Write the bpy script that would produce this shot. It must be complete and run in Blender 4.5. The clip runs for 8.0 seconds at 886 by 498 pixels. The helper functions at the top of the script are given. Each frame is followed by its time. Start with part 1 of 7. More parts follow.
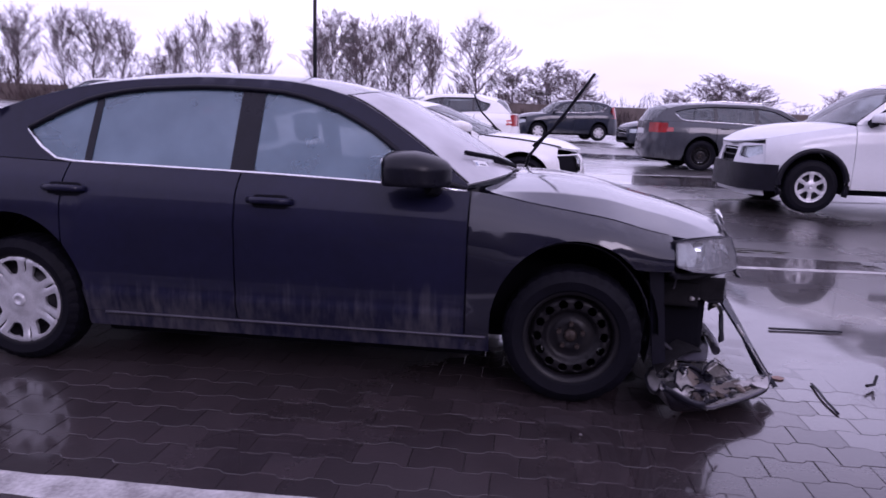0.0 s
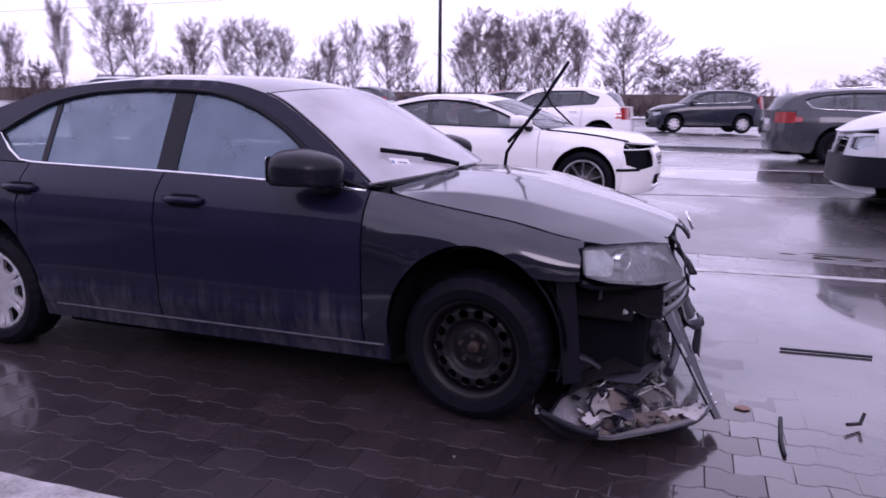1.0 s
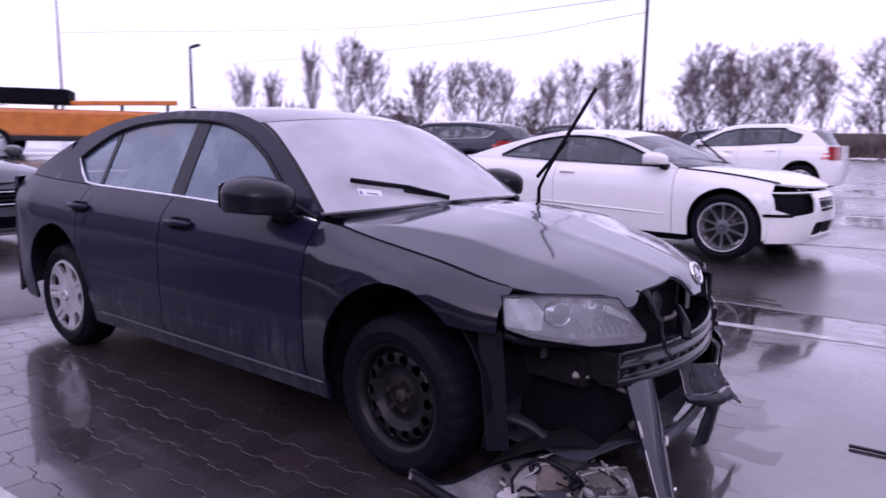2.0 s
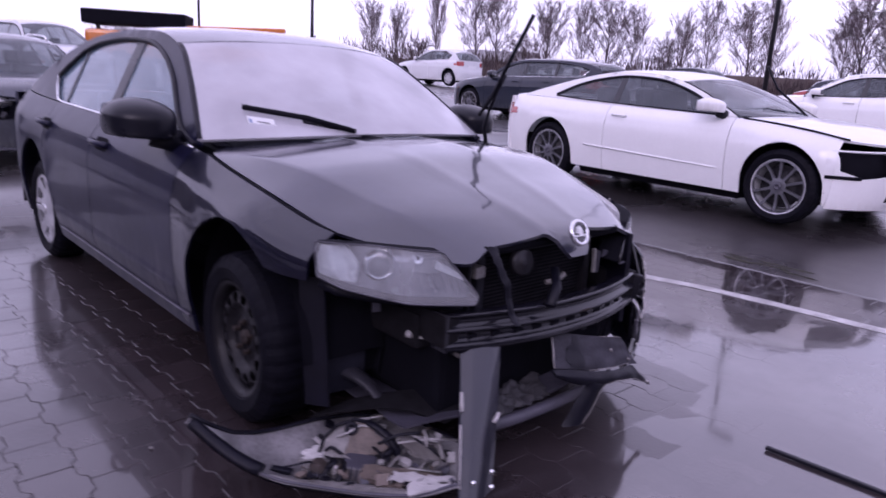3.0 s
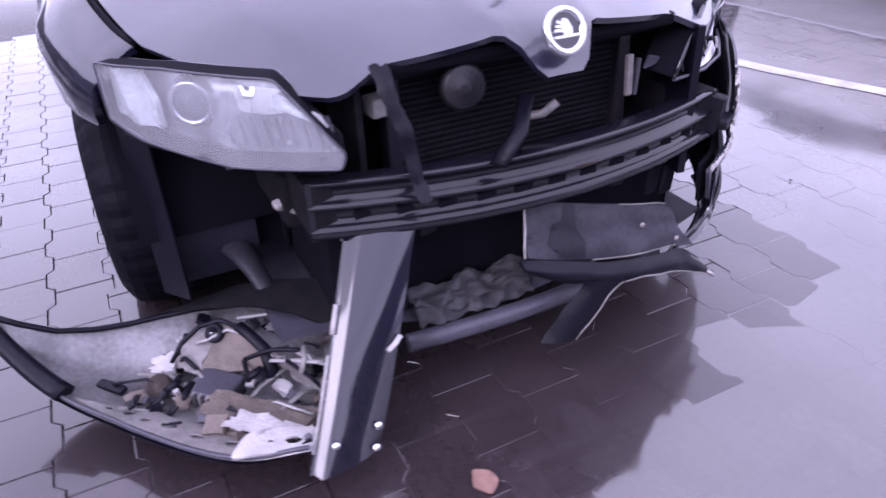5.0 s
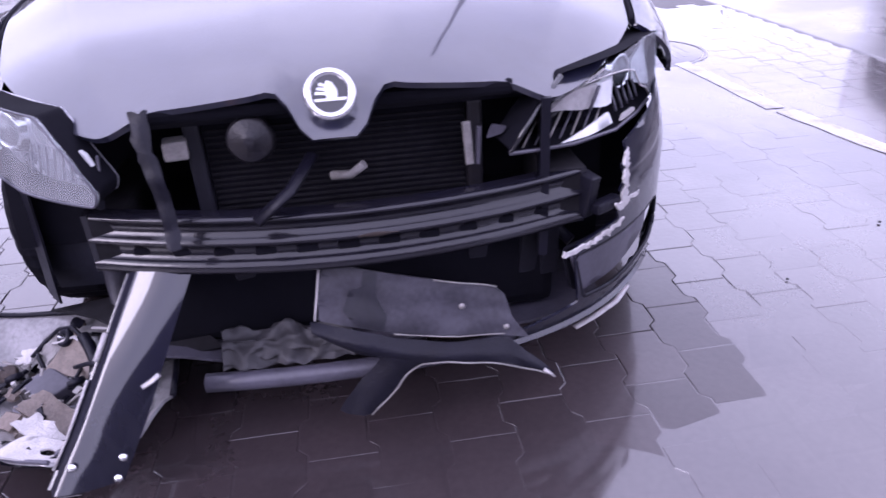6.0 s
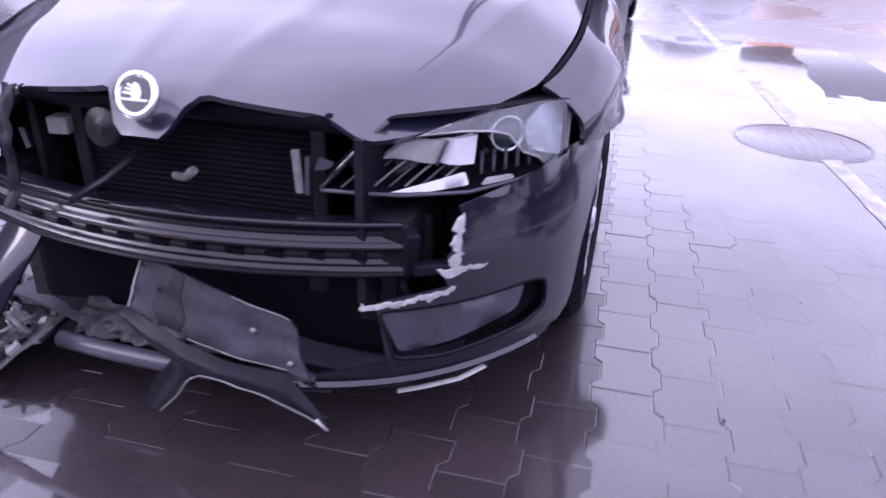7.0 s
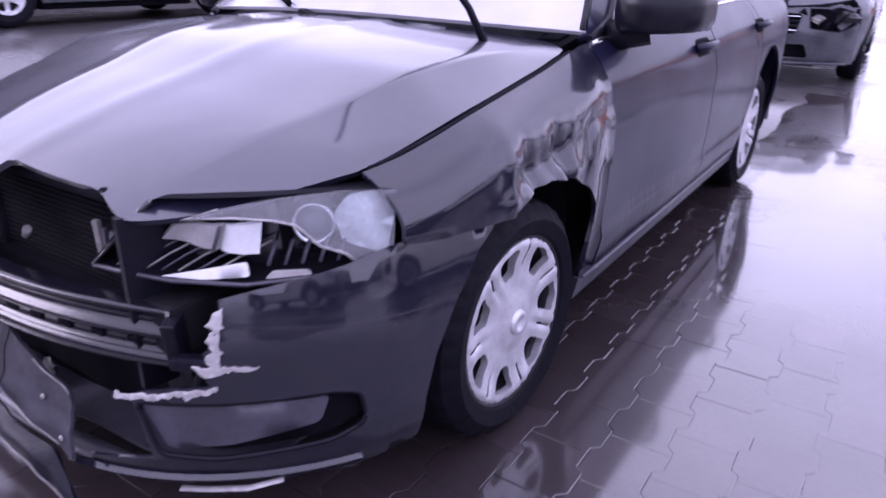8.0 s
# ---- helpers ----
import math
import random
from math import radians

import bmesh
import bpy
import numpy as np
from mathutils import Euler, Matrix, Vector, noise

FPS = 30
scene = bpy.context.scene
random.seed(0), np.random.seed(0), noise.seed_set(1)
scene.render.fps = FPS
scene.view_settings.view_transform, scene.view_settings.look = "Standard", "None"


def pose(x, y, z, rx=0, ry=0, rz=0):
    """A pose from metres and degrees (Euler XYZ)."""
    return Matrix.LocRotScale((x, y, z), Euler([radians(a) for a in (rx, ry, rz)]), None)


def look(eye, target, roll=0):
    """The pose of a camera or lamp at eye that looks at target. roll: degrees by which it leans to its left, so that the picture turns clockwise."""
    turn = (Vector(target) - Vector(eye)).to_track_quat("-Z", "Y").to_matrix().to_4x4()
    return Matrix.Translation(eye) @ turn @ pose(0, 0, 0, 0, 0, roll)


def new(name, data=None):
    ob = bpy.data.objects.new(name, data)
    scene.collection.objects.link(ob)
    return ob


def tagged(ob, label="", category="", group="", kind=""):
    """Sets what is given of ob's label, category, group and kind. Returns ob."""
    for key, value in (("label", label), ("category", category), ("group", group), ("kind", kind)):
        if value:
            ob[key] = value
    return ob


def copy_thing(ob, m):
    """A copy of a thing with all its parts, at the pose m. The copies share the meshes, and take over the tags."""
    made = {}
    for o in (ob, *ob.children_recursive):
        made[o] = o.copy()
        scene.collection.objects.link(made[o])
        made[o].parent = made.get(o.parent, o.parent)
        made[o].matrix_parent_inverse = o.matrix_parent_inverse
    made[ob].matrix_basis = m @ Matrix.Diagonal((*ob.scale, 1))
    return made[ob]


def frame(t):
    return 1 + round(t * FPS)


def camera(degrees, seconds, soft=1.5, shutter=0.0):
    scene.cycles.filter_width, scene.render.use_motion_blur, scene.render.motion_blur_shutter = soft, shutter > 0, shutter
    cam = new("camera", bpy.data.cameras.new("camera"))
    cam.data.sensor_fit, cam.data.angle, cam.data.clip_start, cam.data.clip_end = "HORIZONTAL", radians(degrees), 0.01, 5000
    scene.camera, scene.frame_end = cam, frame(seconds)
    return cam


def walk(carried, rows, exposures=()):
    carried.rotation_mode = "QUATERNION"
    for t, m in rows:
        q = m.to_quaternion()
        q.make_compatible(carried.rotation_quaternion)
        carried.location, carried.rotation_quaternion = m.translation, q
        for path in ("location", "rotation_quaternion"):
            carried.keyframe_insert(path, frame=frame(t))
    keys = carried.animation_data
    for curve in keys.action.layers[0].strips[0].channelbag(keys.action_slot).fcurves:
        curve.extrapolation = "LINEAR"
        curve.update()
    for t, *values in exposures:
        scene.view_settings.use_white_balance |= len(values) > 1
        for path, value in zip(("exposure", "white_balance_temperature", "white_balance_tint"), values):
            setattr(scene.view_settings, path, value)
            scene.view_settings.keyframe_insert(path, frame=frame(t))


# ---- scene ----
cam = camera(64.8, 8.0, 1.6, 0.35)
PATH = [
    (0, (-0.233, -3.908, 1.272), (-0.463, -1.958, 0.893), 1.9),
    (0.5, (0.308, -3.821, 1.266), (-0.109, -1.895, 0.926), -0.5),
    (1, (0.791, -3.487, 1.29), (0.142, -1.638, 0.891), 0.5),
    (1.5, (1.257, -3.163, 1.306), (0.348, -1.413, 0.973), -1.6),
    (1.7, (1.43, -3.007, 1.26), (0.4, -1.316, 0.975), -0.3),
    (2.8, (2.157, -2.09, 1.291), (0.69, -0.806, 0.843), 1.2),
    (3, (2.218, -1.923, 1.269), (0.789, -0.61, 0.787), 3.3),
    (3.5, (2.086, -1.558, 1.215), (0.689, -0.291, 0.549), 3.4),
    (4, (1.817, -1.33, 1.137), (0.45, -0.107, 0.339), -1.2),
    (4.2, (1.785, -1.297, 1.099), (0.394, -0.147, 0.236), -1.2),
    (5.3, (1.993, -0.544, 1.121), (0.371, 0.042, 0.107), -1.8),
    (5.5, (2.044, -0.374, 1.122), (0.36, 0.115, 0.158), -0.2),
    (6, (2.071, 0.035, 1.127), (0.331, 0.25, 0.163), -3.1),
    (6.5, (2.128, 0.456, 1.14), (0.347, 0.387, 0.232), -2.6),
    (7, (1.964, 0.88, 1.103), (0.207, 0.473, 0.239), 2.0),
    (7.5, (1.732, 1.302, 1.108), (0.059, 0.584, 0.28), 1.4),
    (8, (1.401, 1.572, 1.147), (-0.139, 0.551, 0.381), 0.7),
]
walk(cam, [(t, look(eye, target, roll)) for t, eye, target, roll in PATH],
     exposures=[(0, 0.13, 5700, 48), (1.0, 0.20, 5800, 48), (1.7, 0.20, 5750, 48), (3, 0.19, 5700, 46), (3.5, 0.46, 5650, 46), (4.2, 0.88, 5600, 46), (5.5, 1.43, 5600, 38), (7, 1.10, 5570, 41), (8, 1.12, 5550, 43)])

# ---- overcast winter daylight ----
world = bpy.data.worlds.new("overcast_sky")
scene.world = world
world.use_nodes = True
wn, wl = world.node_tree.nodes, world.node_tree.links
bg = wn["Background"]
sky = wn.new("ShaderNodeTexSky")
sky.sky_type = 'NISHITA'
sky.sun_disc = False
SUN_ELEV, SUN_ROT = 28, 150
sky.sun_elevation, sky.sun_rotation = radians(SUN_ELEV), radians(SUN_ROT)
sky.air_density, sky.dust_density = 1.0, 4.0
skymul = wn.new("ShaderNodeVectorMath"); skymul.operation = 'SCALE'
skymul.inputs["Scale"].default_value = 0.10
wl.new(sky.outputs[0], skymul.inputs[0])
coord = wn.new("ShaderNodeTexCoord")
squash = wn.new("ShaderNodeMapping"); squash.inputs["Scale"].default_value = (1.2, 1.2, 4.5)
wl.new(coord.outputs["Generated"], squash.inputs[0])
cloud = wn.new("ShaderNodeTexNoise"); cloud.inputs["Scale"].default_value = 1.6; cloud.inputs["Detail"].default_value = 5
wl.new(squash.outputs[0], cloud.inputs[0])
ramp = wn.new("ShaderNodeValToRGB")
ramp.color_ramp.elements[0].position, ramp.color_ramp.elements[0].color = 0.3, (0.66, 0.66, 0.72, 1)
ramp.color_ramp.elements[1].position, ramp.color_ramp.elements[1].color = 0.7, (0.95, 0.94, 0.97, 1)
wl.new(cloud.outputs[0], ramp.inputs[0])
skymix = wn.new("ShaderNodeMix"); skymix.data_type = 'RGBA'; skymix.inputs[0].default_value = 0.88
wl.new(skymul.outputs[0], skymix.inputs[6]); wl.new(ramp.outputs[0], skymix.inputs[7])
wl.new(skymix.outputs[2], bg.inputs[0])
bg.inputs[1].default_value = 1.3
sun = new("sun", bpy.data.lights.new("sun", 'SUN'))
sun.data.energy, sun.data.angle, sun.data.color = 0.6, radians(25), (1.0, 0.97, 0.93)
sun.matrix_world = pose(0, 0, 20, 90 - SUN_ELEV, 0, 180 - SUN_ROT)


# ---- materials ----
def material(name, col, rough=0.5, metal=0.0, vary=0.25, scale=6.0, bump=0.0, bscale=60.0, coat=0.0, rvary=0.1, spec=0.5, col2=None):
    """A principled surface whose colour and gloss vary at two scales, with fine relief."""
    m = bpy.data.materials.new(name)
    m.use_nodes = True
    n, l = m.node_tree.nodes, m.node_tree.links
    p = n["Principled BSDF"]
    tc = n.new("ShaderNodeTexCoord")
    a = n.new("ShaderNodeTexNoise"); a.inputs["Scale"].default_value = scale; a.inputs["Detail"].default_value = 6
    b = n.new("ShaderNodeTexNoise"); b.inputs["Scale"].default_value = scale * 9; b.inputs["Detail"].default_value = 3
    for q in (a, b):
        l.new(tc.outputs["Object"], q.inputs[0])
    mix = n.new("ShaderNodeMix"); mix.data_type = 'RGBA'
    c2 = col2 or tuple(c * (1 - vary) for c in col)
    mix.inputs[6].default_value, mix.inputs[7].default_value = (*col, 1), (*c2, 1)
    add = n.new("ShaderNodeMath"); add.operation = 'ADD'
    half = n.new("ShaderNodeMath"); half.operation = 'MULTIPLY'; half.inputs[1].default_value = 0.5
    l.new(b.outputs[0], half.inputs[0]); l.new(a.outputs[0], add.inputs[0]); l.new(half.outputs[0], add.inputs[1])
    sharp = n.new("ShaderNodeMapRange"); sharp.inputs[1].default_value, sharp.inputs[2].default_value = 0.55, 0.95
    l.new(add.outputs[0], sharp.inputs[0]); l.new(sharp.outputs[0], mix.inputs[0])
    l.new(mix.outputs[2], p.inputs["Base Color"])
    rr = n.new("ShaderNodeMapRange"); rr.inputs[3].default_value, rr.inputs[4].default_value = max(rough - rvary, 0.02), min(rough + rvary, 1)
    l.new(a.outputs[0], rr.inputs[0]); l.new(rr.outputs[0], p.inputs["Roughness"])
    p.inputs["Metallic"].default_value = metal
    p.inputs["Coat Weight"].default_value = coat
    p.inputs["Coat Roughness"].default_value = 0.12
    p.inputs["Specular IOR Level"].default_value = spec
    if bump:
        t = n.new("ShaderNodeTexNoise"); t.inputs["Scale"].default_value = bscale; t.inputs["Detail"].default_value = 4
        l.new(tc.outputs["Object"], t.inputs[0])
        u = n.new("ShaderNodeBump"); u.inputs["Strength"].default_value = bump; u.inputs["Distance"].default_value = 0.01
        l.new(t.outputs[0], u.inputs["Height"]); l.new(u.outputs[0], p.inputs["Normal"])
    return m


def glass(name, tint, clear, rough=0.08):
    """A pane: partly see-through, partly a misted film."""
    m = bpy.data.materials.new(name)
    m.use_nodes = True
    n, l = m.node_tree.nodes, m.node_tree.links
    out = n["Material Output"]
    p = n["Principled BSDF"]
    p.inputs["Base Color"].default_value = (*tint, 1)
    p.inputs["Roughness"].default_value = rough
    p.inputs["Coat Weight"].default_value = 0.6
    p.inputs["Coat Roughness"].default_value = 0.05
    tr = n.new("ShaderNodeBsdfTransparent"); tr.inputs[0].default_value = (0.85, 0.9, 0.92, 1)
    mx = n.new("ShaderNodeMixShader")
    no = n.new("ShaderNodeTexNoise"); no.inputs["Scale"].default_value = 3.2; no.inputs["Detail"].default_value = 5
    tc = n.new("ShaderNodeTexCoord"); l.new(tc.outputs["Object"], no.inputs[0])
    mr = n.new("ShaderNodeMapRange"); mr.inputs[1].default_value, mr.inputs[2].default_value = 0.3, 0.7
    mr.inputs[3].default_value, mr.inputs[4].default_value = max(clear - 0.12, 0), min(clear + 0.12, 1)
    l.new(no.outputs[0], mr.inputs[0]); l.new(mr.outputs[0], mx.inputs[0])
    l.new(p.outputs[0], mx.inputs[1]); l.new(tr.outputs[0], mx.inputs[2]); l.new(mx.outputs[0], out.inputs[0])
    return m


def wet_paint(name, col, dirt, coat=1.0, low=0.18, high=0.62, amount=0.75, vary=0.3):
    """Car paint with drop-pitted clear coat and road dirt that has dried in streaks on the lower body."""
    m = material(name, col, 0.45, 0.0, vary, 3.0, 0.03, 260.0, coat, 0.1, 0.12)
    n, l = m.node_tree.nodes, m.node_tree.links
    p = n["Principled BSDF"]
    p.inputs["Coat Roughness"].default_value = 0.09
    base = p.inputs["Base Color"].links[0].from_socket
    tc = n.new("ShaderNodeTexCoord")
    mp = n.new("ShaderNodeMapping"); mp.inputs["Scale"].default_value = (34, 34, 1.6)
    st = n.new("ShaderNodeTexNoise"); st.inputs["Scale"].default_value = 1.0; st.inputs["Detail"].default_value = 5
    l.new(tc.outputs["Object"], mp.inputs[0]); l.new(mp.outputs[0], st.inputs[0])
    bl = n.new("ShaderNodeTexNoise"); bl.inputs["Scale"].default_value = 2.4; bl.inputs["Detail"].default_value = 6
    l.new(tc.outputs["Object"], bl.inputs[0])
    mul = n.new("ShaderNodeMath"); mul.operation = 'MULTIPLY'
    l.new(st.outputs[0], mul.inputs[0]); l.new(bl.outputs[0], mul.inputs[1])
    sep = n.new("ShaderNodeSeparateXYZ"); l.new(tc.outputs["Object"], sep.inputs[0])
    band = n.new("ShaderNodeMapRange"); band.inputs[1].default_value, band.inputs[2].default_value = high, low
    l.new(sep.outputs[2], band.inputs[0])
    mul2 = n.new("ShaderNodeMath"); mul2.operation = 'MULTIPLY'
    l.new(mul.outputs[0], mul2.inputs[0]); l.new(band.outputs[0], mul2.inputs[1])
    sh = n.new("ShaderNodeMapRange"); sh.inputs[1].default_value, sh.inputs[2].default_value, sh.inputs[4].default_value = 0.15, 0.36, amount
    l.new(mul2.outputs[0], sh.inputs[0])
    mx = n.new("ShaderNodeMix"); mx.data_type = 'RGBA'; mx.inputs[7].default_value = (*dirt, 1)
    l.new(sh.outputs[0], mx.inputs[0]); l.new(base, mx.inputs[6]); l.new(mx.outputs[2], p.inputs["Base Color"])
    ct = n.new("ShaderNodeMapRange"); ct.inputs[3].default_value, ct.inputs[4].default_value = coat, 0.1
    l.new(sh.outputs[0], ct.inputs[0]); l.new(ct.outputs[0], p.inputs["Coat Weight"])
    return m


PAINT = wet_paint("black_wet_paint", (0.0088, 0.0088, 0.0270), (0.075, 0.070, 0.078), 0.32, 0.30, 0.66, 0.72)
PAINTCLEAN = wet_paint("black_clean_paint", (0.0052, 0.0053, 0.0160), (0.05, 0.048, 0.05), 0.85, 0.10, 0.50, 0.12)
PAINTCLEAN.node_tree.nodes["Principled BSDF"].inputs["Coat Roughness"].default_value = 0.07
PAINTCLEAN.node_tree.nodes["Principled BSDF"].inputs["Coat IOR"].default_value = 1.68
BEADED = material("beaded_paint", (0.013, 0.0135, 0.030), 0.32, 0, 0.35, 3.0, 0.05, 260, 1.0, 0.1, 0.4)
BEADED.node_tree.nodes["Principled BSDF"].inputs["Coat Roughness"].default_value = 0.07
BEADED.node_tree.nodes["Principled BSDF"].inputs["Coat IOR"].default_value = 1.68
WHITE = wet_paint("white_paint", (0.80, 0.80, 0.81), (0.5, 0.48, 0.46), 0.8, 0.12, 0.42, 0.35, 0.05)
NAVY = wet_paint("navy_paint", (0.012, 0.016, 0.03), (0.10, 0.10, 0.10))
GREY = wet_paint("grey_paint", (0.045, 0.048, 0.06), (0.10, 0.10, 0.10))
SILVER = wet_paint("silver_paint", (0.62, 0.63, 0.66), (0.34, 0.33, 0.32), 0.8, 0.18, 0.62, 0.5, 0.06)
RED = wet_paint("red_paint", (0.30, 0.03, 0.03), (0.2, 0.15, 0.13))
ORANGE = wet_paint("orange_paint", (0.62, 0.20, 0.04), (0.25, 0.2, 0.17))
RUBBER = material("tyre_rubber", (0.0048, 0.0045, 0.0090), 0.65, 0, 0.4, 8, 0.2, 90, spec=0.12)
TRIM = material("black_plastic", (0.0064, 0.0060, 0.0125), 0.42, 0, 0.4, 12, 0.15, 160, spec=0.2)
GLOSSTRIM = material("gloss_black", (0.0066, 0.0062, 0.011), 0.14, 0, 0.3, 9, coat=0.6, rvary=0.05)
PILLAR = material("pillar_film", (0.008, 0.008, 0.014), 0.30, 0, 0.3, 9, spec=0.22)
# near-black: holds the deep shade of hollows in its colour; also plain black parts
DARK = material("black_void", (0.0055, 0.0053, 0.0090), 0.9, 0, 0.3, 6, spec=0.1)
ALLOYGREY = material("grey_wheel", (0.17, 0.17, 0.19), 0.32, 0.5, 0.3, 14)
IRON = material("rusty_hub", (0.045, 0.032, 0.028), 0.6, 0.4, 0.4, 30, 0.3, 100)
CHROME = material("chrome", (0.82, 0.82, 0.84), 0.14, 1.0, 0.15, 9, rvary=0.05)
ALLOY = material("silver_wheel", (0.60, 0.60, 0.63), 0.34, 0.45, 0.3, 14)
STEEL = material("black_steel", (0.0125, 0.0118, 0.0175), 0.42, 0.1, 0.5, 14, 0.2, 120, col2=(0.016, 0.014, 0.016), spec=0.35)
WHEELSTEEL = material("wet_wheel_steel", (0.0062, 0.0058, 0.0085), 0.36, 0.0, 0.5, 14, 0.2, 120, col2=(0.011, 0.0095, 0.011), spec=0.22)
BEAM = material("beam_paint", (0.0060, 0.0058, 0.011), 0.18, 0.0, 0.4, 10, 0.05, 40, col2=(0.010, 0.009, 0.013), spec=0.48)
INNER = material("blue_black_liner", (0.022, 0.022, 0.034), 0.5, 0, 0.5, 5, 0.06, 40, spec=0.3)
PLATEPL = material("dusty_black_plastic", (0.042, 0.040, 0.052), 0.46, 0, 0.6, 9, 0.08, 50, spec=0.25)
RADM = material("radiator_fin", (0.012, 0.011, 0.014), 0.8, 0, 0.5, 20, spec=0.15)
ALU = material("cast_aluminium", (0.42, 0.41, 0.40), 0.42, 0.8, 0.4, 25, 0.2, 90)
GREYPL = material("grey_plastic", (0.070, 0.066, 0.088), 0.40, 0, 0.40, 9, 0.06, 50)
PALEPL = material("pale_plastic", (0.25, 0.235, 0.23), 0.5, 0, 0.45, 18, 0.3, 70)
BEIGE = material("beige_plastic", (0.17, 0.135, 0.115), 0.55, 0, 0.45, 18, 0.3, 70)
SNAP = material("torn_plastic", (0.50, 0.48, 0.48), 0.6, 0, 0.3, 22, 0.4, 120)
FABRIC = material("seat_cloth", (0.035, 0.035, 0.04), 0.9, 0, 0.4, 12, 0.3, 200)
LAMPRED = material("tail_lamp", (0.36, 0.02, 0.02), 0.15, 0, 0.3, 6, coat=1)
LINER = material("arch_liner_plastic", (0.015, 0.0145, 0.022), 0.5, 0, 0.5, 7, 0.1, 50, spec=0.3)
DIRTY = material("dirty_plastic", (0.036, 0.034, 0.040), 0.6, 0, 0.6, 12, 0.3, 40, col2=(0.02, 0.018, 0.02))
LAMPGREY = material("lamp_backing", (0.36, 0.36, 0.40), 0.25, 0.4, 0.35, 14)
LAMPWHITE = material("lamp_reflector", (0.88, 0.88, 0.90), 0.25, 0.25, 0.35, 14)
MISTGLASS = glass("misted_glass", (0.135, 0.205, 0.275), 0.34, 0.16)
FROSTGLASS = glass("misted_windscreen", (0.52, 0.51, 0.55), 0.22, 0.25)
CARGLASS = glass("car_glass", (0.10, 0.115, 0.13), 0.45, 0.04)
LENS = glass("lamp_lens", (0.72, 0.73, 0.78), 0.75, 0.05)
CLEARLENS = glass("clear_lens", (0.30, 0.31, 0.34), 0.9, 0.04)
STICKER = material("sticker", (0.75, 0.76, 0.78), 0.5, 0, 0.15, 20)
STICKBLUE = material("sticker_print", (0.12, 0.2, 0.4), 0.5, 0, 0.15, 20)


# ---- mesh tools ----
def part(name, bm, mat, parent, label=""):
    me = bpy.data.meshes.new(name)
    bm.to_mesh(me)
    bm.free()
    me.materials.append(mat)
    ob = new(name, me)
    ob.parent = parent
    if label:
        ob["label"] = label
    return ob


def thing(name, label, category, m=None, group="", kind=""):
    ob = new(name)
    if m is not None:
        ob.matrix_world = m
    ob.empty_display_size = 0.2
    return tagged(ob, label, category, group, kind)


def curve(pts):
    """A smooth function through points (x, value), x in any order."""
    a = np.array(sorted(pts), dtype=float)
    xs, ys = a[:, 0], a[:, 1]
    d = np.diff(ys) / np.diff(xs)
    s = np.concatenate(([d[0]], [0 if p * q <= 0 else 2 * p * q / (p + q) for p, q in zip(d[:-1], d[1:])], [d[-1]]))

    def f(x):
        if x <= xs[0]:
            return ys[0] + s[0] * (x - xs[0])
        if x >= xs[-1]:
            return ys[-1] + s[-1] * (x - xs[-1])
        i = int(np.searchsorted(xs, x)) - 1
        h = xs[i + 1] - xs[i]
        t = (x - xs[i]) / h
        return float(ys[i] * (1 + 2 * t) * (1 - t) ** 2 + h * s[i] * t * (1 - t) ** 2 + ys[i + 1] * t * t * (3 - 2 * t) + h * s[i + 1] * t * t * (t - 1))
    return f


def path3(pts):
    """A smooth 3D line through points, by a parameter 0..1."""
    n = len(pts) - 1
    fs = [curve([(i / n, p[k]) for i, p in enumerate(pts)]) for k in range(3)]
    return lambda t: Vector((fs[0](t), fs[1](t), fs[2](t)))


def inside(p, poly):
    c, j = False, len(poly) - 1
    for i in range(len(poly)):
        a, b = poly[i], poly[j]
        if (a[1] > p[1]) != (b[1] > p[1]) and p[0] < (b[0] - a[0]) * (p[1] - a[1]) / (b[1] - a[1]) + a[0]:
            c = not c
        j = i
    return c


def dense(poly, step):
    out = []
    for i, a in enumerate(poly):
        b = poly[(i + 1) % len(poly)]
        k = max(1, int(math.ceil(math.hypot(b[0] - a[0], b[1] - a[1]) / step)))
        out += [(a[0] + (b[0] - a[0]) * j / k, a[1] + (b[1] - a[1]) * j / k) for j in range(k)]
    return out


def rounded(poly, r, k=4):
    """The polygon with its corners rounded."""
    out = []
    n = len(poly)
    for i in range(n):
        p, a, b = Vector(poly[i]), Vector(poly[i - 1]), Vector(poly[(i + 1) % n])
        da, db = a - p, b - p
        q = min(r, da.length * 0.45, db.length * 0.45)
        s, e = p + da.normalized() * q, p + db.normalized() * q
        out += [tuple((s * (1 - t) ** 2 + p * 2 * t * (1 - t) + e * t * t)) for t in [j / k for j in range(k + 1)]]
    return out


def rim(bm, thick, face_out):
    """Turns the faces to look along face_out, smooths them and folds the open edges back by thick."""
    bmesh.ops.recalc_face_normals(bm, faces=bm.faces)
    bm.normal_update()
    fo = Vector(face_out)
    if sum(f.normal.dot(fo) * f.calc_area() for f in bm.faces) < 0:
        bmesh.ops.reverse_faces(bm, faces=bm.faces)
    bm.normal_update()
    for f in bm.faces:
        f.smooth = True
    if thick:
        edges = [e for e in bm.edges if e.is_boundary]
        norm = {v: v.normal.copy() for e in edges for v in e.verts}
        ext = bmesh.ops.extrude_edge_only(bm, edges=edges)
        new_v = [g for g in ext["geom"] if isinstance(g, bmesh.types.BMVert)]
        old = {tuple(round(c, 6) for c in v.co): nv for v, nv in norm.items()}
        for v in new_v:
            v.co -= old[tuple(round(c, 6) for c in v.co)] * thick
        for e in edges:
            e.smooth = False
    return bm


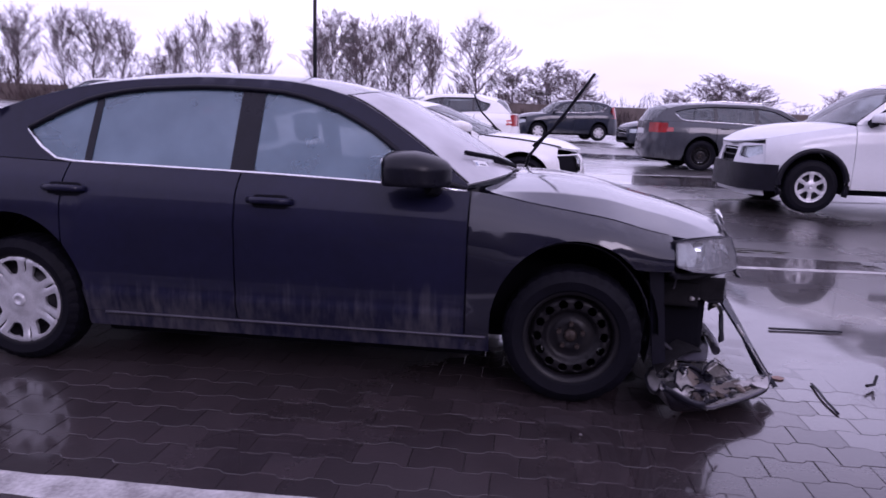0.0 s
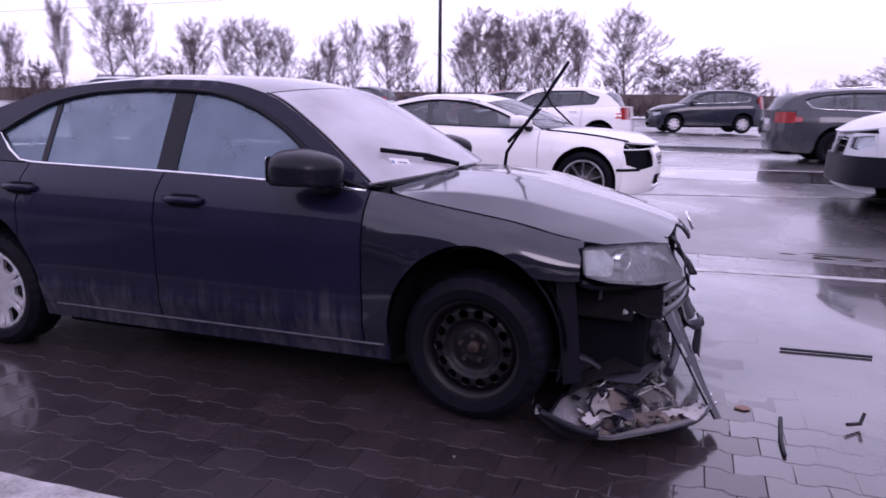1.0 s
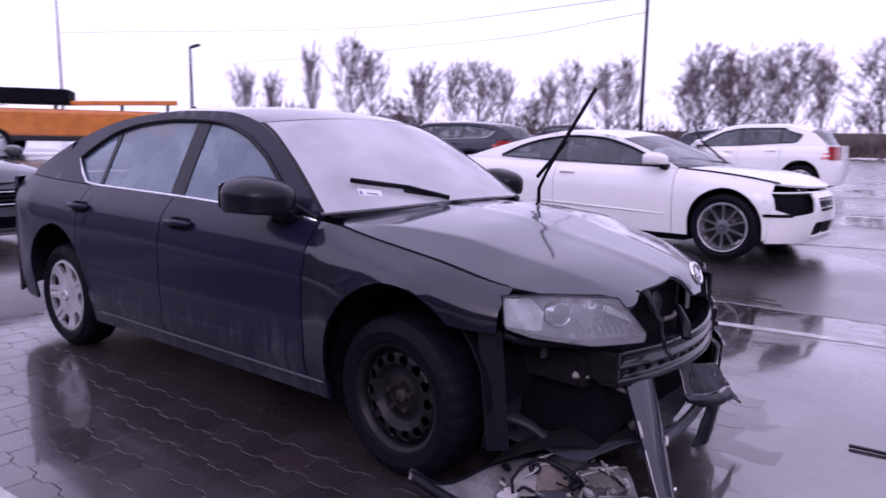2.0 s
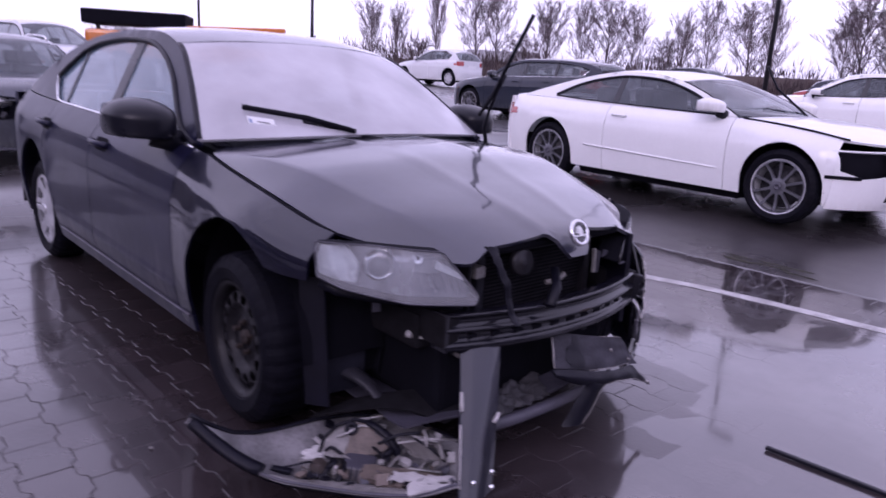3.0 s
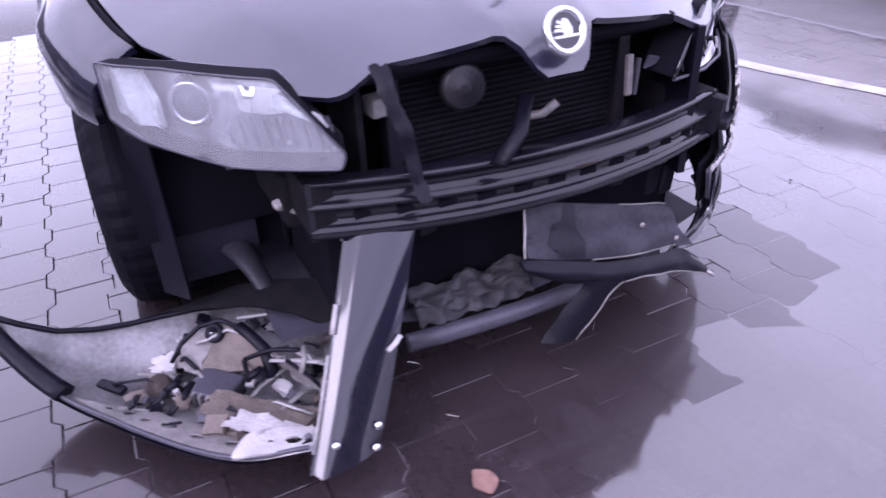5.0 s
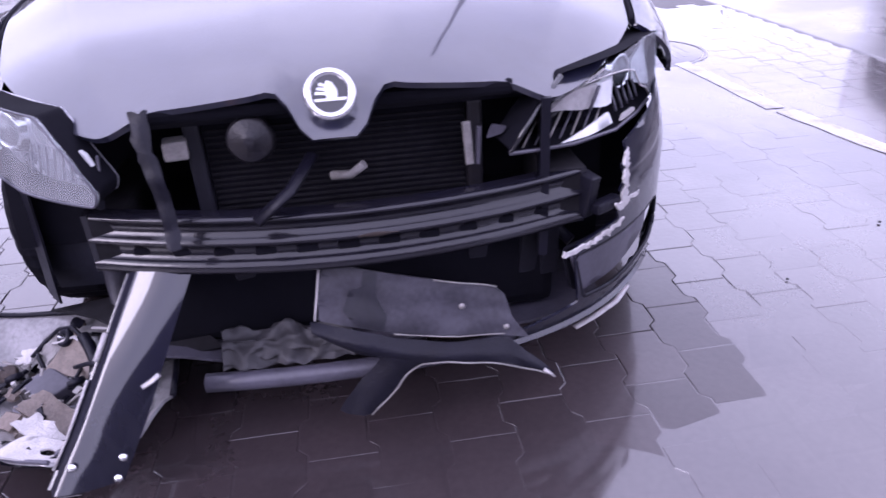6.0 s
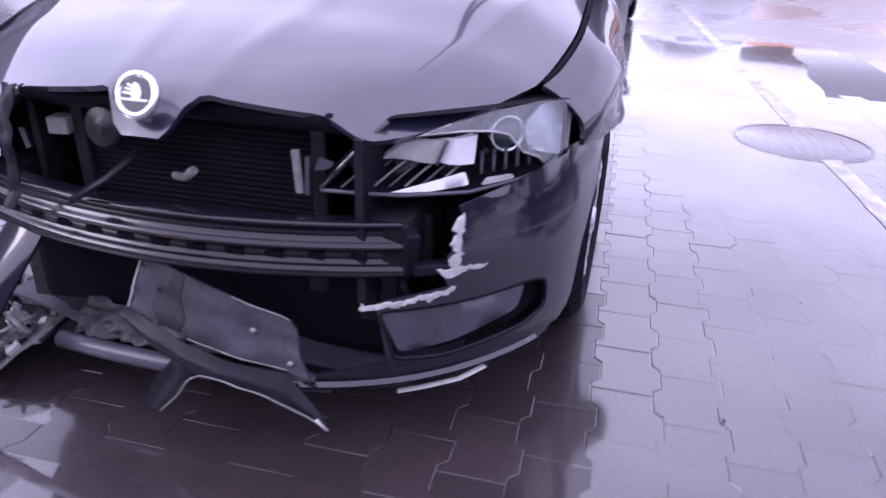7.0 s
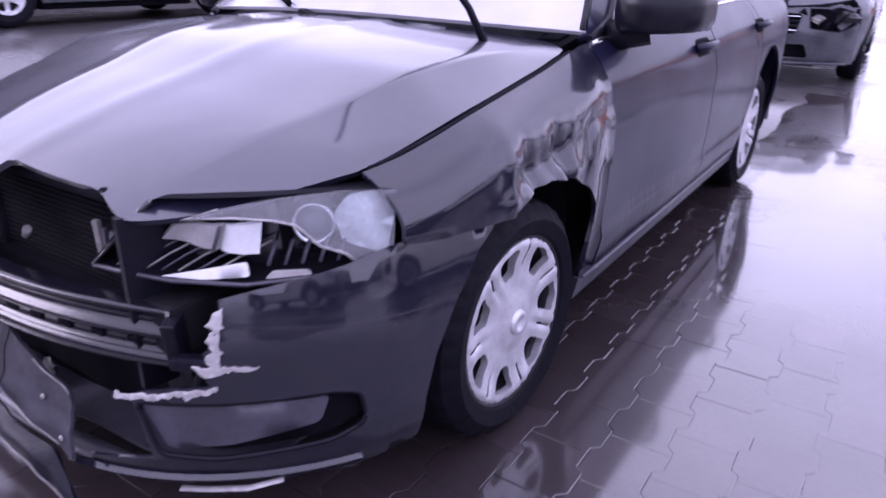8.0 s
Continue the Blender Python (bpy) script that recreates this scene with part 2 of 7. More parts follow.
def sheet(outline, fn, step=0.05, thick=0.012, holes=(), out=(0, 0, 1)):
    """A curved panel: the flat outline (u, v), less its holes, laid by fn on a surface."""
    from mathutils.geometry import delaunay_2d_cdt
    loops = [dense(list(outline), step)] + [dense(list(h), step) for h in holes]
    verts, edges = [], []
    for lp in loops:
        o = len(verts)
        verts += [Vector(p) for p in lp]
        edges += [(o + i, o + (i + 1) % len(lp)) for i in range(len(lp))]
    us, vs = [p[0] for p in loops[0]], [p[1] for p in loops[0]]
    edge_pts = np.array([tuple(v) for v in verts])
    for u in np.arange(min(us) + step / 2, max(us), step):
        for v in np.arange(min(vs) + step / 2, max(vs), step):
            if inside((u, v), loops[0]) and not any(inside((u, v), h) for h in loops[1:]):
                if np.min(np.hypot(edge_pts[:, 0] - u, edge_pts[:, 1] - v)) > step * 0.45:
                    verts.append(Vector((u, v)))
    vo, _, fo, *_ = delaunay_2d_cdt(verts, edges, [], 0, 1e-5)
    bm = bmesh.new()
    bv = [bm.verts.new(fn(v.x, v.y)) for v in vo]
    for f in fo:
        c = (sum(vo[i].x for i in f) / len(f), sum(vo[i].y for i in f) / len(f))
        if inside(c, loops[0]) and not any(inside(c, h) for h in loops[1:]):
            bm.faces.new([bv[i] for i in f])
    bmesh.ops.delete(bm, geom=[v for v in bm.verts if not v.link_faces], context='VERTS')
    return rim(bm, thick, out)


def grid(us, vs, fn, thick=0.012, out=(0, 0, 1)):
    """A panel of rows and columns: fn(u, v) gives the place."""
    bm = bmesh.new()
    rows = [[bm.verts.new(fn(u, v)) for v in vs] for u in us]
    for i in range(len(us) - 1):
        for j in range(len(vs) - 1):
            bm.faces.new((rows[i][j], rows[i + 1][j], rows[i + 1][j + 1], rows[i][j + 1]))
    bmesh.ops.remove_doubles(bm, verts=bm.verts, dist=1e-5)
    return rim(bm, thick, out)


def box(size, at=(0, 0, 0), turn=(0, 0, 0), bevel=0.0, bm=None):
    bm = bm or bmesh.new()
    m = pose(*at, *turn) @ Matrix.Diagonal((*size, 1))
    made = bmesh.ops.create_cube(bm, size=1, matrix=m)
    if bevel:
        bmesh.ops.bevel(bm, geom=list({e for v in made["verts"] for e in v.link_edges}), offset=bevel, segments=2, affect='EDGES', profile=0.6)
    return bm


def tube(pts, r, sides=8, bm=None, taper=None, flat=1.0):
    """A rod along points; taper: the radius at its end; flat: its height against its width."""
    bm = bm or bmesh.new()
    pts = [Vector(p) for p in pts]
    rings = []
    up = Vector((0, 0, 1))
    for i, p in enumerate(pts):
        d = (pts[min(i + 1, len(pts) - 1)] - pts[max(i - 1, 0)]).normalized()
        a = d.cross(up)
        if a.length < 1e-3:
            a = d.cross(Vector((1, 0, 0)))
        a.normalize()
        b = a.cross(d)
        q = r + ((taper if taper is not None else r) - r) * i / max(1, len(pts) - 1)
        rings.append([bm.verts.new(p + a * q * math.cos(6.2832 * k / sides) + b * q * flat * math.sin(6.2832 * k / sides)) for k in range(sides)])
    fs = []
    for s, e in zip(rings, rings[1:]):
        for k in range(sides):
            fs.append(bm.faces.new((s[k], s[(k + 1) % sides], e[(k + 1) % sides], e[k])))
    for f in fs:
        f.smooth = True
    bm.faces.new(rings[0][::-1])
    bm.faces.new(rings[-1])
    return bm


def lathe(profile, seg=40, bm=None, axis='y'):
    """Turns (radius, offset) points round the y axis (or z)."""
    bm = bm or bmesh.new()
    rings = []
    for r, o in profile:
        ring = []
        for k in range(seg):
            c, s = math.cos(6.28319 * k / seg), math.sin(6.28319 * k / seg)
            ring.append(bm.verts.new((r * c, o, r * s) if axis == 'y' else (r * c, r * s, o)))
        rings.append(ring)
    for a, b in zip(rings, rings[1:]):
        for k in range(seg):
            f = bm.faces.new((a[k], a[(k + 1) % seg], b[(k + 1) % seg], b[k]))
            f.smooth = True
    bmesh.ops.recalc_face_normals(bm, faces=bm.faces)
    return bm


def circle(cx, cy, r, n=20, sx=1.0, a0=0.0):
    return [(cx + sx * r * math.cos(a0 + 6.28319 * k / n), cy + r * math.sin(a0 + 6.28319 * k / n)) for k in range(n)]


def prism(poly, h, fn, bm=None):
    """A solid plate: the outline at height 0 and h, each placed by fn(u, v, w)."""
    bm = bm or bmesh.new()
    a = [bm.verts.new(fn(u, v, 0)) for u, v in poly]
    b = [bm.verts.new(fn(u, v, h)) for u, v in poly]
    bm.faces.new(a[::-1]); bm.faces.new(b)
    for i in range(len(poly)):
        j = (i + 1) % len(poly)
        bm.faces.new((a[i], a[j], b[j], b[i]))
    bmesh.ops.recalc_face_normals(bm, faces=bm.faces)
    return bm


# ---- the ground ----
PL, PW = 0.205, 0.157            # paver length along x, pitch of the rows along y
REG = (-3.69, 3.075, -3.14, 3.14)   # where the pavers are laid one by one


def wet_ground(name, col, col2, joints, island=False, flood=False, ior=1.6):
    m = bpy.data.materials.new(name)
    m.use_nodes = True
    n, l = m.node_tree.nodes, m.node_tree.links
    p = n["Principled BSDF"]
    pos = n.new("ShaderNodeNewGeometry")
    big = n.new("ShaderNodeTexNoise"); big.inputs["Scale"].default_value = 0.55; big.inputs["Detail"].default_value = 7; big.inputs["Roughness"].default_value = 0.55
    fine = n.new("ShaderNodeTexNoise"); fine.inputs["Scale"].default_value = 55; fine.inputs["Detail"].default_value = 5
    mid = n.new("ShaderNodeTexNoise"); mid.inputs["Scale"].default_value = 5.5; mid.inputs["Detail"].default_value = 5
    for q in (big, fine, mid):
        l.new(pos.outputs["Position"], q.inputs[0])
    mix = n.new("ShaderNodeMix"); mix.data_type = 'RGBA'
    mix.inputs[6].default_value, mix.inputs[7].default_value = (*col, 1), (*col2, 1)
    l.new(mid.outputs[0], mix.inputs[0])
    gr = n.new("ShaderNodeMix"); gr.data_type = 'RGBA'; gr.blend_type = 'MULTIPLY'; gr.inputs[0].default_value = 0.55
    l.new(mix.outputs[2], gr.inputs[6]); l.new(fine.outputs[0], gr.inputs[7])
    last = gr.outputs[2]
    if not joints:
        rnd = n.new("ShaderNodeObjectInfo").outputs["Random"] if not island else pos.outputs["Random Per Island"]
        rm = n.new("ShaderNodeMapRange"); rm.inputs[3].default_value, rm.inputs[4].default_value = 0.80, 1.18
        l.new(rnd, rm.inputs[0])
        sc = n.new("ShaderNodeVectorMath"); sc.operation = 'SCALE'
        l.new(last, sc.inputs[0]); l.new(rm.outputs[0], sc.inputs["Scale"])
        last = sc.outputs[0]
    puddle = n.new("ShaderNodeMapRange"); puddle.inputs[1].default_value, puddle.inputs[2].default_value = 0.44, 0.56
    l.new(big.outputs[0], puddle.inputs[0])
    rough = n.new("ShaderNodeMapRange"); rough.inputs[3].default_value, rough.inputs[4].default_value = 0.36, 0.14
    l.new(puddle.outputs[0], rough.inputs[0])
    radd = n.new("ShaderNodeMath"); radd.operation = 'MULTIPLY_ADD'; radd.inputs[1].default_value = 0.12
    l.new(fine.outputs[0], radd.inputs[0]); l.new(rough.outputs[0], radd.inputs[2])
    l.new(radd.outputs[0], p.inputs["Roughness"])
    p.inputs["Specular IOR Level"].default_value = 0.3
    p.inputs["Coat Weight"].default_value = 1.0
    p.inputs["Coat IOR"].default_value = 1.9 if flood else ior
    cr = n.new("ShaderNodeMapRange"); cr.inputs[3].default_value, cr.inputs[4].default_value = (0.065, 0.042) if flood else (0.36, 0.26) if joints else (0.11, 0.05)
    l.new(puddle.outputs[0], cr.inputs[0]); l.new(cr.outputs[0], p.inputs["Coat Roughness"])
    height = fine.outputs[0]
    bu = n.new("ShaderNodeBump"); bu.inputs["Distance"].default_value = 0.003
    bs = n.new("ShaderNodeMapRange"); bs.inputs[3].default_value, bs.inputs[4].default_value = (0.022, 0.014) if flood else (0.28, 0.08)
    l.new(puddle.outputs[0], bs.inputs[0]); l.new(bs.outputs[0], bu.inputs["Strength"])
    l.new(height, bu.inputs["Height"])
    norm = bu.outputs[0]
    if joints:
        br = n.new("ShaderNodeTexBrick"); br.offset = 0.5
        br.inputs["Scale"].default_value, br.inputs["Brick Width"].default_value, br.inputs["Row Height"].default_value = 1.0, PL, PW
        br.inputs["Mortar Size"].default_value = 0.005
        wob = n.new("ShaderNodeVectorMath"); wob.operation = 'MULTIPLY_ADD'; wob.inputs[1].default_value = (0.03, 0.03, 0)
        l.new(mid.outputs[1], wob.inputs[0]); l.new(pos.outputs["Position"], wob.inputs[2])
        l.new(wob.outputs[0], br.inputs[0])
        br.inputs["Color1"].default_value, br.inputs["Color2"].default_value, br.inputs["Mortar"].default_value = (1, 1, 1, 1), (0.7, 0.7, 0.7, 1), (0.35, 0.35, 0.35, 1)
        tint = n.new("ShaderNodeMix"); tint.data_type = 'RGBA'; tint.blend_type = 'MULTIPLY'; tint.inputs[0].default_value = 0.2 if flood else 0.8
        l.new(last, tint.inputs[6]); l.new(br.outputs[0], tint.inputs[7]); last = tint.outputs[2]
        b2 = n.new("ShaderNodeBump"); b2.inputs["Strength"].default_value = 0.02 if flood else 0.25; b2.inputs["Distance"].default_value = 0.004; b2.invert = True
        l.new(br.outputs["Fac"], b2.inputs["Height"]); l.new(norm, b2.inputs["Normal"]); norm = b2.outputs[0]
    l.new(norm, p.inputs["Normal"])
    l.new(last, p.inputs["Base Color"])
    return m


GROUND = wet_ground("wet_paved_ground", (0.085, 0.073, 0.077), (0.045, 0.040, 0.044), True, False, False, 1.95)
PAVER = wet_ground("wet_paver", (0.060, 0.045, 0.049), (0.033, 0.026, 0.029), False, False, False, 1.46)
PAVERS = wet_ground("wet_pavers_joined", (0.060, 0.045, 0.049), (0.033, 0.026, 0.029), False, True, False, 1.46)
PAVERWET = wet_ground("flooded_paver", (0.060, 0.045, 0.049), (0.033, 0.026, 0.029), False, False, False, 1.9)
PAVERSWET = wet_ground("flooded_pavers_joined", (0.060, 0.045, 0.049), (0.033, 0.026, 0.029), False, True, False, 1.9)
FILM = wet_ground("submerged_paving", (0.060, 0.045, 0.049), (0.033, 0.026, 0.029), True, False, True)
LINE = material("worn_line_paint", (0.58, 0.57, 0.57), 0.35, 0, 0.5, 7, 0.25, 60, col2=(0.24, 0.23, 0.23))


RISE = [(3.2, 0.0), (3.7, 0.028), (4.3, 0.092), (5.0, 0.15), (7.0, 0.21), (10.0, 0.28), (20.0, 0.38), (27.0, 0.36), (40.0, 0.33), (70.0, 0.25)]


def ground_z(x, y):
    """The yard rises gently to the north, to the west and on a strip to the south."""
    a = min(max((y - 5.0) / 22.0, 0.0), 1.0)
    b = min(max((-12.0 - x) / 4.0, 0.0), 1.0) if y > -6 else 0.0
    w = max(a * a * (3 - 2 * a), b * b * (3 - 2 * b))
    c = min(max((-4.8 - y) / 1.5, 0.0), 1.0)
    north = float(np.interp(y, [p[0] for p in RISE], [p[1] for p in RISE]))
    return 0.42 * c * c * (3 - 2 * c) + north - w * 0.022 * min(max(x, -100.0), 30.0)


def build_ground():
    xs = sorted({-600, -300, -150, -100, -60, -40, -28, -20, -16, -15, -14, -13, -12, -10, -6, REG[0] + PL / 2, REG[0] + PL / 2 + 0.001, REG[1] - PL / 2 - 0.001, REG[1] - PL / 2, 6, 10, 20, 40, 80, 150, 300, 600})
    ys = sorted({-600, -200, -80, -30, -12, -8, -6.3, -6, -5.99, -5.7, -5.4, -5.1, -4.8, -4.5, REG[2], REG[2] + 0.001, REG[3] - 0.001, REG[3], 3.2, 3.45, 3.7, 4, 4.3, 4.65, 5, 5.35, 5.7, 6.2, 6.7, 7, 8, 9, 10, 12.5, 15, 17.5, 20, 23.5, 27, 32, 40, 55, 70, 120, 200, 400, 700})
    def at(x, y):
        low = REG[0] + PL / 2 + 0.0005 < x < REG[1] - PL / 2 - 0.0005 and REG[2] < y < REG[3]
        return (x, y, -0.009 if low else ground_z(x, y) - 0.0026)
    ob = part("ground", grid(xs, ys, at, 0), GROUND, None)
    tagged(ob, "wet interlocking concrete paving with puddles", "ground", kind="structure")
    return ob


def zig(x):
    """The toothed joint between two rows of pavers."""
    t = (x / PL) % 1.0
    a = 0.011
    if t < 0.30: return -a
    if t < 0.40: return -a + 2 * a * (t - 0.30) / 0.10
    if t < 0.80: return a
    if t < 0.90: return a - 2 * a * (t - 0.80) / 0.10
    return -a


ZX = [0, 0.30, 0.40, 0.80, 0.90]


def paver_outline(odd):
    """One paver about its own corner; odd rows are shifted by half a length."""
    o = 0.5 if odd else 0.0
    stops = sorted({0.0, 1.0} | {((z - o) % 1.0) for z in ZX})
    stops = [s for i, s in enumerate(stops) if i == 0 or s - stops[i - 1] > 0.01]
    low = [(s * PL, zig((s + o + 1e-6 * (1 if s < 1 else -1)) * PL)) for s in stops]
    g = 0.0012
    lo = [(min(max(x, g), PL - g), y + g) for x, y in low]
    hi = [(min(max(x, g), PL - g), y + PW - g) for x, y in low]
    return lo + hi[::-1]


def paver_mesh(bm, poly, ox, oy, oz, tilt=(0, 0)):
    cx, cy = PL / 2, PW / 2
    def put(x, y, z):
        return bm.verts.new((ox + x, oy + y, oz + z + tilt[0] * (x - cx) + tilt[1] * (y - cy)))
    top = [put(cx + (x - cx) * 0.982, cy + (y - cy) * 0.975, 0) for x, y in poly]
    mid = [put(x, y, -0.0011) for x, y in poly]
    bot = [put(x, y, -0.03) for x, y in poly]
    bm.faces.new(top)
    for a, b in ((top, mid), (mid, bot)):
        for i in range(len(poly)):
            j = (i + 1) % len(poly)
            bm.faces.new((b[i], b[j], a[j], a[i]))


def build_pavers(ground):
    rng = random.Random(4)
    shapes = []
    for mat in (PAVER, PAVERWET):
        for odd in (0, 1):
            bm = bmesh.new()
            paver_mesh(bm, paver_outline(odd), 0, 0, 0)
            me = bpy.data.meshes.new("paver")
            bm.to_mesh(me); bm.free()
            me.materials.append(mat)
            shapes.append(me)
    rest, soaked = bmesh.new(), bmesh.new()
    outl = [paver_outline(0), paver_outline(1)]
    for j in range(int((REG[3] - REG[2]) / PW + 0.5)):
        odd = j % 2
        y = REG[2] + j * PW
        for i in range(-1, int((REG[1] - REG[0]) / PL + 0.5)):
            x = REG[0] + (i + (0.5 if odd else 0)) * PL
            if x < REG[0] - 0.001 or x + PL > REG[1] + 0.001:
                continue
            dz, ta, tb = rng.uniform(-0.0018, -0.0006), rng.uniform(-0.004, 0.004), rng.uniform(-0.004, 0.004)
            # the paving lies lower, and under more water, in front of the car and along its left side
            low = y > 0.80 + 0.12 * noise.noise((x * 1.1, y, 3)) or (x > 0.98 + 0.15 * noise.noise((x, y * 1.3, 5)) and y > -1.25)
            if -1.0 < x < 1.85 and -1.62 < y < 1.5:
                ob = new("paver", shapes[odd + (2 if low else 0)])
                ob.parent = ground
                ob.matrix_world = pose(x, y, dz, math.degrees(tb), -math.degrees(ta), 0)
            else:
                paver_mesh(soaked if low else rest, outl[odd], x, y, dz, (ta, tb))
    for bm, mat in ((rest, PAVERS), (soaked, PAVERSWET)):
        ob = part("pavers", bm, mat, ground)
        ob["kind"] = "stuff"


def blob(cx, cy, rx, ry, seed, n=56, rough=0.35):
    out = []
    for k in range(n):
        a = 6.28319 * k / n
        r = 1 + rough * noise.noise((math.cos(a) * 1.3 + seed, math.sin(a) * 1.3, seed * 0.7)) + 0.5 * rough * noise.noise((math.cos(a) * 4 + seed, math.sin(a) * 4, 3.1))
        out.append((cx + rx * r * math.cos(a), cy + ry * r * math.sin(a)))
    return out


def ragged(poly, seed, amp=0.10):
    return [(x + amp * noise.noise((x * 1.7, y * 1.7, seed)), y + amp * noise.noise((x * 1.7, y * 1.7, seed + 9)) + 0.3 * amp * noise.noise((x * 9, y * 9, seed))) for x, y in dense(poly, 0.12)]


def puddle(poly, seed=0, z=0.0001, step=0.11):
    rimpts = np.array(poly)
    def shore(u, v):
        # the water thins out to nothing at its edge
        return 0.0019 * (1 - min(1.0, float(np.min(np.hypot(rimpts[:, 0] - u, rimpts[:, 1] - v))) / 0.45))
    bm = sheet(poly, lambda u, v: (u, v, z - shore(u, v) + 0.0004 * noise.noise((u * 2.3, v * 2.3, seed)) + 0.0003 * noise.noise((u * 7, v * 7, seed)) + ground_z(u, v) + (0.0 if REG[0] < u < REG[1] and REG[2] < v < REG[3] else 0.0016)), step, 0)
    ob = part("puddle", bm, FILM, None)
    return tagged(ob, "shallow clear puddle of rain water on the pavers", "puddle", "puddles on the paving")


def strip_line(pts, width, seed):
    """A worn painted line, broken at its edges."""
    way = curve(pts)
    x0 = pts[0][0]; L = pts[-1][0] - x0
    n = max(8, int(L / 0.12))
    def at(u, v):
        wob = 0.010 * noise.noise((u * 9, v * 3 + seed, 0.5))
        x, y = x0 + u, way(x0 + u) + v * width + wob
        return (x, y, 0.0022 + ground_z(x, y))
    bm = grid([L * i / n for i in range(n + 1)], [-0.5, 0, 0.5], at, 0.002)
    ob = part("parking_line", bm, LINE, None)
    return tagged(ob, "worn white parking line painted on the pavers", "road marking", "parking lines", "structure")


ground = build_ground()
puddle(ragged([(-6.2, 0.70), (-2.9, 0.84), (-1.7, 1.00), (-1.1, 1.22), (-0.7, 1.75), (0.2, 2.05), (0.80, 1.85), (1.02, 1.40), (0.98, 0.95), (1.02, 0.45), (1.15, -0.10), (1.45, -0.50), (2.1, -0.95), (4.8, -1.3), (5.5, 2.2), (2.0, 2.35), (-1.5, 2.2), (-6.2, 2.6)], 2.0))
puddle(ragged([(-4.5, -2.5), (-2.2, -2.5), (-0.6, -2.45), (0.3, -2.05), (1.0, -1.75), (1.7, -1.65), (2.6, -1.95), (4.5, -2.4), (4.5, -4.5), (-4.5, -4.5)], 5.0), 0, -0.0006, 0.16)
# shallow water from which single pavers stand out, and what fills the joints on the car's left
puddle(ragged([(-3.6, 0.75), (-1.6, 0.80), (-0.3, 0.86), (0.5, 0.90), (0.9, 0.60), (1.2, -0.9), (2.9, -1.3), (2.95, 2.9), (-3.6, 2.9)], 4.0, 0.06), 3, -0.0018, 0.16)
puddle(ragged([(0.62, -0.35), (0.72, 0.3), (0.70, 0.75), (0.45, 1.25), (0.55, 1.75), (1.1, 2.1), (1.6, 1.5), (1.6, 0.4), (1.5, -0.55), (1.0, -0.6)], 7.0, 0.15), 0, -0.0009)
puddle(ragged([(-1.6, 0.98), (-1.2, 1.35), (-0.2, 1.65), (0.6, 1.55), (0.3, 2.1), (-1.2, 2.0), (-2.0, 1.4)], 8.0, 0.15), 0, -0.0014)
for cx, cy, rx, ry, sd in [(1.4, 8.8, 3.2, 0.9, 7.7), (-6.6, -2.4, 1.6, 1.0, 8.2), (-5.5, 4.8, 2.2, 0.8, 9.4), (3.5, 15.0, 4.0, 1.2, 3.3)]:
    puddle(blob(cx, cy, rx, ry, sd), sd, -0.0006, 0.3)
for pts, wd, sd in [([(-9, 1.72), (-1.0, 2.10)], 0.10, 1), ([(-0.95, 2.12), (-0.4, 2.22), (0.2, 2.39), (1.0, 2.48), (3.0, 2.64), (9, 3.1)], 0.10, 2), ([(-4.5, -1.97), (0.9, -1.89)], 0.14, 3),
                    ([(-0.5, 5.98), (2.2, 6.46), (9, 7.6)], 0.11, 4), ([(-8, 7.9), (0.4, 9.4), (12, 11.4)], 0.11, 5), ([(-8, 11.6), (1.0, 13.6), (12, 16)], 0.11, 6), ([(-12, 16.5), (2.4, 19.6), (14, 22)], 0.11, 7)]:
    strip_line(pts, wd, sd)


# ---- cars ----
WHEEL_MESHES = {}


def keep_mesh(key, name, bm, mat):
    me = bpy.data.meshes.new(name)
    bm.to_mesh(me); bm.free()
    me.materials.append(mat)
    WHEEL_MESHES.setdefault(key, []).append((name, me))


def tyre_bm(r, rr, w):
    n = 96
    bm = lathe([(rr, -w / 2 + 0.012), (rr + 0.012, -w / 2), (r * 0.5 + rr * 0.5, -w / 2 - 0.010), (r - 0.028, -w / 2 + 0.002), (r - 0.008, -w / 2 + 0.018), (r, -w / 2 + 0.045),
                (r, w / 2 - 0.045), (r - 0.008, w / 2 - 0.018), (r - 0.028, w / 2 - 0.002), (r * 0.5 + rr * 0.5, w / 2 + 0.010), (rr + 0.012, w / 2), (rr, w / 2 - 0.012)], n)
    bm.verts.ensure_lookup_table()
    for ring in (3, 4, 5, 6, 7, 8):          # tread blocks along the shoulders
        for k in range(n):
            if k % 3 == 0:
                v = bm.verts[ring * n + k]
                q = math.hypot(v.co.x, v.co.z)
                f = (q - 0.004) / q
                v.co.x, v.co.z = v.co.x * f, v.co.z * f
    for f in bm.faces:
        f.smooth = False
    return bm


def spoke_holes(n, r0, r1, w0, w1, a0=0.0, skew=0.0):
    hs = []
    for k in range(n):
        a = a0 + 6.28319 * k / n
        q = []
        for r, w in ((r0, -w0), (r1, -w1), (r1 * 1.03, 0), (r1, w1), (r0, w0)):
            b = a + w + skew * (r - r0)
            q.append((r * math.cos(b), r * math.sin(b)))
        hs.append(rounded(q, 0.012, 3))
    return hs


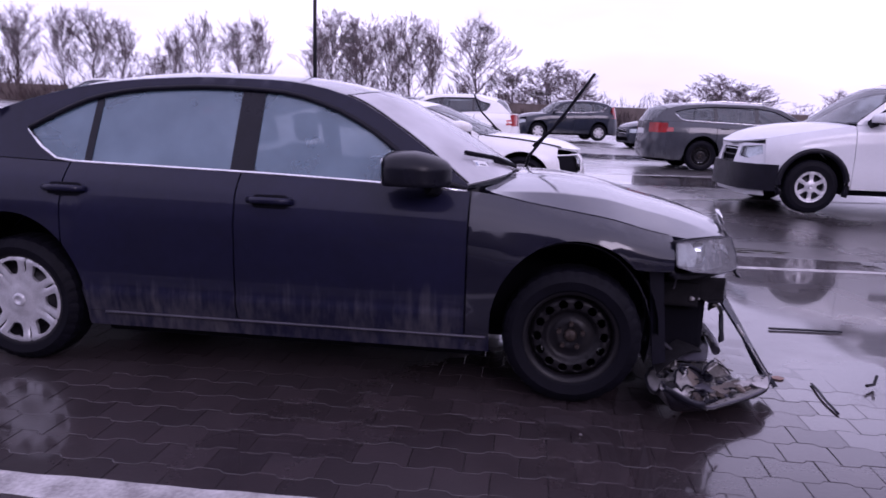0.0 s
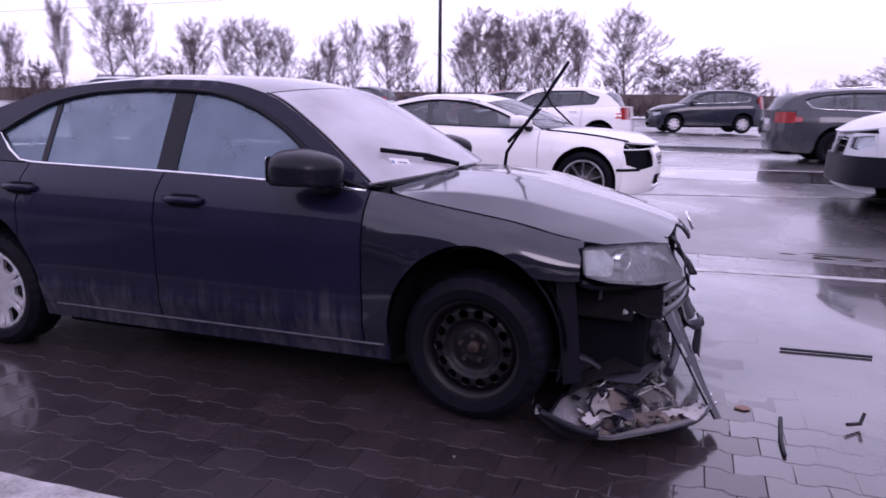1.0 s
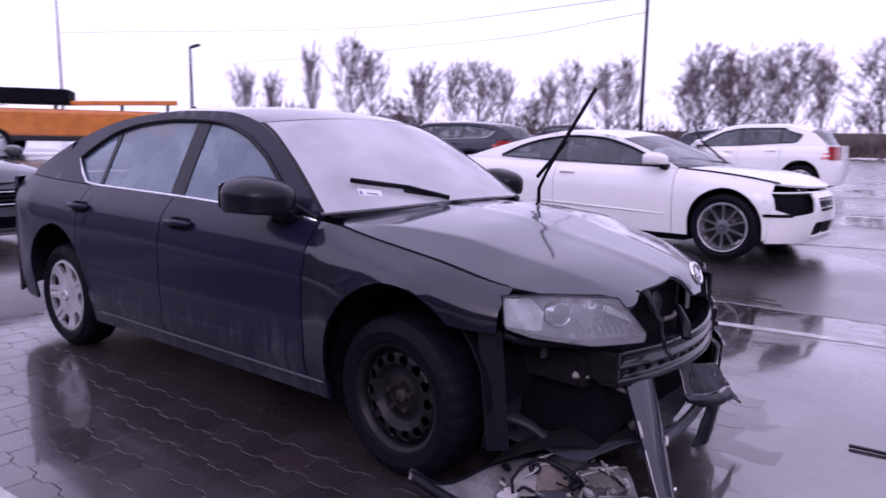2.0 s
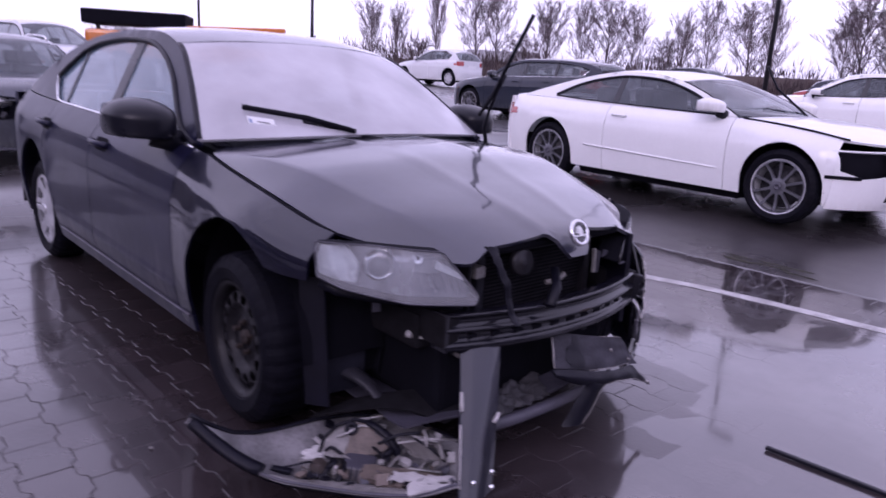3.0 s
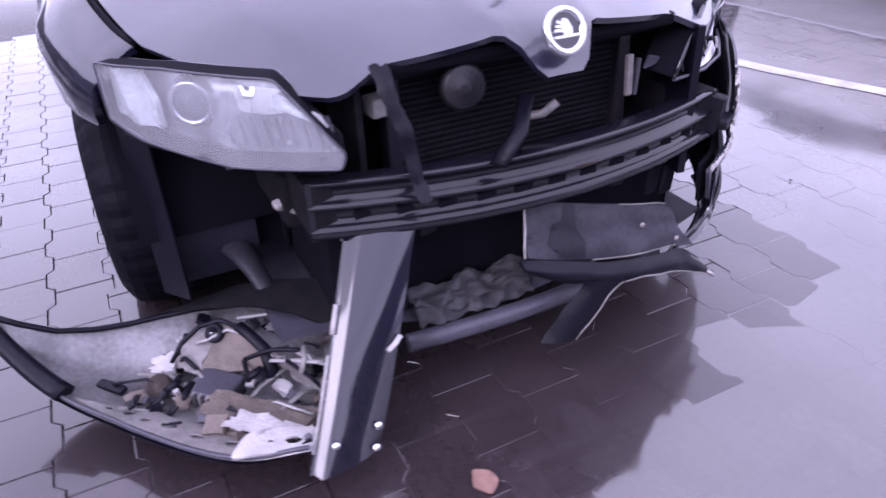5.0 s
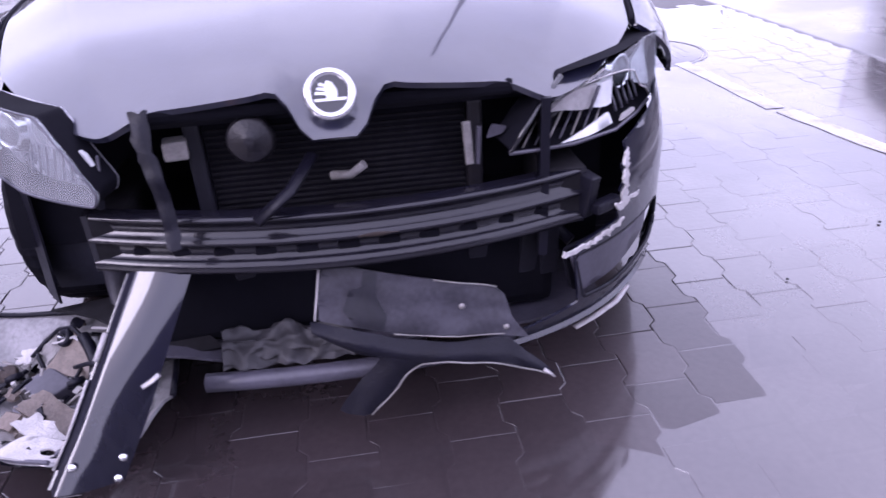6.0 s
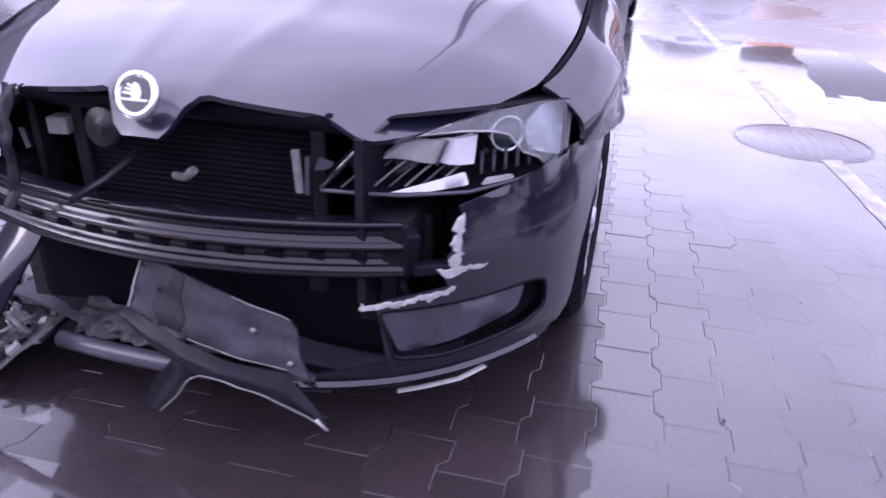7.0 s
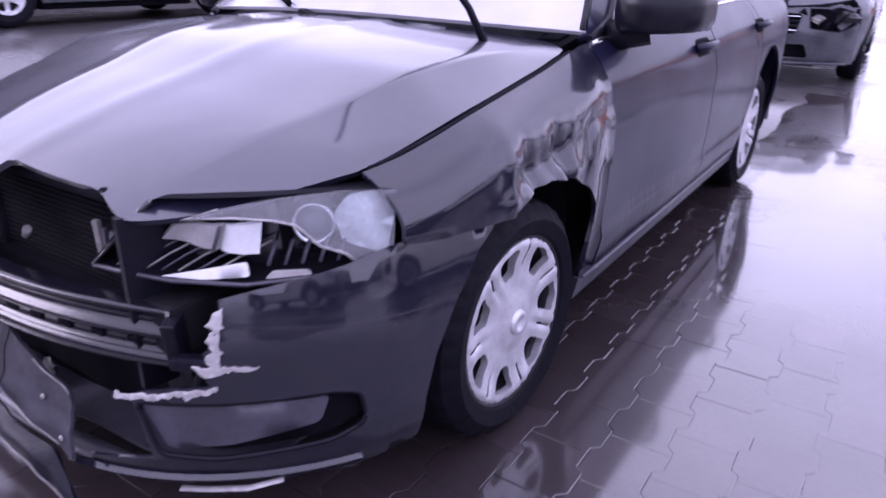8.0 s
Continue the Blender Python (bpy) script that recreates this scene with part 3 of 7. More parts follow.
def make_wheel(kind, r):
    rr = {"steel": 0.208, "cover": 0.220, "alloy": 0.240, "small": 0.19}[kind]
    w = 0.205
    keep_mesh((kind, r), "tyre", tyre_bm(r, rr, w), RUBBER)
    barrel = lathe([(rr + 0.004, -w / 2 + 0.006), (rr - 0.012, -w / 2 + 0.010), (rr - 0.020, -w / 2 + 0.05), (rr - 0.035, 0.06)], 40)
    o = -w / 2
    if kind == "steel":
        def f(u, v):
            q = math.hypot(u, v)
            d = curve([(0, 0.054), (0.040, 0.052), (0.062, 0.046), (0.075, 0.054), (0.100, 0.058), (0.116, 0.046), (0.124, 0.030), (0.132, 0.027), (0.168, 0.030), (0.176, 0.046), (0.19, 0.056)])(q)
            return (u, o + d, v)
        holes = [circle(0.150 * math.cos(6.28319 * (k + 0.1) / 14), 0.150 * math.sin(6.28319 * (k + 0.1) / 14), 0.0215, 12) for k in range(14)] + [circle(0, 0, 0.030, 14)]
        disc = sheet(circle(0, 0, 0.19, 56), f, 0.011, 0.004, holes, (0, -1, 0))
        keep_mesh((kind, r), "rim", barrel, WHEELSTEEL)
        keep_mesh((kind, r), "wheel_disc", disc, WHEELSTEEL)
        for k in range(5):
            a = 6.28319 * k / 5 + 0.3
            b = bmesh.new()
            bmesh.ops.create_cone(b, cap_ends=True, segments=6, radius1=0.012, radius2=0.010, depth=0.022, matrix=pose(0.056 * math.cos(a), o + 0.036, 0.056 * math.sin(a), 90, 0, 0))
            keep_mesh((kind, r), "wheel_bolt", b, IRON)
        keep_mesh((kind, r), "hub", lathe([(0.001, o + 0.036), (0.022, o + 0.036), (0.027, o + 0.042), (0.029, o + 0.08)], 20), IRON)
    else:
        def f(u, v):
            q = math.hypot(u, v)
            d = curve([(0, 0.002), (0.05, 0.006), (0.09, 0.016), (0.15, 0.016), (rr - 0.012, 0.004), (rr, 0.012)])(q)
            return (u, o + d, v)
        if kind == "cover":
            holes = spoke_holes(7, 0.128, 0.196, 0.15, 0.240) + spoke_holes(7, 0.145, 0.198, 0.018, 0.024, 0.449)
            flat_f = f
            def f(u, v):
                # each spoke is a pair of ridges beside a groove
                x, y, z = flat_f(u, v)
                q, a = math.hypot(u, v), (math.atan2(v, u) - 0.449) % 0.897598
                a = min(a, 0.897598 - a) * q
                lift = 0.005 * math.exp(-((a - 0.017) / 0.009) ** 2) - 0.004 * math.exp(-(a / 0.006) ** 2)
                lift -= 0.004 * math.exp(-((a - 0.062) / 0.022) ** 2)
                return (x, y - lift * min(1, max(0, (q - 0.085) / 0.05)) * min(1, max(0, (0.214 - q) / 0.012)), z)
        elif kind == "alloy":
            holes = spoke_holes(10, 0.072, 0.222, 0.15, 0.265)
        else:
            holes = spoke_holes(6, 0.075, 0.160, 0.24, 0.36)
        disc = sheet(circle(0, 0, rr - 0.002, 56), f, 0.012 if kind == "cover" else 0.022, 0.022, holes, (0, -1, 0))
        silver = ALLOYGREY if kind == "alloy" else ALLOY
        keep_mesh((kind, r), "rim", barrel, STEEL if kind == "cover" else ALLOY)
        keep_mesh((kind, r), "wheel_cover" if kind == "cover" else "spokes", disc, silver)
        keep_mesh((kind, r), "brake_disc", lathe([(0.03, o + 0.055), (0.15, o + 0.055), (0.15, o + 0.075), (0.19, o + 0.08)], 30), STEEL)
        keep_mesh((kind, r), "centre_cap", lathe([(0.001, o - 0.001), (0.014, o - 0.001), (0.018, o - 0.007), (0.030, o - 0.006), (0.034, o + 0.004)], 24), GREYPL if kind == "alloy" else ALLOY)


def wheel_at(car, kind, r, x, y, z, side, steer=0.0):
    """A wheel as one part of its car, with tyre, rim and the rest under it. side -1: it faces -y."""
    if (kind, r) not in WHEEL_MESHES:
        make_wheel(kind, r)
    pieces = WHEEL_MESHES[(kind, r)]
    hub = new("wheel", pieces[0][1])
    hub.parent = car
    hub.matrix_local = pose(x, y, z, 0, 0, (0 if side < 0 else 180) + steer)
    for name, me in pieces[1:]:
        ob = new(name, me)
        ob.parent = hub
    return hub


class Shell:
    """The outer form of a car: x ahead from the front axle, y to its left, z up."""
    def __init__(s, W, wb, xf, xr, sill, shoulder, roofedge, arch, crown=0.12, tumble=0.46, xa=0.0, ea=2.5, xb=None, eb=3.2, zoff=0.0):
        s.W, s.wb, s.xf, s.xr, s.sill, s.arch, s.crown, s.tumble, s.xa, s.ea, s.eb = W, wb, xf, xr, sill, arch, crown, tumble, xa, ea, eb
        s.xb = xb if xb is not None else -wb - 0.15
        s.ridge = 0.0
        s.top = curve(shoulder)
        s.roof_pts = roofedge
        s.roof = curve(roofedge)

    def w(s, x):
        if x > s.xa:
            return s.W * max(0.02, 1 - min(1, (x - s.xa) / (s.xf - s.xa)) ** s.ea) ** (1 / s.ea)
        if x < s.xb:
            return s.W * max(0.02, 1 - min(1, (s.xb - x) / (s.xb - s.xr)) ** s.eb) ** (1 / s.eb)
        return s.W

    def front(s, y):
        return s.xa + (s.xf - s.xa) * (1 - min(1, abs(y) / s.W) ** s.ea) ** (1 / s.ea)

    def rear(s, y):
        return s.xb - (s.xb - s.xr) * (1 - min(1, abs(y) / s.W) ** s.eb) ** (1 / s.eb)

    def side(s, x, z):
        q = max(0.0, s.top(x) - z)
        f = 1 - s.crown * max(0, 1 - q / (0.20 if not s.ridge else 0.20 - 0.10 * min(1, max(0, (x + 0.35) / 0.45)))) ** 2.0
        low = max(0.0, (0.55 - z) / 0.35)
        f *= 1 - 0.055 * low ** 1.6
        f -= 0.012 * math.exp(-((z - (s.top(x) - 0.155)) / 0.03) ** 2) * (1 if -s.wb - 0.3 < x < 0.1 else 0.3)
        d = min((x / (s.arch[0] + 0.06)) ** 2, ((x + s.wb) / (s.arch[0] + 0.06)) ** 2)
        flare = 0.010 * math.exp(-max(0, d - 0.6) * 3) * math.exp(-((z - 0.6) / 0.25) ** 2)
        fold = s.ridge * math.exp(-max(0.0, (z - 0.385) / 0.020) ** 2 - max(0.0, (0.385 - z) / 0.09) ** 2) * min(1, max(0, (-0.40 - x) / 0.10)) * min(1, max(0, (x + 2.35) / 0.10)) if s.ridge else 0.0
        return s.w(x) * f + flare + fold

    def up(s, x, z):
        """Half width of the glasshouse."""
        yb = s.w(x) * (1 - s.crown) - 0.004
        return yb - s.tumble * max(0, z - s.top(x)) - 0.06 * max(0, z - s.top(x)) ** 2

    def low(s, x, gap=0.0):
        z = s.sill
        for c in (0.0, -s.wb):
            d = (x - c) / (s.arch[0] + gap)
            if abs(d) < 1:
                z = max(z, s.arch[2] + (s.arch[1] + gap) * math.sqrt(1 - d * d))
        return z


def span(a, b, extra=(), step=0.06):
    n = max(2, int(abs(b - a) / step))
    xs = [a + (b - a) * i / n for i in range(n + 1)] + [e for e in extra if min(a, b) < e < max(a, b)]
    return sorted(set(round(x, 5) for x in xs))


def fine_panel(s, sg, x0, x1, zlow=None, ztop=None, step=0.04):
    """A flank panel with evenly spread faces, for the panels that carry a wheel arch."""
    lo, hi = zlow or s.low, ztop or s.top
    arch_x = [c + s.arch[0] * math.cos(math.pi * k / 26) for c in (0, -s.wb) for k in range(27)]
    xs = span(x0, x1, arch_x + [c + s.arch[0] * q for c in (0, -s.wb) for q in (-0.999, 0.999)], 0.05)
    poly = [(x, lo(x)) for x in xs] + [(x, hi(x)) for x in xs[::-1]]
    return sheet(poly, lambda x, z: (x, sg * s.side(x, z), z), step, 0.016, (), (0, sg, 0))


def side_panel(s, sg, x0, x1, zlow=None, ztop=None):
    arch_x = [c + s.arch[0] * k for c in (0, -s.wb) for k in (-1, -0.995, -0.98, -0.95, -0.9, -0.82, -0.7, 0.7, 0.82, 0.9, 0.95, 0.98, 0.995, 1)]
    xs = span(x0, x1, arch_x)
    lo, hi = zlow or s.low, ztop or s.top
    ts = [0, 0.03, 0.06, 0.1, 0.13, 0.15, 0.17, 0.2, 0.25, 0.3, 0.4, 0.5, 0.6, 0.68, 0.75, 0.8, 0.85, 0.9, 0.94, 0.97, 1]
    def at(x, t):
        z = lo(x) + (hi(x) - lo(x)) * t
        return (x, sg * s.side(x, z), z)
    return grid(xs, ts, at, 0.016, (0, sg, 0))


def top_panel(side, centre, us, power=2.0, thick=0.012, vs=None, lift=None):
    def at(v, u):
        p, c = side(v), centre(v)
        k = abs(u) ** power
        z = c[2] + (p[2] - c[2]) * k
        if lift:
            z += lift(v, u)
        return (c[0] + (p[0] - c[0]) * abs(u) ** 2.6, p[1] * u, z)
    return grid(vs or [i / 14 for i in range(15)], us, at, thick, (0.2, 0, 1))


US = [-1, -0.97, -0.92, -0.84, -0.74, -0.62, -0.5, -0.38, -0.26, -0.13, 0, 0.13, 0.26, 0.38, 0.5, 0.62, 0.74, 0.84, 0.92, 0.97, 1]


def glasshouse(car, s, paint, dlo_top, dlo_low, panes, topc, xw, xbk, wsglass, glassmat, chrome=True, trim=GLOSSTRIM):
    """Roof, pillars, windscreen, rear window and side windows."""
    re = s.roof_pts
    x_a, x_c = max(p[0] for p in re), min(p[0] for p in re)
    T, B = curve(dlo_top), curve(dlo_low)
    dx0, dx1 = max(p[0] for p in dlo_top), min(p[0] for p in dlo_top)
    cz = curve(topc)
    tx0, tx1 = max(p[0] for p in topc), min(p[0] for p in topc)
    for sg in (-1, 1):
        n = 26
        top = [(x_a + (x_c - x_a) * i / n, 0) for i in range(n + 1)]
        top = [(x, s.roof(x)) for x, _ in top]
        low = [(x, s.top(x) + 0.004) for x, _ in top[::-1]]
        xs = [dx0 + (dx1 - dx0) * i / 24 for i in range(25)]
        hole = [(x, max(T(x), B(x) + 0.003)) for x in xs] + [(x, B(x)) for x in xs[::-1]]
        part("pillar_frame", sheet(top + low, lambda x, z: (x, sg * s.up(x, z), z), 0.05, 0.03, [hole], (0, sg, 0.2)), paint, car)
        for a, b in panes:
            pts = [a + (b - a) * i / 12 for i in range(13)]
            part("side_window", grid(pts, [0, 0.25, 0.5, 0.75, 1], lambda x, t: (x, sg * (s.up(x, B(x) + (max(T(x), B(x) + 0.004) - B(x)) * t) - 0.012), B(x) + (max(T(x), B(x) + 0.004) - B(x)) * t), 0.004, (0, sg, 0.2)), glassmat, car)
        for (a0, b0), (a1, b1) in zip(panes, panes[1:]):
            pts = [b0, (b0 + a1) / 2, a1]
            part("pillar_trim", grid(pts, [0, 0.33, 0.66, 1], lambda x, t: (x, sg * (s.up(x, B(x) + (T(x) - B(x)) * t) - 0.006), B(x) + (T(x) - B(x)) * t), 0.01, (0, sg, 0.2)), trim, car)
        # window seal and bright strip
        seal = [(x, sg * (s.up(x, T(x)) + 0.001), max(T(x), B(x) + 0.003)) for x in xs]
        part("window_seal", tube(seal, 0.013, 6), TRIM, car)
        bright = [(x, sg * (s.up(x, B(x)) + 0.003), B(x) - 0.004) for x in xs]
        part("window_strip", tube(bright, 0.009, 6), CHROME if chrome else TRIM, car, "bright chrome strip below the windows" if chrome else "")
    def edge(x):
        return (x, s.up(x, s.roof(x)) - 0.002, s.roof(x) + 0.001)
    def ctr(x):
        return (x, 0, cz(x))
    def panel(name, s0, s1, c0, c1, mat, power=2.0, label=""):
        part(name, top_panel(lambda v: edge(s0 + (s1 - s0) * v), lambda v: ctr(c0 + (c1 - c0) * v), US, power), mat, car, label)
    off = 0.10
    panel("windscreen", x_a, xw, tx0, xw + off, wsglass, 2.0)
    for sg in (-1, 1):
        line = [edge(x_a + (xw - x_a) * k / 16) for k in range(17)]
        part("screen_seal", tube([(x + 0.002, sg * (y - 0.010), z + 0.003) for x, y, z in line], 0.011, 6, flat=0.5), TRIM, car)
    panel("roof", xw - 0.006, xbk + 0.006, xw + off - 0.006, xbk - 0.05, BEADED if paint is PAINT else paint, 2.4)
    panel("rear_window", xbk, x_c + 0.02, xbk - 0.056, tx1, glassmat, 2.2)
    return edge, ctr


def mirror_pair(car, s, x, z, paint, sides=(-1, 1), size=1.0):
    """Boxy housings with a flat foot, a glass set into the back and a stalk to the door."""
    def half(c, e):
        return math.copysign(abs(c) ** e, c)
    for sg in sides:
        y = s.up(x, z)
        bm = bmesh.new()
        n, m = 56, 30
        rows = []
        for i in range(m + 1):
            b = -math.pi / 2 + math.pi * i / m
            ring = []
            for k in range(n):
                a = 2 * math.pi * k / n
                px, py, pz = half(math.cos(b), 0.7) * half(math.cos(a), 0.62), half(math.sin(b), 0.8), half(math.cos(b), 0.7) * half(math.sin(a), 0.62)
                pz = pz * (1 - 0.30 * max(px, 0)) if pz > 0 else max(pz, -0.62)
                ring.append(bm.verts.new((max(px, -0.86) * 0.158 - 0.05 * max(py, 0) * (px > 0) * px, (py * 0.125) * sg, pz * 0.094 * (1 - 0.12 * max(py, 0)))))
            rows.append(ring)
        for i in range(m):
            for k in range(n):
                f = (rows[i][k], rows[i][(k + 1) % n], rows[i + 1][(k + 1) % n], rows[i + 1][k])
                bm.faces.new(f if sg > 0 else f[::-1])
        bmesh.ops.remove_doubles(bm, verts=bm.verts, dist=0.0004)
        bmesh.ops.recalc_face_normals(bm, faces=bm.faces)
        for f in bm.faces:
            f.smooth = True
        mi = part("mirror", bm, paint, car)
        mi.matrix_local = pose(x + 0.005, sg * (y + 0.145), z + 0.052, 0, 0, -6 * sg) @ Matrix.Diagonal((size, size, size, 1))
        part("mirror_glass", prism(rounded([(-0.092, -0.042), (0.092, -0.042), (0.088, 0.058), (-0.086, 0.066)], 0.02), 0.003, lambda u, v, w: (-0.1365 - w, u, v)), CHROME, mi)
        part("mirror_rim", tube([(0.142 * math.cos(6.28319 * k / 40) ** 3 * 0.2 + 0.10 * math.cos(6.28319 * k / 40), 0.118 * math.sin(6.28319 * k / 40) * sg, -0.020) for k in range(41)], 0.004, 6), TRIM, mi)
        part("mirror_foot", tube([(x + 0.09, sg * (y - 0.02), z - 0.035), (x + 0.085, sg * (y + 0.05), z - 0.012), (x + 0.06, sg * (y + 0.12), z + 0.004)], 0.024, 8, flat=1.9), TRIM, car)


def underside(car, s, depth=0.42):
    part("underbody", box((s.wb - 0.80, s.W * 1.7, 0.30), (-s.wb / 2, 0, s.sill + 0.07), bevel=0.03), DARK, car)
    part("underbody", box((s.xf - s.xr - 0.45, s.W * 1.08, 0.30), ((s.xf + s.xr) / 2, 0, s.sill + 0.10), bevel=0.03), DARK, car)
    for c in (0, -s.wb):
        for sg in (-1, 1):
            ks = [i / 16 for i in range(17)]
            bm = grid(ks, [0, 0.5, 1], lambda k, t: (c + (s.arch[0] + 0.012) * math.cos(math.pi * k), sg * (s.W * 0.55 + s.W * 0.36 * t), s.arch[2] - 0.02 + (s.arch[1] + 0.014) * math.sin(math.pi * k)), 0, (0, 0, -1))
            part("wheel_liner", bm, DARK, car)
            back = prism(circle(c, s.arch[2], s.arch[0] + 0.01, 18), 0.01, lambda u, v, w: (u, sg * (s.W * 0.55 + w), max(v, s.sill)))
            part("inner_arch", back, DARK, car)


def seats(car, xs, z=0.42, hw=0.36, mat=FABRIC):
    for x in xs:
        for sg in (-1, 1):
            bm = box((0.14, 0.48, 0.58), (x - 0.06, sg * hw, z + 0.38), (0, -14, 0), 0.05)
            box((0.46, 0.48, 0.16), (x + 0.20, sg * hw, z + 0.06), (0, -4, 0), 0.05, bm)
            seat = part("seat", bm, mat, car)
            part("headrest", box((0.09, 0.25, 0.17), (x - 0.17, sg * hw, z + 0.77), (0, -10, 0), 0.035), mat, seat)


def parked_car(name, label, m, s, paint, spec, wheels, wr, group="parked cars in the yard"):
    """A whole background car."""
    car = thing(name, label, "car", m, group)
    xfs, xrs = s.front(s.W * 0.90), s.rear(s.W * 0.93)
    d = spec["doors"]
    gap = 0.004
    cuts = [xfs, d[0], d[1]] + ([d[2]] if len(d) > 2 else []) + [xrs]
    names = ["fender", "front_door", "rear_door", "quarter_panel"] if len(d) > 2 else ["fender", "front_door", "quarter_panel"]
    for sg in (-1, 1):
        for nm, a, b in zip(names, cuts, cuts[1:]):
            if sg * spec.get("near", -1) > 0 or True:
                part(nm, side_panel(s, sg, b + gap, a - gap), paint, car)
        for a, b in list(zip(cuts[1:], cuts[2:]))[:len(d) - 1]:
            hx = b + 0.17
            hz = s.top(hx) - 0.10
            part("door_handle", tube([(hx + 0.09, sg * (s.side(hx + 0.09, hz) + 0.004), hz), (hx + 0.05, sg * (s.side(hx, hz) + 0.03), hz + 0.006), (hx - 0.05, sg * (s.side(hx, hz) + 0.03), hz + 0.008), (hx - 0.09, sg * (s.side(hx - 0.09, hz) + 0.004), hz)], 0.012, 6), paint, car)
    edge, ctr = glasshouse(car, s, paint, spec["dlo_top"], spec["dlo_low"], spec["panes"], spec["topc"], spec["xw"], spec["xbk"], CARGLASS, CARGLASS, spec.get("chrome", False))
    hc = curve(spec["hoodc"])
    hx0, hx1 = min(p[0] for p in spec["hoodc"]), max(p[0] for p in spec["hoodc"])
    xs1 = spec.get("hood_side", xfs - 0.05)
    def hs(v):
        x = (s.roof_pts[0][0] + 0.03) + (xs1 - s.roof_pts[0][0] - 0.03) * v
        return (x, s.w(x) * (1 - s.crown) - 0.006, s.top(x) + 0.002)
    part("bonnet", top_panel(hs, lambda v: (hx0 + (hx1 - hx0) * v, 0, hc(hx0 + (hx1 - hx0) * v)), US, 2.6, 0.02), paint, car)
    if spec.get("tail"):
        tc = curve(spec["tail"])
        t1 = min(p[0] for p in spec["tail"]); t0 = max(p[0] for p in spec["tail"])
        xc = min(p[0] for p in s.roof_pts)
        def ts(v):
            x = xc + (xrs - 0.02 - xc) * v
            return (x, s.w(x) * (1 - s.crown) - 0.004, s.top(x) + 0.002)
        part("boot_lid", top_panel(ts, lambda v: (t0 + (t1 - t0) * v, 0, tc(t0 + (t1 - t0) * v)), US, 2.4), paint, car)
    # front and rear faces
    zf, zr = spec["zf"], spec["zr"]
    prof = curve([(0.15, -0.10), (0.30, -0.02), (0.48, 0.0), (0.62, -0.03), (zf, -0.10)])
    def face(u, v):
        y = u * s.W * 0.90
        return (s.front(y) + prof(v) * (1 - 0.5 * abs(u)), y, v)
    grille = rounded([(-0.34, 0.50), (0.34, 0.50), (0.38, zf - 0.06), (-0.38, zf - 0.06)], 0.05)
    intake = rounded([(-0.52, 0.26), (0.52, 0.26), (0.46, 0.40), (-0.46, 0.40)], 0.04)
    lampgone = spec.get("lamp_gone", ())
    whole, gone = ((0.50, zf - 0.17), (0.50, zf - 0.05), (0.93, zf - 0.02), (0.96, zf - 0.13), (0.75, zf - 0.19)), ((0.48, zf - 0.20), (0.44, zf - 0.01), (0.975, zf - 0.012), (0.97, zf - 0.17), (0.80, zf - 0.23))
    lamp = {sg: [(sg * a, b) for a, b in (gone if sg in lampgone else whole)] for sg in (-1, 1)}
    holes = [grille, intake] + [lamp[k] for k in (-1, 1)]
    part("front_bumper", sheet([(-1, 0.20), (1, 0.20), (1, zf), (-1, zf)], face, 0.07, 0.02, holes, (1, 0, 0)), spec.get("bumper", paint), car)
    # near-black sheet behind the openings paints the shade inside them
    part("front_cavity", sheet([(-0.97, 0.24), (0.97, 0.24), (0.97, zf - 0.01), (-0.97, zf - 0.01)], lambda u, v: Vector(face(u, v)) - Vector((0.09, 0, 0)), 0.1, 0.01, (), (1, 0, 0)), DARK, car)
    for k in range(4):
        z = 0.53 + (zf - 0.62) * k / 3
        part("grille_bar", tube([Vector(face(u / 10, z)) - Vector((0.02, 0, 0)) for u in range(-4, 5)], 0.008, 6), CHROME if k in (0, 3) else TRIM, car)
    for sg in (-1, 1):
        if sg in lampgone:
            continue
        hl = part("headlight", sheet(lamp[sg], lambda u, v: Vector(face(u, v)) - Vector((0.05, 0, 0)), 0.06, 0.01, (), (1, 0, 0)), LAMPWHITE, car)
        part("lamp_lens", sheet(lamp[sg], lambda u, v: Vector(face(u, v)) + Vector((0.003, sg * 0.003, 0)), 0.06, 0.006, (), (1, 0, 0)), CLEARLENS, hl)
    rprof = curve([(0.2, 0.10), (0.35, 0.02), (0.55, 0.0), (0.75, 0.04), (zr, spec.get("rear_in", 0.10))])
    def back(u, v):
        y = u * s.W * 0.93
        return (s.rear(y) + rprof(v) * (1 - 0.6 * abs(u)), y, v)
    tz = spec.get("tailz", (zr - 0.22, zr - 0.04))
    tl = {sg: rounded([(sg * 0.62, tz[0]), (sg * 0.62, tz[1]), (sg * 1.0, tz[1]), (sg * 1.0, tz[0])], 0.03) for sg in (-1, 1)}
    part("rear_bumper", sheet([(-1, 0.24), (1, 0.24), (1, zr), (-1, zr)], back, 0.08, 0.02, [tl[-1], tl[1]], (-1, 0, 0)), paint, car)
    for sg in (-1, 1):
        part("tail_light", sheet(tl[sg], lambda u, v: Vector(back(u, v)) + Vector((-0.004, sg * 0.002, 0)), 0.06, 0.03, (), (-1, 0, 0)), LAMPRED, car)
        # lamp glass that runs round onto the flank
        xq = xrs + 0.13
        part("tail_light", grid(span(xrs, xq), [0, 0.5, 1], lambda x, t: (x, sg * (s.side(x, tz[0] + (tz[1] - tz[0]) * t) + 0.004), tz[0] + 0.02 + (tz[1] - tz[0] - 0.04) * t), 0.004, (0, sg, 0)), LAMPRED, car)
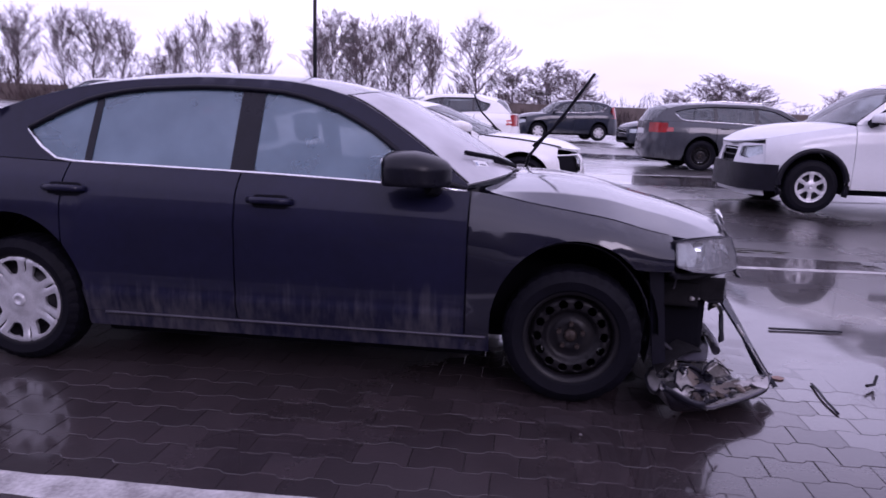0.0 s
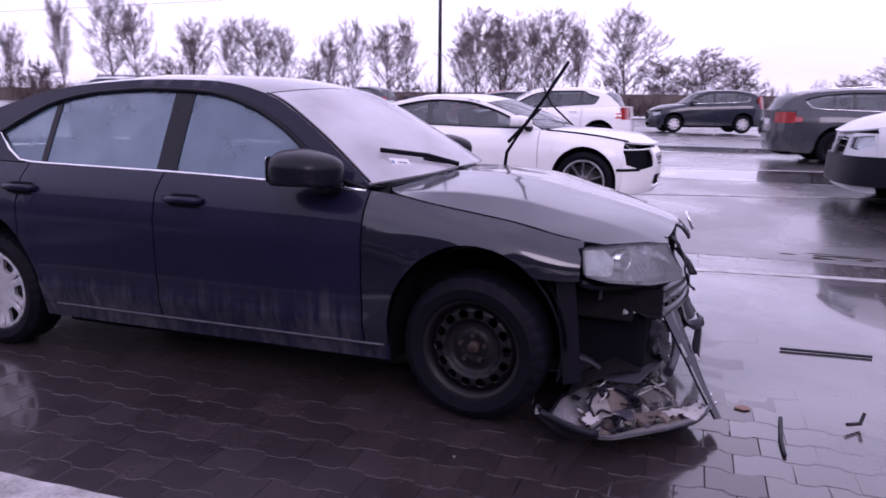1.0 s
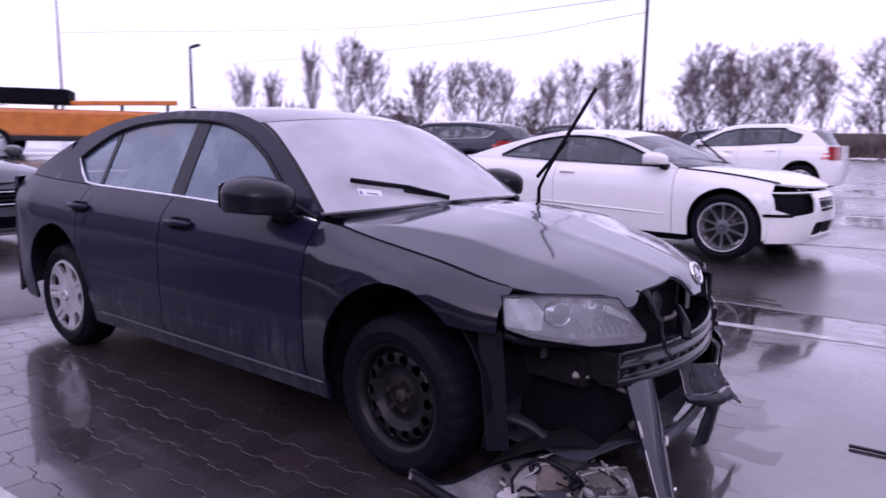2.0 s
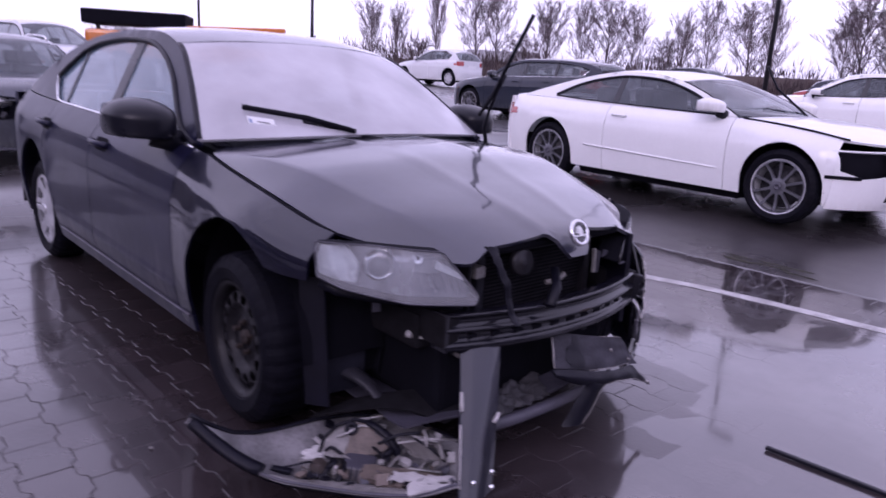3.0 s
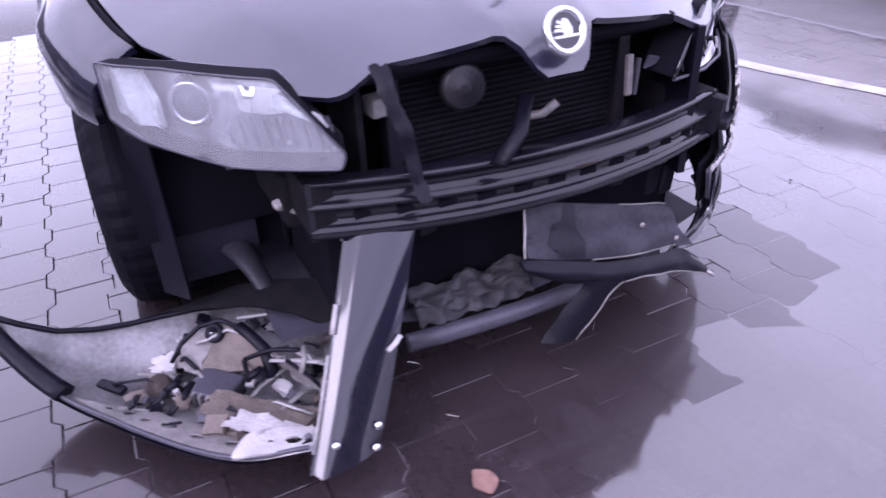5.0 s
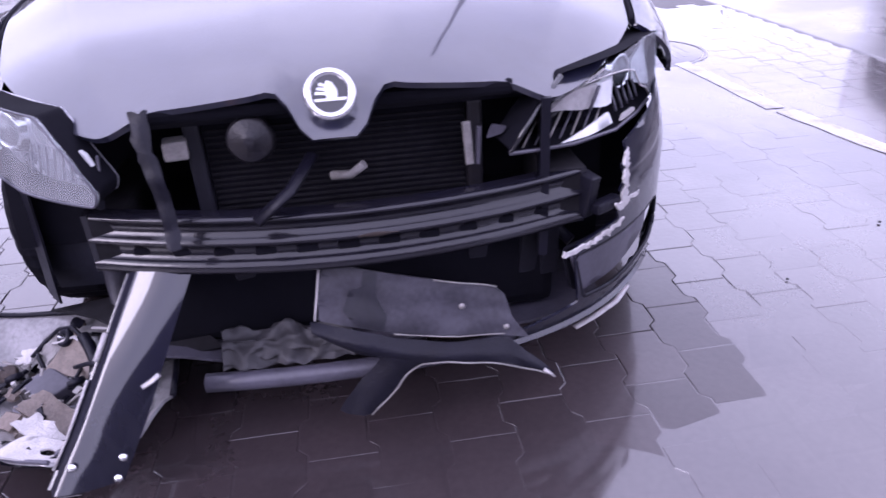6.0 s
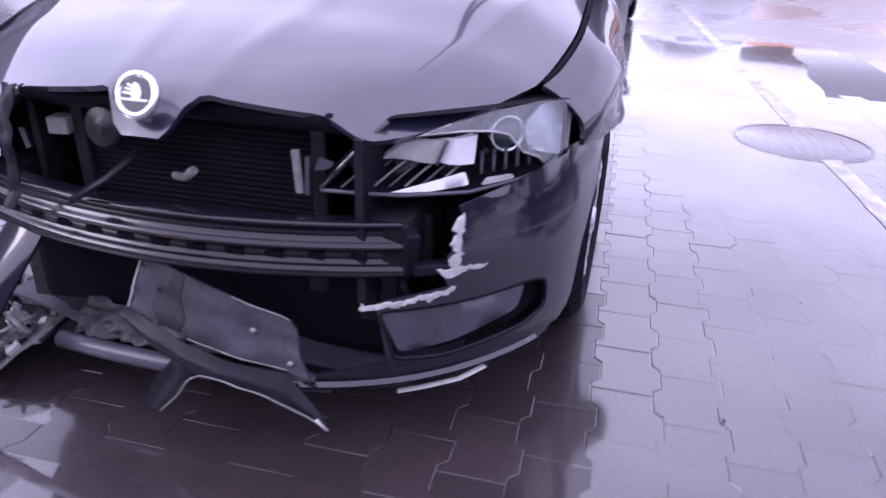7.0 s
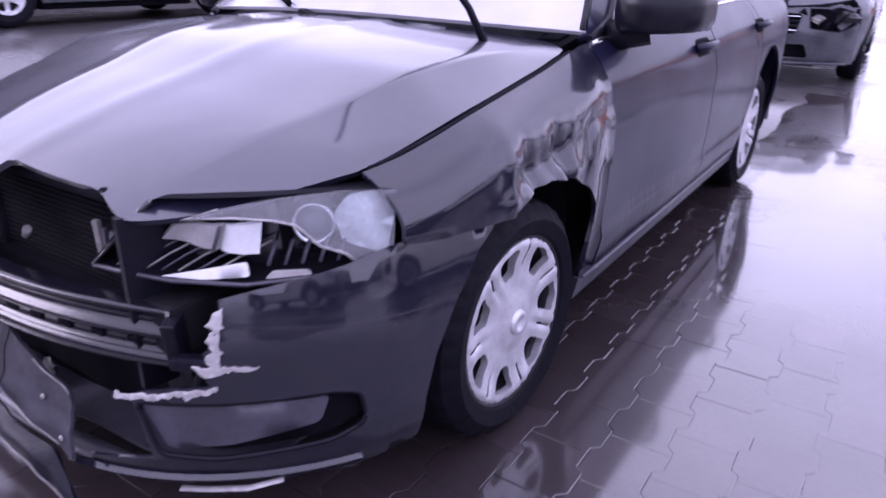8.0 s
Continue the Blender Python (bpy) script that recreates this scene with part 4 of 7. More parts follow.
    part("number_plate", box((0.012, 0.52, 0.11), (s.rear(0) - 0.004 + rprof(0.8), 0, 0.8)), STICKER, car)
    underside(car, s)
    part("cabin_floor", box((1.9, s.W * 1.45, 0.12), (-1.5, 0, 0.52)), DARK, car)
    part("dashboard", box((0.5, s.W * 1.45, 0.22), (-0.62, 0, s.top(-0.7) - 0.10), (0, 0, 0), 0.05), DARK, car)
    seats(car, spec.get("seats", (-1.35, -2.15)))
    mirror_pair(car, s, spec.get("mirror", -0.72), s.top(-0.7) + 0.03, paint, size=0.82)
    for x in (0, -s.wb):
        for sg in (-1, 1):
            wheel_at(car, wheels, wr, x, sg * (s.W - 0.125), wr, sg)
    if spec.get("rails"):
        for sg in (-1, 1):
            a, b = spec["rails"]
            pts = [(a, 0, 0), (a - 0.10, 0, 0.035), ((a + b) / 2, 0, 0.045), (b + 0.1, 0, 0.035), (b, 0, 0)]
            part("roof_rail", tube([(x, sg * (s.up(x, s.roof(x)) - 0.02), s.roof(x) + 0.01 + z) for x, _, z in pts], 0.014, 6), TRIM if paint is SILVER else CHROME, car)
    return car


def stretched(pts, kx, kz):
    return [(x * kx, z * kz) for x, z in pts]


SEDAN = dict(shoulder=[(0.93, 0.66), (0.6, 0.765), (0.42, 0.795), (0.08, 0.85), (-0.21, 0.895), (-0.40, 0.93), (-0.55, 0.942), (-1.5, 0.974), (-2.45, 0.99), (-2.8, 1.0), (-3.3, 1.02), (-3.75, 1.0)])


def wagon(kx, kz, rear=-3.55, chrome=False, **more):
    """Numbers of an estate, hatchback or tall estate body, stretched from one pattern. rear: where the roof ends."""
    sh = stretched([(0.93, 0.68), (0.5, 0.80), (0.08, 0.87), (-0.3, 0.925), (-0.55, 0.95), (-1.5, 0.98), (-2.6, 1.01), (rear - 0.2, 1.02)], kx, kz)
    re = stretched([(-0.5, 0.985), (-0.86, 1.21), (-1.12, 1.335), (-1.5, 1.40), (-2.3, 1.41), (rear + 0.45, 1.36), (rear + 0.12, 1.27), (rear - 0.16, 1.03)], kx, kz)
    spec = dict(doors=[-0.48 * kx, -1.55 * kx, -2.42 * kx],
                dlo_top=stretched([(-0.62, 0.985), (-0.92, 1.16), (-1.2, 1.285), (-1.6, 1.345), (-2.3, 1.35), (rear + 0.55, 1.29), (rear + 0.30, 1.22)], kx, kz),
                dlo_low=stretched([(-0.62, 0.975), (-1.5, 1.0), (-2.5, 1.035), (rear + 0.45, 1.06), (rear + 0.30, 1.20)], kx, kz),
                panes=[(-0.62 * kx, -1.52 * kx), (-1.60 * kx, -2.38 * kx), (-2.45 * kx, (rear + 0.32) * kx)],
                topc=stretched([(-0.30, 0.985), (-1.0, 1.375), (-1.4, 1.44), (-2.3, 1.455), (rear + 0.3, 1.40), (rear - 0.05, 1.30), (rear - 0.22, 1.02)], kx, kz),
                xw=-1.08 * kx, xbk=(rear + 0.16) * kx,
                hoodc=stretched([(-0.32, 0.985), (0.2, 0.945), (0.6, 0.86), (0.84, 0.74)], kx, kz), zf=0.73 * kz, zr=1.02 * kz, rear_in=0.06, chrome=chrome)
    spec.update(more)
    return sh, re, spec


# ---- the wrecked black saloon ----
def oct_shell():
    re = [(-0.50, 0.965), (-0.66, 1.085), (-0.835, 1.204), (-1.057, 1.328), (-1.277, 1.387), (-1.44, 1.406), (-1.778, 1.412), (-2.12, 1.394), (-2.38, 1.362), (-2.76, 1.259), (-3.20, 1.05)]
    s = Shell(0.905, 2.68, 0.93, -3.73, 0.235, SEDAN["shoulder"], re, (0.372, 0.405, 0.35))
    s.ridge = 0.012
    return s


def left_fender(car, s):
    """The left fender, beaten down over the wheel: its arch sits low and the skin above it is folded."""
    edge = [(-0.478, 0.24), (-0.374, 0.24), (-0.378, 0.32), (-0.396, 0.39), (-0.398, 0.45), (-0.365, 0.525), (-0.295, 0.592), (-0.18, 0.648), (-0.05, 0.672), (0.045, 0.664), (0.13, 0.632), (0.27, 0.652), (0.43, 0.668)]
    xs = [0.43 - 0.908 * k / 30 for k in range(31)]
    def skin(x, z):
        y = s.side(x, z)
        k = math.exp(-((x + 0.06) / 0.20) ** 2 - ((z - 0.735) / 0.075) ** 2)
        folds = 0.0
        for fx, lean, w, d in ((0.125, -0.10, 0.018, 0.020), (0.03, 0.25, 0.030, -0.034), (-0.07, 0.45, 0.016, 0.022), (-0.125, 0.30, 0.022, -0.030), (-0.20, -0.35, 0.018, 0.020), (-0.30, -0.40, 0.030, -0.022)):
            folds += 0.5 * d * math.exp(-((x - fx - lean * (z - 0.74)) / (0.75 * w)) ** 2)
        band = min(1, max(0, (0.805 - z) / 0.07)) * min(1, max(0, (z - 0.56) / 0.10))
        flare = 0.014 * math.exp(-((z - 0.665) / 0.025) ** 2) * math.exp(-((x + 0.05) / 0.25) ** 2)
        behind = -0.018 * math.exp(-((x + 0.44) / 0.05) ** 2) * (1 if z < 0.62 else 0.4)
        return (x, y + folds * band - 0.022 * k + flare + behind + 0.002 * band * noise.noise((x * 9, z * 9, 3)), z)
    part("fender", sheet(edge + [(x, s.top(x)) for x in xs], skin, 0.016, 0.012, (), (0, 1, 0)), PAINTCLEAN, car, "black fender folded over the wheel")


def wreck():
    s = oct_shell()
    car = thing("wrecked_saloon_car", "black wet saloon car with its front bumper torn off", "car")
    g = 0.004
    fx = 0.43
    for sg in (-1, 1):
        if sg < 0:
            part("fender", fine_panel(s, sg, -0.478, fx, lambda x: max(s.low(x), 0.652 if x > 0.15 else 0)), PAINTCLEAN, car)
        part("front_door", side_panel(s, sg, -1.551, -0.486, lambda x: 0.292), PAINT, car, "black front door with dried dirt streaks")
        part("rear_door", side_panel(s, sg, -2.40, -1.559, lambda x: max(0.292, s.low(x))), PAINT, car)
        part("quarter_panel", fine_panel(s, sg, s.rear(s.W * 0.93), -2.408), PAINT, car)
        part("sill", side_panel(s, sg, -2.31, -0.37, lambda x: 0.215, lambda x: 0.287), PAINT, car)
        # added grey rod that draws the highlight along the sill's top edge
        part("sill_strip", tube([(-0.385 - 0.0963 * k, sg * (s.side(-0.385 - 0.0963 * k, 0.287) + 0.004), 0.288) for k in range(20)], 0.009, 6, flat=0.6), GREYPL, car)
        for hx, hz in ((-1.385, 0.860), (-2.385, 0.875)):
            sy = lambda x: s.side(x, hz)
            h = part("door_handle", tube([(hx + 0.105, sg * (sy(hx + 0.1) + 0.002), hz), (hx + 0.07, sg * (sy(hx) + 0.030), hz + 0.004), (hx, sg * (sy(hx) + 0.036), hz + 0.006), (hx - 0.07, sg * (sy(hx) + 0.030), hz + 0.006), (hx - 0.105, sg * (sy(hx - 0.1) + 0.002), hz + 0.002)], 0.013, 8, flat=1.2), PAINT, car)
            # flat dark patch on the door skin paints the shade of the handle recess
            part("handle_recess", sheet(rounded([(hx - 0.085, hz - 0.035), (hx + 0.085, hz - 0.035), (hx + 0.085, hz + 0.028), (hx - 0.085, hz + 0.028)], 0.028), lambda u, v: (u, sg * (s.side(u, v) + 0.0015), v), 0.03, 0.001, (), (0, sg, 0)), DARK, h)
    left_fender(car, s)
    top = [(-0.50, 0.946), (-0.66, 0.985), (-0.773, 1.056), (-0.978, 1.198), (-1.194, 1.296), (-1.409, 1.349), (-1.6, 1.361), (-1.75, 1.365), (-2.096, 1.347), (-2.338, 1.303), (-2.5, 1.234), (-2.62, 1.165), (-2.66, 1.142)]
    low = [(-0.50, 0.940), (-0.92, 0.961), (-1.5, 0.980), (-1.909, 0.988), (-2.40, 0.998), (-2.47, 1.005), (-2.53, 1.025), (-2.60, 1.09), (-2.66, 1.14)]
    topc = [(-0.30, 1.0), (-0.7, 1.235), (-1.02, 1.385), (-1.4, 1.445), (-1.9, 1.458), (-2.4, 1.415), (-3.22, 1.06)]
    glasshouse(car, s, PAINT, top, low, [(-0.58, -1.50), (-1.615, -2.31), (-2.345, -2.655)], topc, -1.10, -2.42, FROSTGLASS, MISTGLASS, True, PILLAR)
    # bonnet with its creases and the nose that carries the badge
    hc = curve([(-0.33, 0.985), (-0.158, 0.984), (0.05, 0.966), (0.28, 0.928), (0.5, 0.883), (0.686, 0.835), (0.79, 0.797), (0.84, 0.760), (0.862, 0.715)])
    def hside(v):
        x = -0.43 + (0.425 + 0.43) * v
        corner = max(0, (0.10 - v) / 0.10)
        return (x, s.w(x) * (1 - s.crown) - 0.017 - 0.09 * corner ** 2, s.top(x) + 0.003 + 0.045 * corner)
    def vmax(u):
        a = abs(u) * 0.75
        if a < 0.045: return 1.0
        if a < 0.125: return 1.0 - 0.030 * (1 - math.cos((a - 0.045) / 0.08 * 3.14159))
        if a < 0.34: return 0.940
        if a < 0.48: return 0.940 + 0.030 * (1 - math.cos((a - 0.34) / 0.14 * 3.14159))
        return 1.0
    def crease(v, u):
        a = abs(u)
        return 0.004 * math.exp(-((a - (0.30 - 0.16 * v)) / 0.05) ** 2)
    # two long creases run from the screen corners to the notches above the lamps; outside them the bonnet falls away
    fold_y = curve([(-0.45, 0.752), (-0.33, 0.730), (0.0, 0.665), (0.25, 0.60), (0.50, 0.53), (0.74, 0.430), (0.90, 0.36)])
    fold_d = curve([(-0.45, 0.052), (-0.33, 0.050), (0.0, 0.046), (0.41, 0.042), (0.60, 0.048), (0.74, 0.058), (0.90, 0.060)])
    def plan(v, u):
        p, k = hside(v), abs(u)
        cx = -0.33 + (0.862 + 0.33) * v * vmax(u)
        return cx + (p[0] - cx) * k ** 3.4, p[1] * k
    def across(v, w):
        # the middle column of each half follows the crease
        a, kc = abs(w), 0.7
        for _ in range(6):
            kc = min(0.96, fold_y(plan(v, kc)[0]) / hside(v)[1])
        return math.copysign(kc * a / 0.5 if a < 0.5 else kc + (1 - kc) * (a - 0.5) / 0.5, w)
    us = [k / 40 for k in range(-40, 41)]
    def hood(v, u):
        x, y = plan(v, u)
        yc, d = fold_y(x), fold_d(x)
        if y <= yc:
            z = hc(x) - d * (y / yc) ** 2
        else:
            xe = min(x, 0.41)
            ye = s.w(xe) * (1 - s.crown) - 0.017
            slope = (hc(xe) - fold_d(xe) - s.top(xe) - 0.003) / max(0.03, ye - fold_y(xe))
            z = hc(x) - d - slope * (y - yc)
        z += crease(v, u)
        nose = max(0.0, (v * vmax(u) - 0.80) / 0.20)
        z -= 0.006 * nose * min(1, max(0, (abs(u) - 0.06) / 0.12))
        return (x, math.copysign(y, u), z)
    part("bonnet", grid([i / 26 for i in range(27)], us, lambda v, w: hood(v, across(v, w)), 0.014, (0.2, 0, 1)), BEADED, car, "black bonnet beaded with rain")
    # badge: a plain bright disc with a raised ring
    bd = part("badge", lathe([(0.001, 0.006), (0.034, 0.006), (0.035, 0.012), (0.046, 0.012), (0.048, 0.0), (0.001, -0.002)], 32, axis='z'), CHROME, car, "round bright badge")
    bd.matrix_local = pose(0.846, 0, 0.792, 0, 66, 0)
    part("badge_field", lathe([(0.001, 0.0085), (0.0335, 0.0085)], 28, axis='z'), GLOSSTRIM, bd)
    for outline in ([(-0.030, -0.008), (0.030, -0.008), (0.028, -0.013), (-0.027, -0.013)], [(-0.006, -0.009), (0.012, -0.009), (0.014, 0.004), (0.006, 0.020), (-0.004, 0.024), (-0.010, 0.012)]):
        part("badge_relief", prism(rounded(outline, 0.002), 0.003, lambda u, v, w: (-v, u, 0.0088 + w)), STICKER, bd)
    for k in range(3):
        part("badge_relief", prism([(-0.027 + 0.004 * k, 0.000 + 0.008 * k), (-0.008, -0.002 + 0.007 * k), (-0.008, 0.003 + 0.007 * k), (-0.025 + 0.004 * k, 0.005 + 0.008 * k)], 0.003, lambda u, v, w: (-v, u, 0.0088 + w)), STICKER, bd)
    # cowl, wipers
    part("cowl", grid([0, 0.5, 1], [k / 10 for k in range(-10, 11)], lambda t, u: (-0.30 - 0.13 * t - 0.20 * abs(u) ** 2.4, 0.70 * u, 0.962 - 0.02 * abs(u) + 0.02 * t), 0.01), TRIM, car)
    mirror_pair(car, s, -0.72, 0.968, PILLAR, size=1.0)
    underside(car, s)
    # right front wheel stands on a bare steel rim, the others wear silver covers
    wheel_at(car, "steel", 0.312, 0, -0.775, 0.309, -1, -3)
    wheel_at(car, "cover", 0.312, 0, 0.775, 0.309, 1, -3)
    wheel_at(car, "cover", 0.312, -2.68, -0.765, 0.309, -1)
    wheel_at(car, "cover", 0.312, -2.68, 0.765, 0.309, 1)
    # rear end
    def back(u, v):
        y = u * s.W * 0.93
        return (s.rear(y) + 0.10 * max(0, v - 0.7), y, v)
    part("rear_bumper", sheet([(-1, 0.24), (1, 0.24), (1, 1.0), (-1, 1.0)], back, 0.1, 0.02, (), (-1, 0, 0)), PAINT, car)
    tcv = curve([(-3.2, 1.065), (-3.5, 1.06), (-3.68, 1.03)])
    def tside(v):
        x = -3.2 + (-3.62 + 3.2) * v
        return (x, s.w(x) * (1 - s.crown) - 0.004, s.top(x) + 0.002)
    part("boot_lid", top_panel(tside, lambda v: (-3.2 - 0.49 * v, 0, tcv(-3.2 - 0.49 * v)), US, 2.4), PAINT, car)
    # cabin
    part("cabin_floor", box((2.2, 1.3, 0.12), (-1.6, 0, 0.40)), DARK, car)
    part("dashboard", box((0.55, 1.34, 0.24), (-0.72, 0, 0.88), (0, 8, 0), 0.07), TRIM, car)
    part("steering_wheel", tube([(-0.98 + 0.05 * math.cos(a), 0.36 + 0.18 * math.sin(a), 0.90 + 0.18 * math.cos(a)) for a in [6.28319 * k / 24 for k in range(25)]], 0.015, 8), TRIM, car)
    seats(car, (-1.45, -2.25), 0.40, 0.36)
    part("rear_view_mirror", box((0.03, 0.22, 0.07), (-0.98, 0, 1.30), (0, -10, 0), 0.02), TRIM, car)
    # inspection sticker in the windscreen corner
    tx, tu = Vector((0.50, 0.86, -0.10)).normalized(), Vector((-0.60, 0.10, 0.79)).normalized()
    tn = tx.cross(tu).normalized()
    at = lambda u, v, w: Vector((-0.462, -0.522, 1.036)) + tx * u + tu * v + tn * (w + 0.004)
    st = part("windscreen_sticker", prism(rounded([(-0.055, -0.022), (0.055, -0.022), (0.055, 0.022), (-0.055, 0.022)], 0.004), 0.002, at), STICKER, car, "white paper sticker")
    part("sticker_print", prism([(-0.048, -0.008), (-0.038, -0.008), (-0.038, 0.008), (-0.048, 0.008)], 0.004, at), STICKBLUE, st)
    part("sticker_print", prism([(-0.015, -0.003), (0.035, -0.003), (0.035, 0.001), (-0.015, 0.001)], 0.004, at), GREYPL, st)
    return car, s


car, S = wreck()


def wipers(car):
    # the near wiper lies on the glass, the far one has been left standing up
    arm = part("wiper_arm", tube([(-0.28, -0.02, 0.975), (-0.34, -0.20, 1.008), (-0.405, -0.36, 1.050)], 0.012, 8, taper=0.008), TRIM, car)
    part("wiper_blade", tube([(-0.30, -0.16, 1.012), (-0.395, -0.345, 1.062), (-0.535, -0.57, 1.096)], 0.0085, 6, flat=1.5), RUBBER, arm)
    arm = part("wiper_arm", tube([(-0.255, 0.60, 0.94), (-0.235, 0.56, 1.03), (-0.17, 0.52, 1.12), (-0.09, 0.485, 1.22), (-0.02, 0.46, 1.285)], 0.011, 8, taper=0.006), TRIM, car, "black wiper arm left standing upright")
    part("wiper_blade", tube([(-0.212, 0.497, 1.094), (-0.105, 0.475, 1.20), (-0.01, 0.455, 1.33), (0.13, 0.443, 1.54)], 0.007, 6, flat=1.5), RUBBER, arm)


wipers(car)


def headlight(car, s, sg):
    """Lamp unit: dark housing, reflectors, projector and a lens, on the corner of the body."""
    def at(u, v, d=0.0):
        # u runs along the plan from the flank (0) to the grille (1), v up
        y = 0.826 - 0.386 * max(u, 0) ** 1.1
        x = s.front(min(y, s.W * 0.985)) * 0.955 - 0.015
        x = x - 0.12 * (v - 0.62) - d
        x += 0.035 * u
        return (x, sg * (y - d * 0.5), v)
    outline = rounded([(0.0, 0.668), (0.0, 0.777), (0.30, 0.785), (0.72, 0.775), (0.955, 0.640), (0.93, 0.612), (0.5, 0.612), (0.15, 0.640)], 0.018)
    inner = [(0.5 + (u - 0.5) * 0.94, 0.70 + (v - 0.70) * 0.94) for u, v in outline]
    hl = part("headlight", sheet(inner, lambda u, v: at(u, v, 0.060), 0.06, 0.01, (), (1, sg * 0.5, 0)), LAMPGREY, car, "scratched clear headlight")
    loop = dense(outline, 0.06) + [outline[0]]
    part("lamp_wall", grid(list(range(len(loop))), [0, 1], lambda i, t: Vector(at(*loop[i], 0.003)).lerp(Vector(at(0.5 + (loop[i][0] - 0.5) * 0.94, 0.70 + (loop[i][1] - 0.70) * 0.94, 0.066)), t), 0, (1, 0, 0)), DARK, hl)
    part("lamp_lens", sheet(outline, lambda u, v: at(u, v), 0.05, 0.006, (), (1, sg * 0.5, 0.1)), LENS, hl)
    edge = [at(u, v, -0.002) for u, v in dense(outline, 0.08)]
    part("lamp_seal", tube(edge + edge[:1], 0.0022, 6), GREYPL, hl)
    px = Vector(at(0.36, 0.712, 0.040))
    pj = part("projector", lathe([(0.034, 0.004), (0.037, 0.008), (0.042, 0.006), (0.045, -0.008), (0.050, -0.010), (0.052, -0.04)], 28, axis='z'), CHROME, hl)
    part("projector_glass", lathe([(0.001, 0.016), (0.014, 0.014), (0.026, 0.007), (0.035, -0.004)], 24, axis='z'), CARGLASS, pj)
    pj.matrix_local = Matrix.Translation(px) @ Vector((0.86, sg * 0.5, 0.05)).to_track_quat('Z', 'Y').to_matrix().to_4x4()
    part("reflector", sheet(rounded([(0.54, 0.70), (0.54, 0.748), (0.72, 0.742), (0.80, 0.705), (0.66, 0.695)], 0.012), lambda u, v: at(u, v, 0.045), 0.05, 0.02, (), (1, sg * 0.5, 0)), CHROME, hl)
    part("reflector", sheet(rounded([(0.02, 0.67), (0.01, 0.765), (0.17, 0.770), (0.23, 0.72), (0.22, 0.655)], 0.012), lambda u, v: at(u, v, 0.026 + 0.010 * math.sin(46 * u + 18 * v)), 0.025, 0.01, (), (1, sg * 0.5, 0)), LAMPWHITE, hl)
    part("reflector", sheet(rounded([(0.68, 0.716), (0.70, 0.738), (0.86, 0.698), (0.885, 0.676)], 0.004), lambda u, v: at(u, v, 0.030), 0.05, 0.01, (), (1, sg * 0.5, 0)), LAMPWHITE, hl)
    for k in range(9):
        u = 0.48 + 0.05 * k
        part("lamp_rib", tube([at(u, 0.690, 0.050), at(u + 0.03, 0.640, 0.030)], 0.003, 5), GREYPL, hl)
    return hl


headlight(car, S, -1)


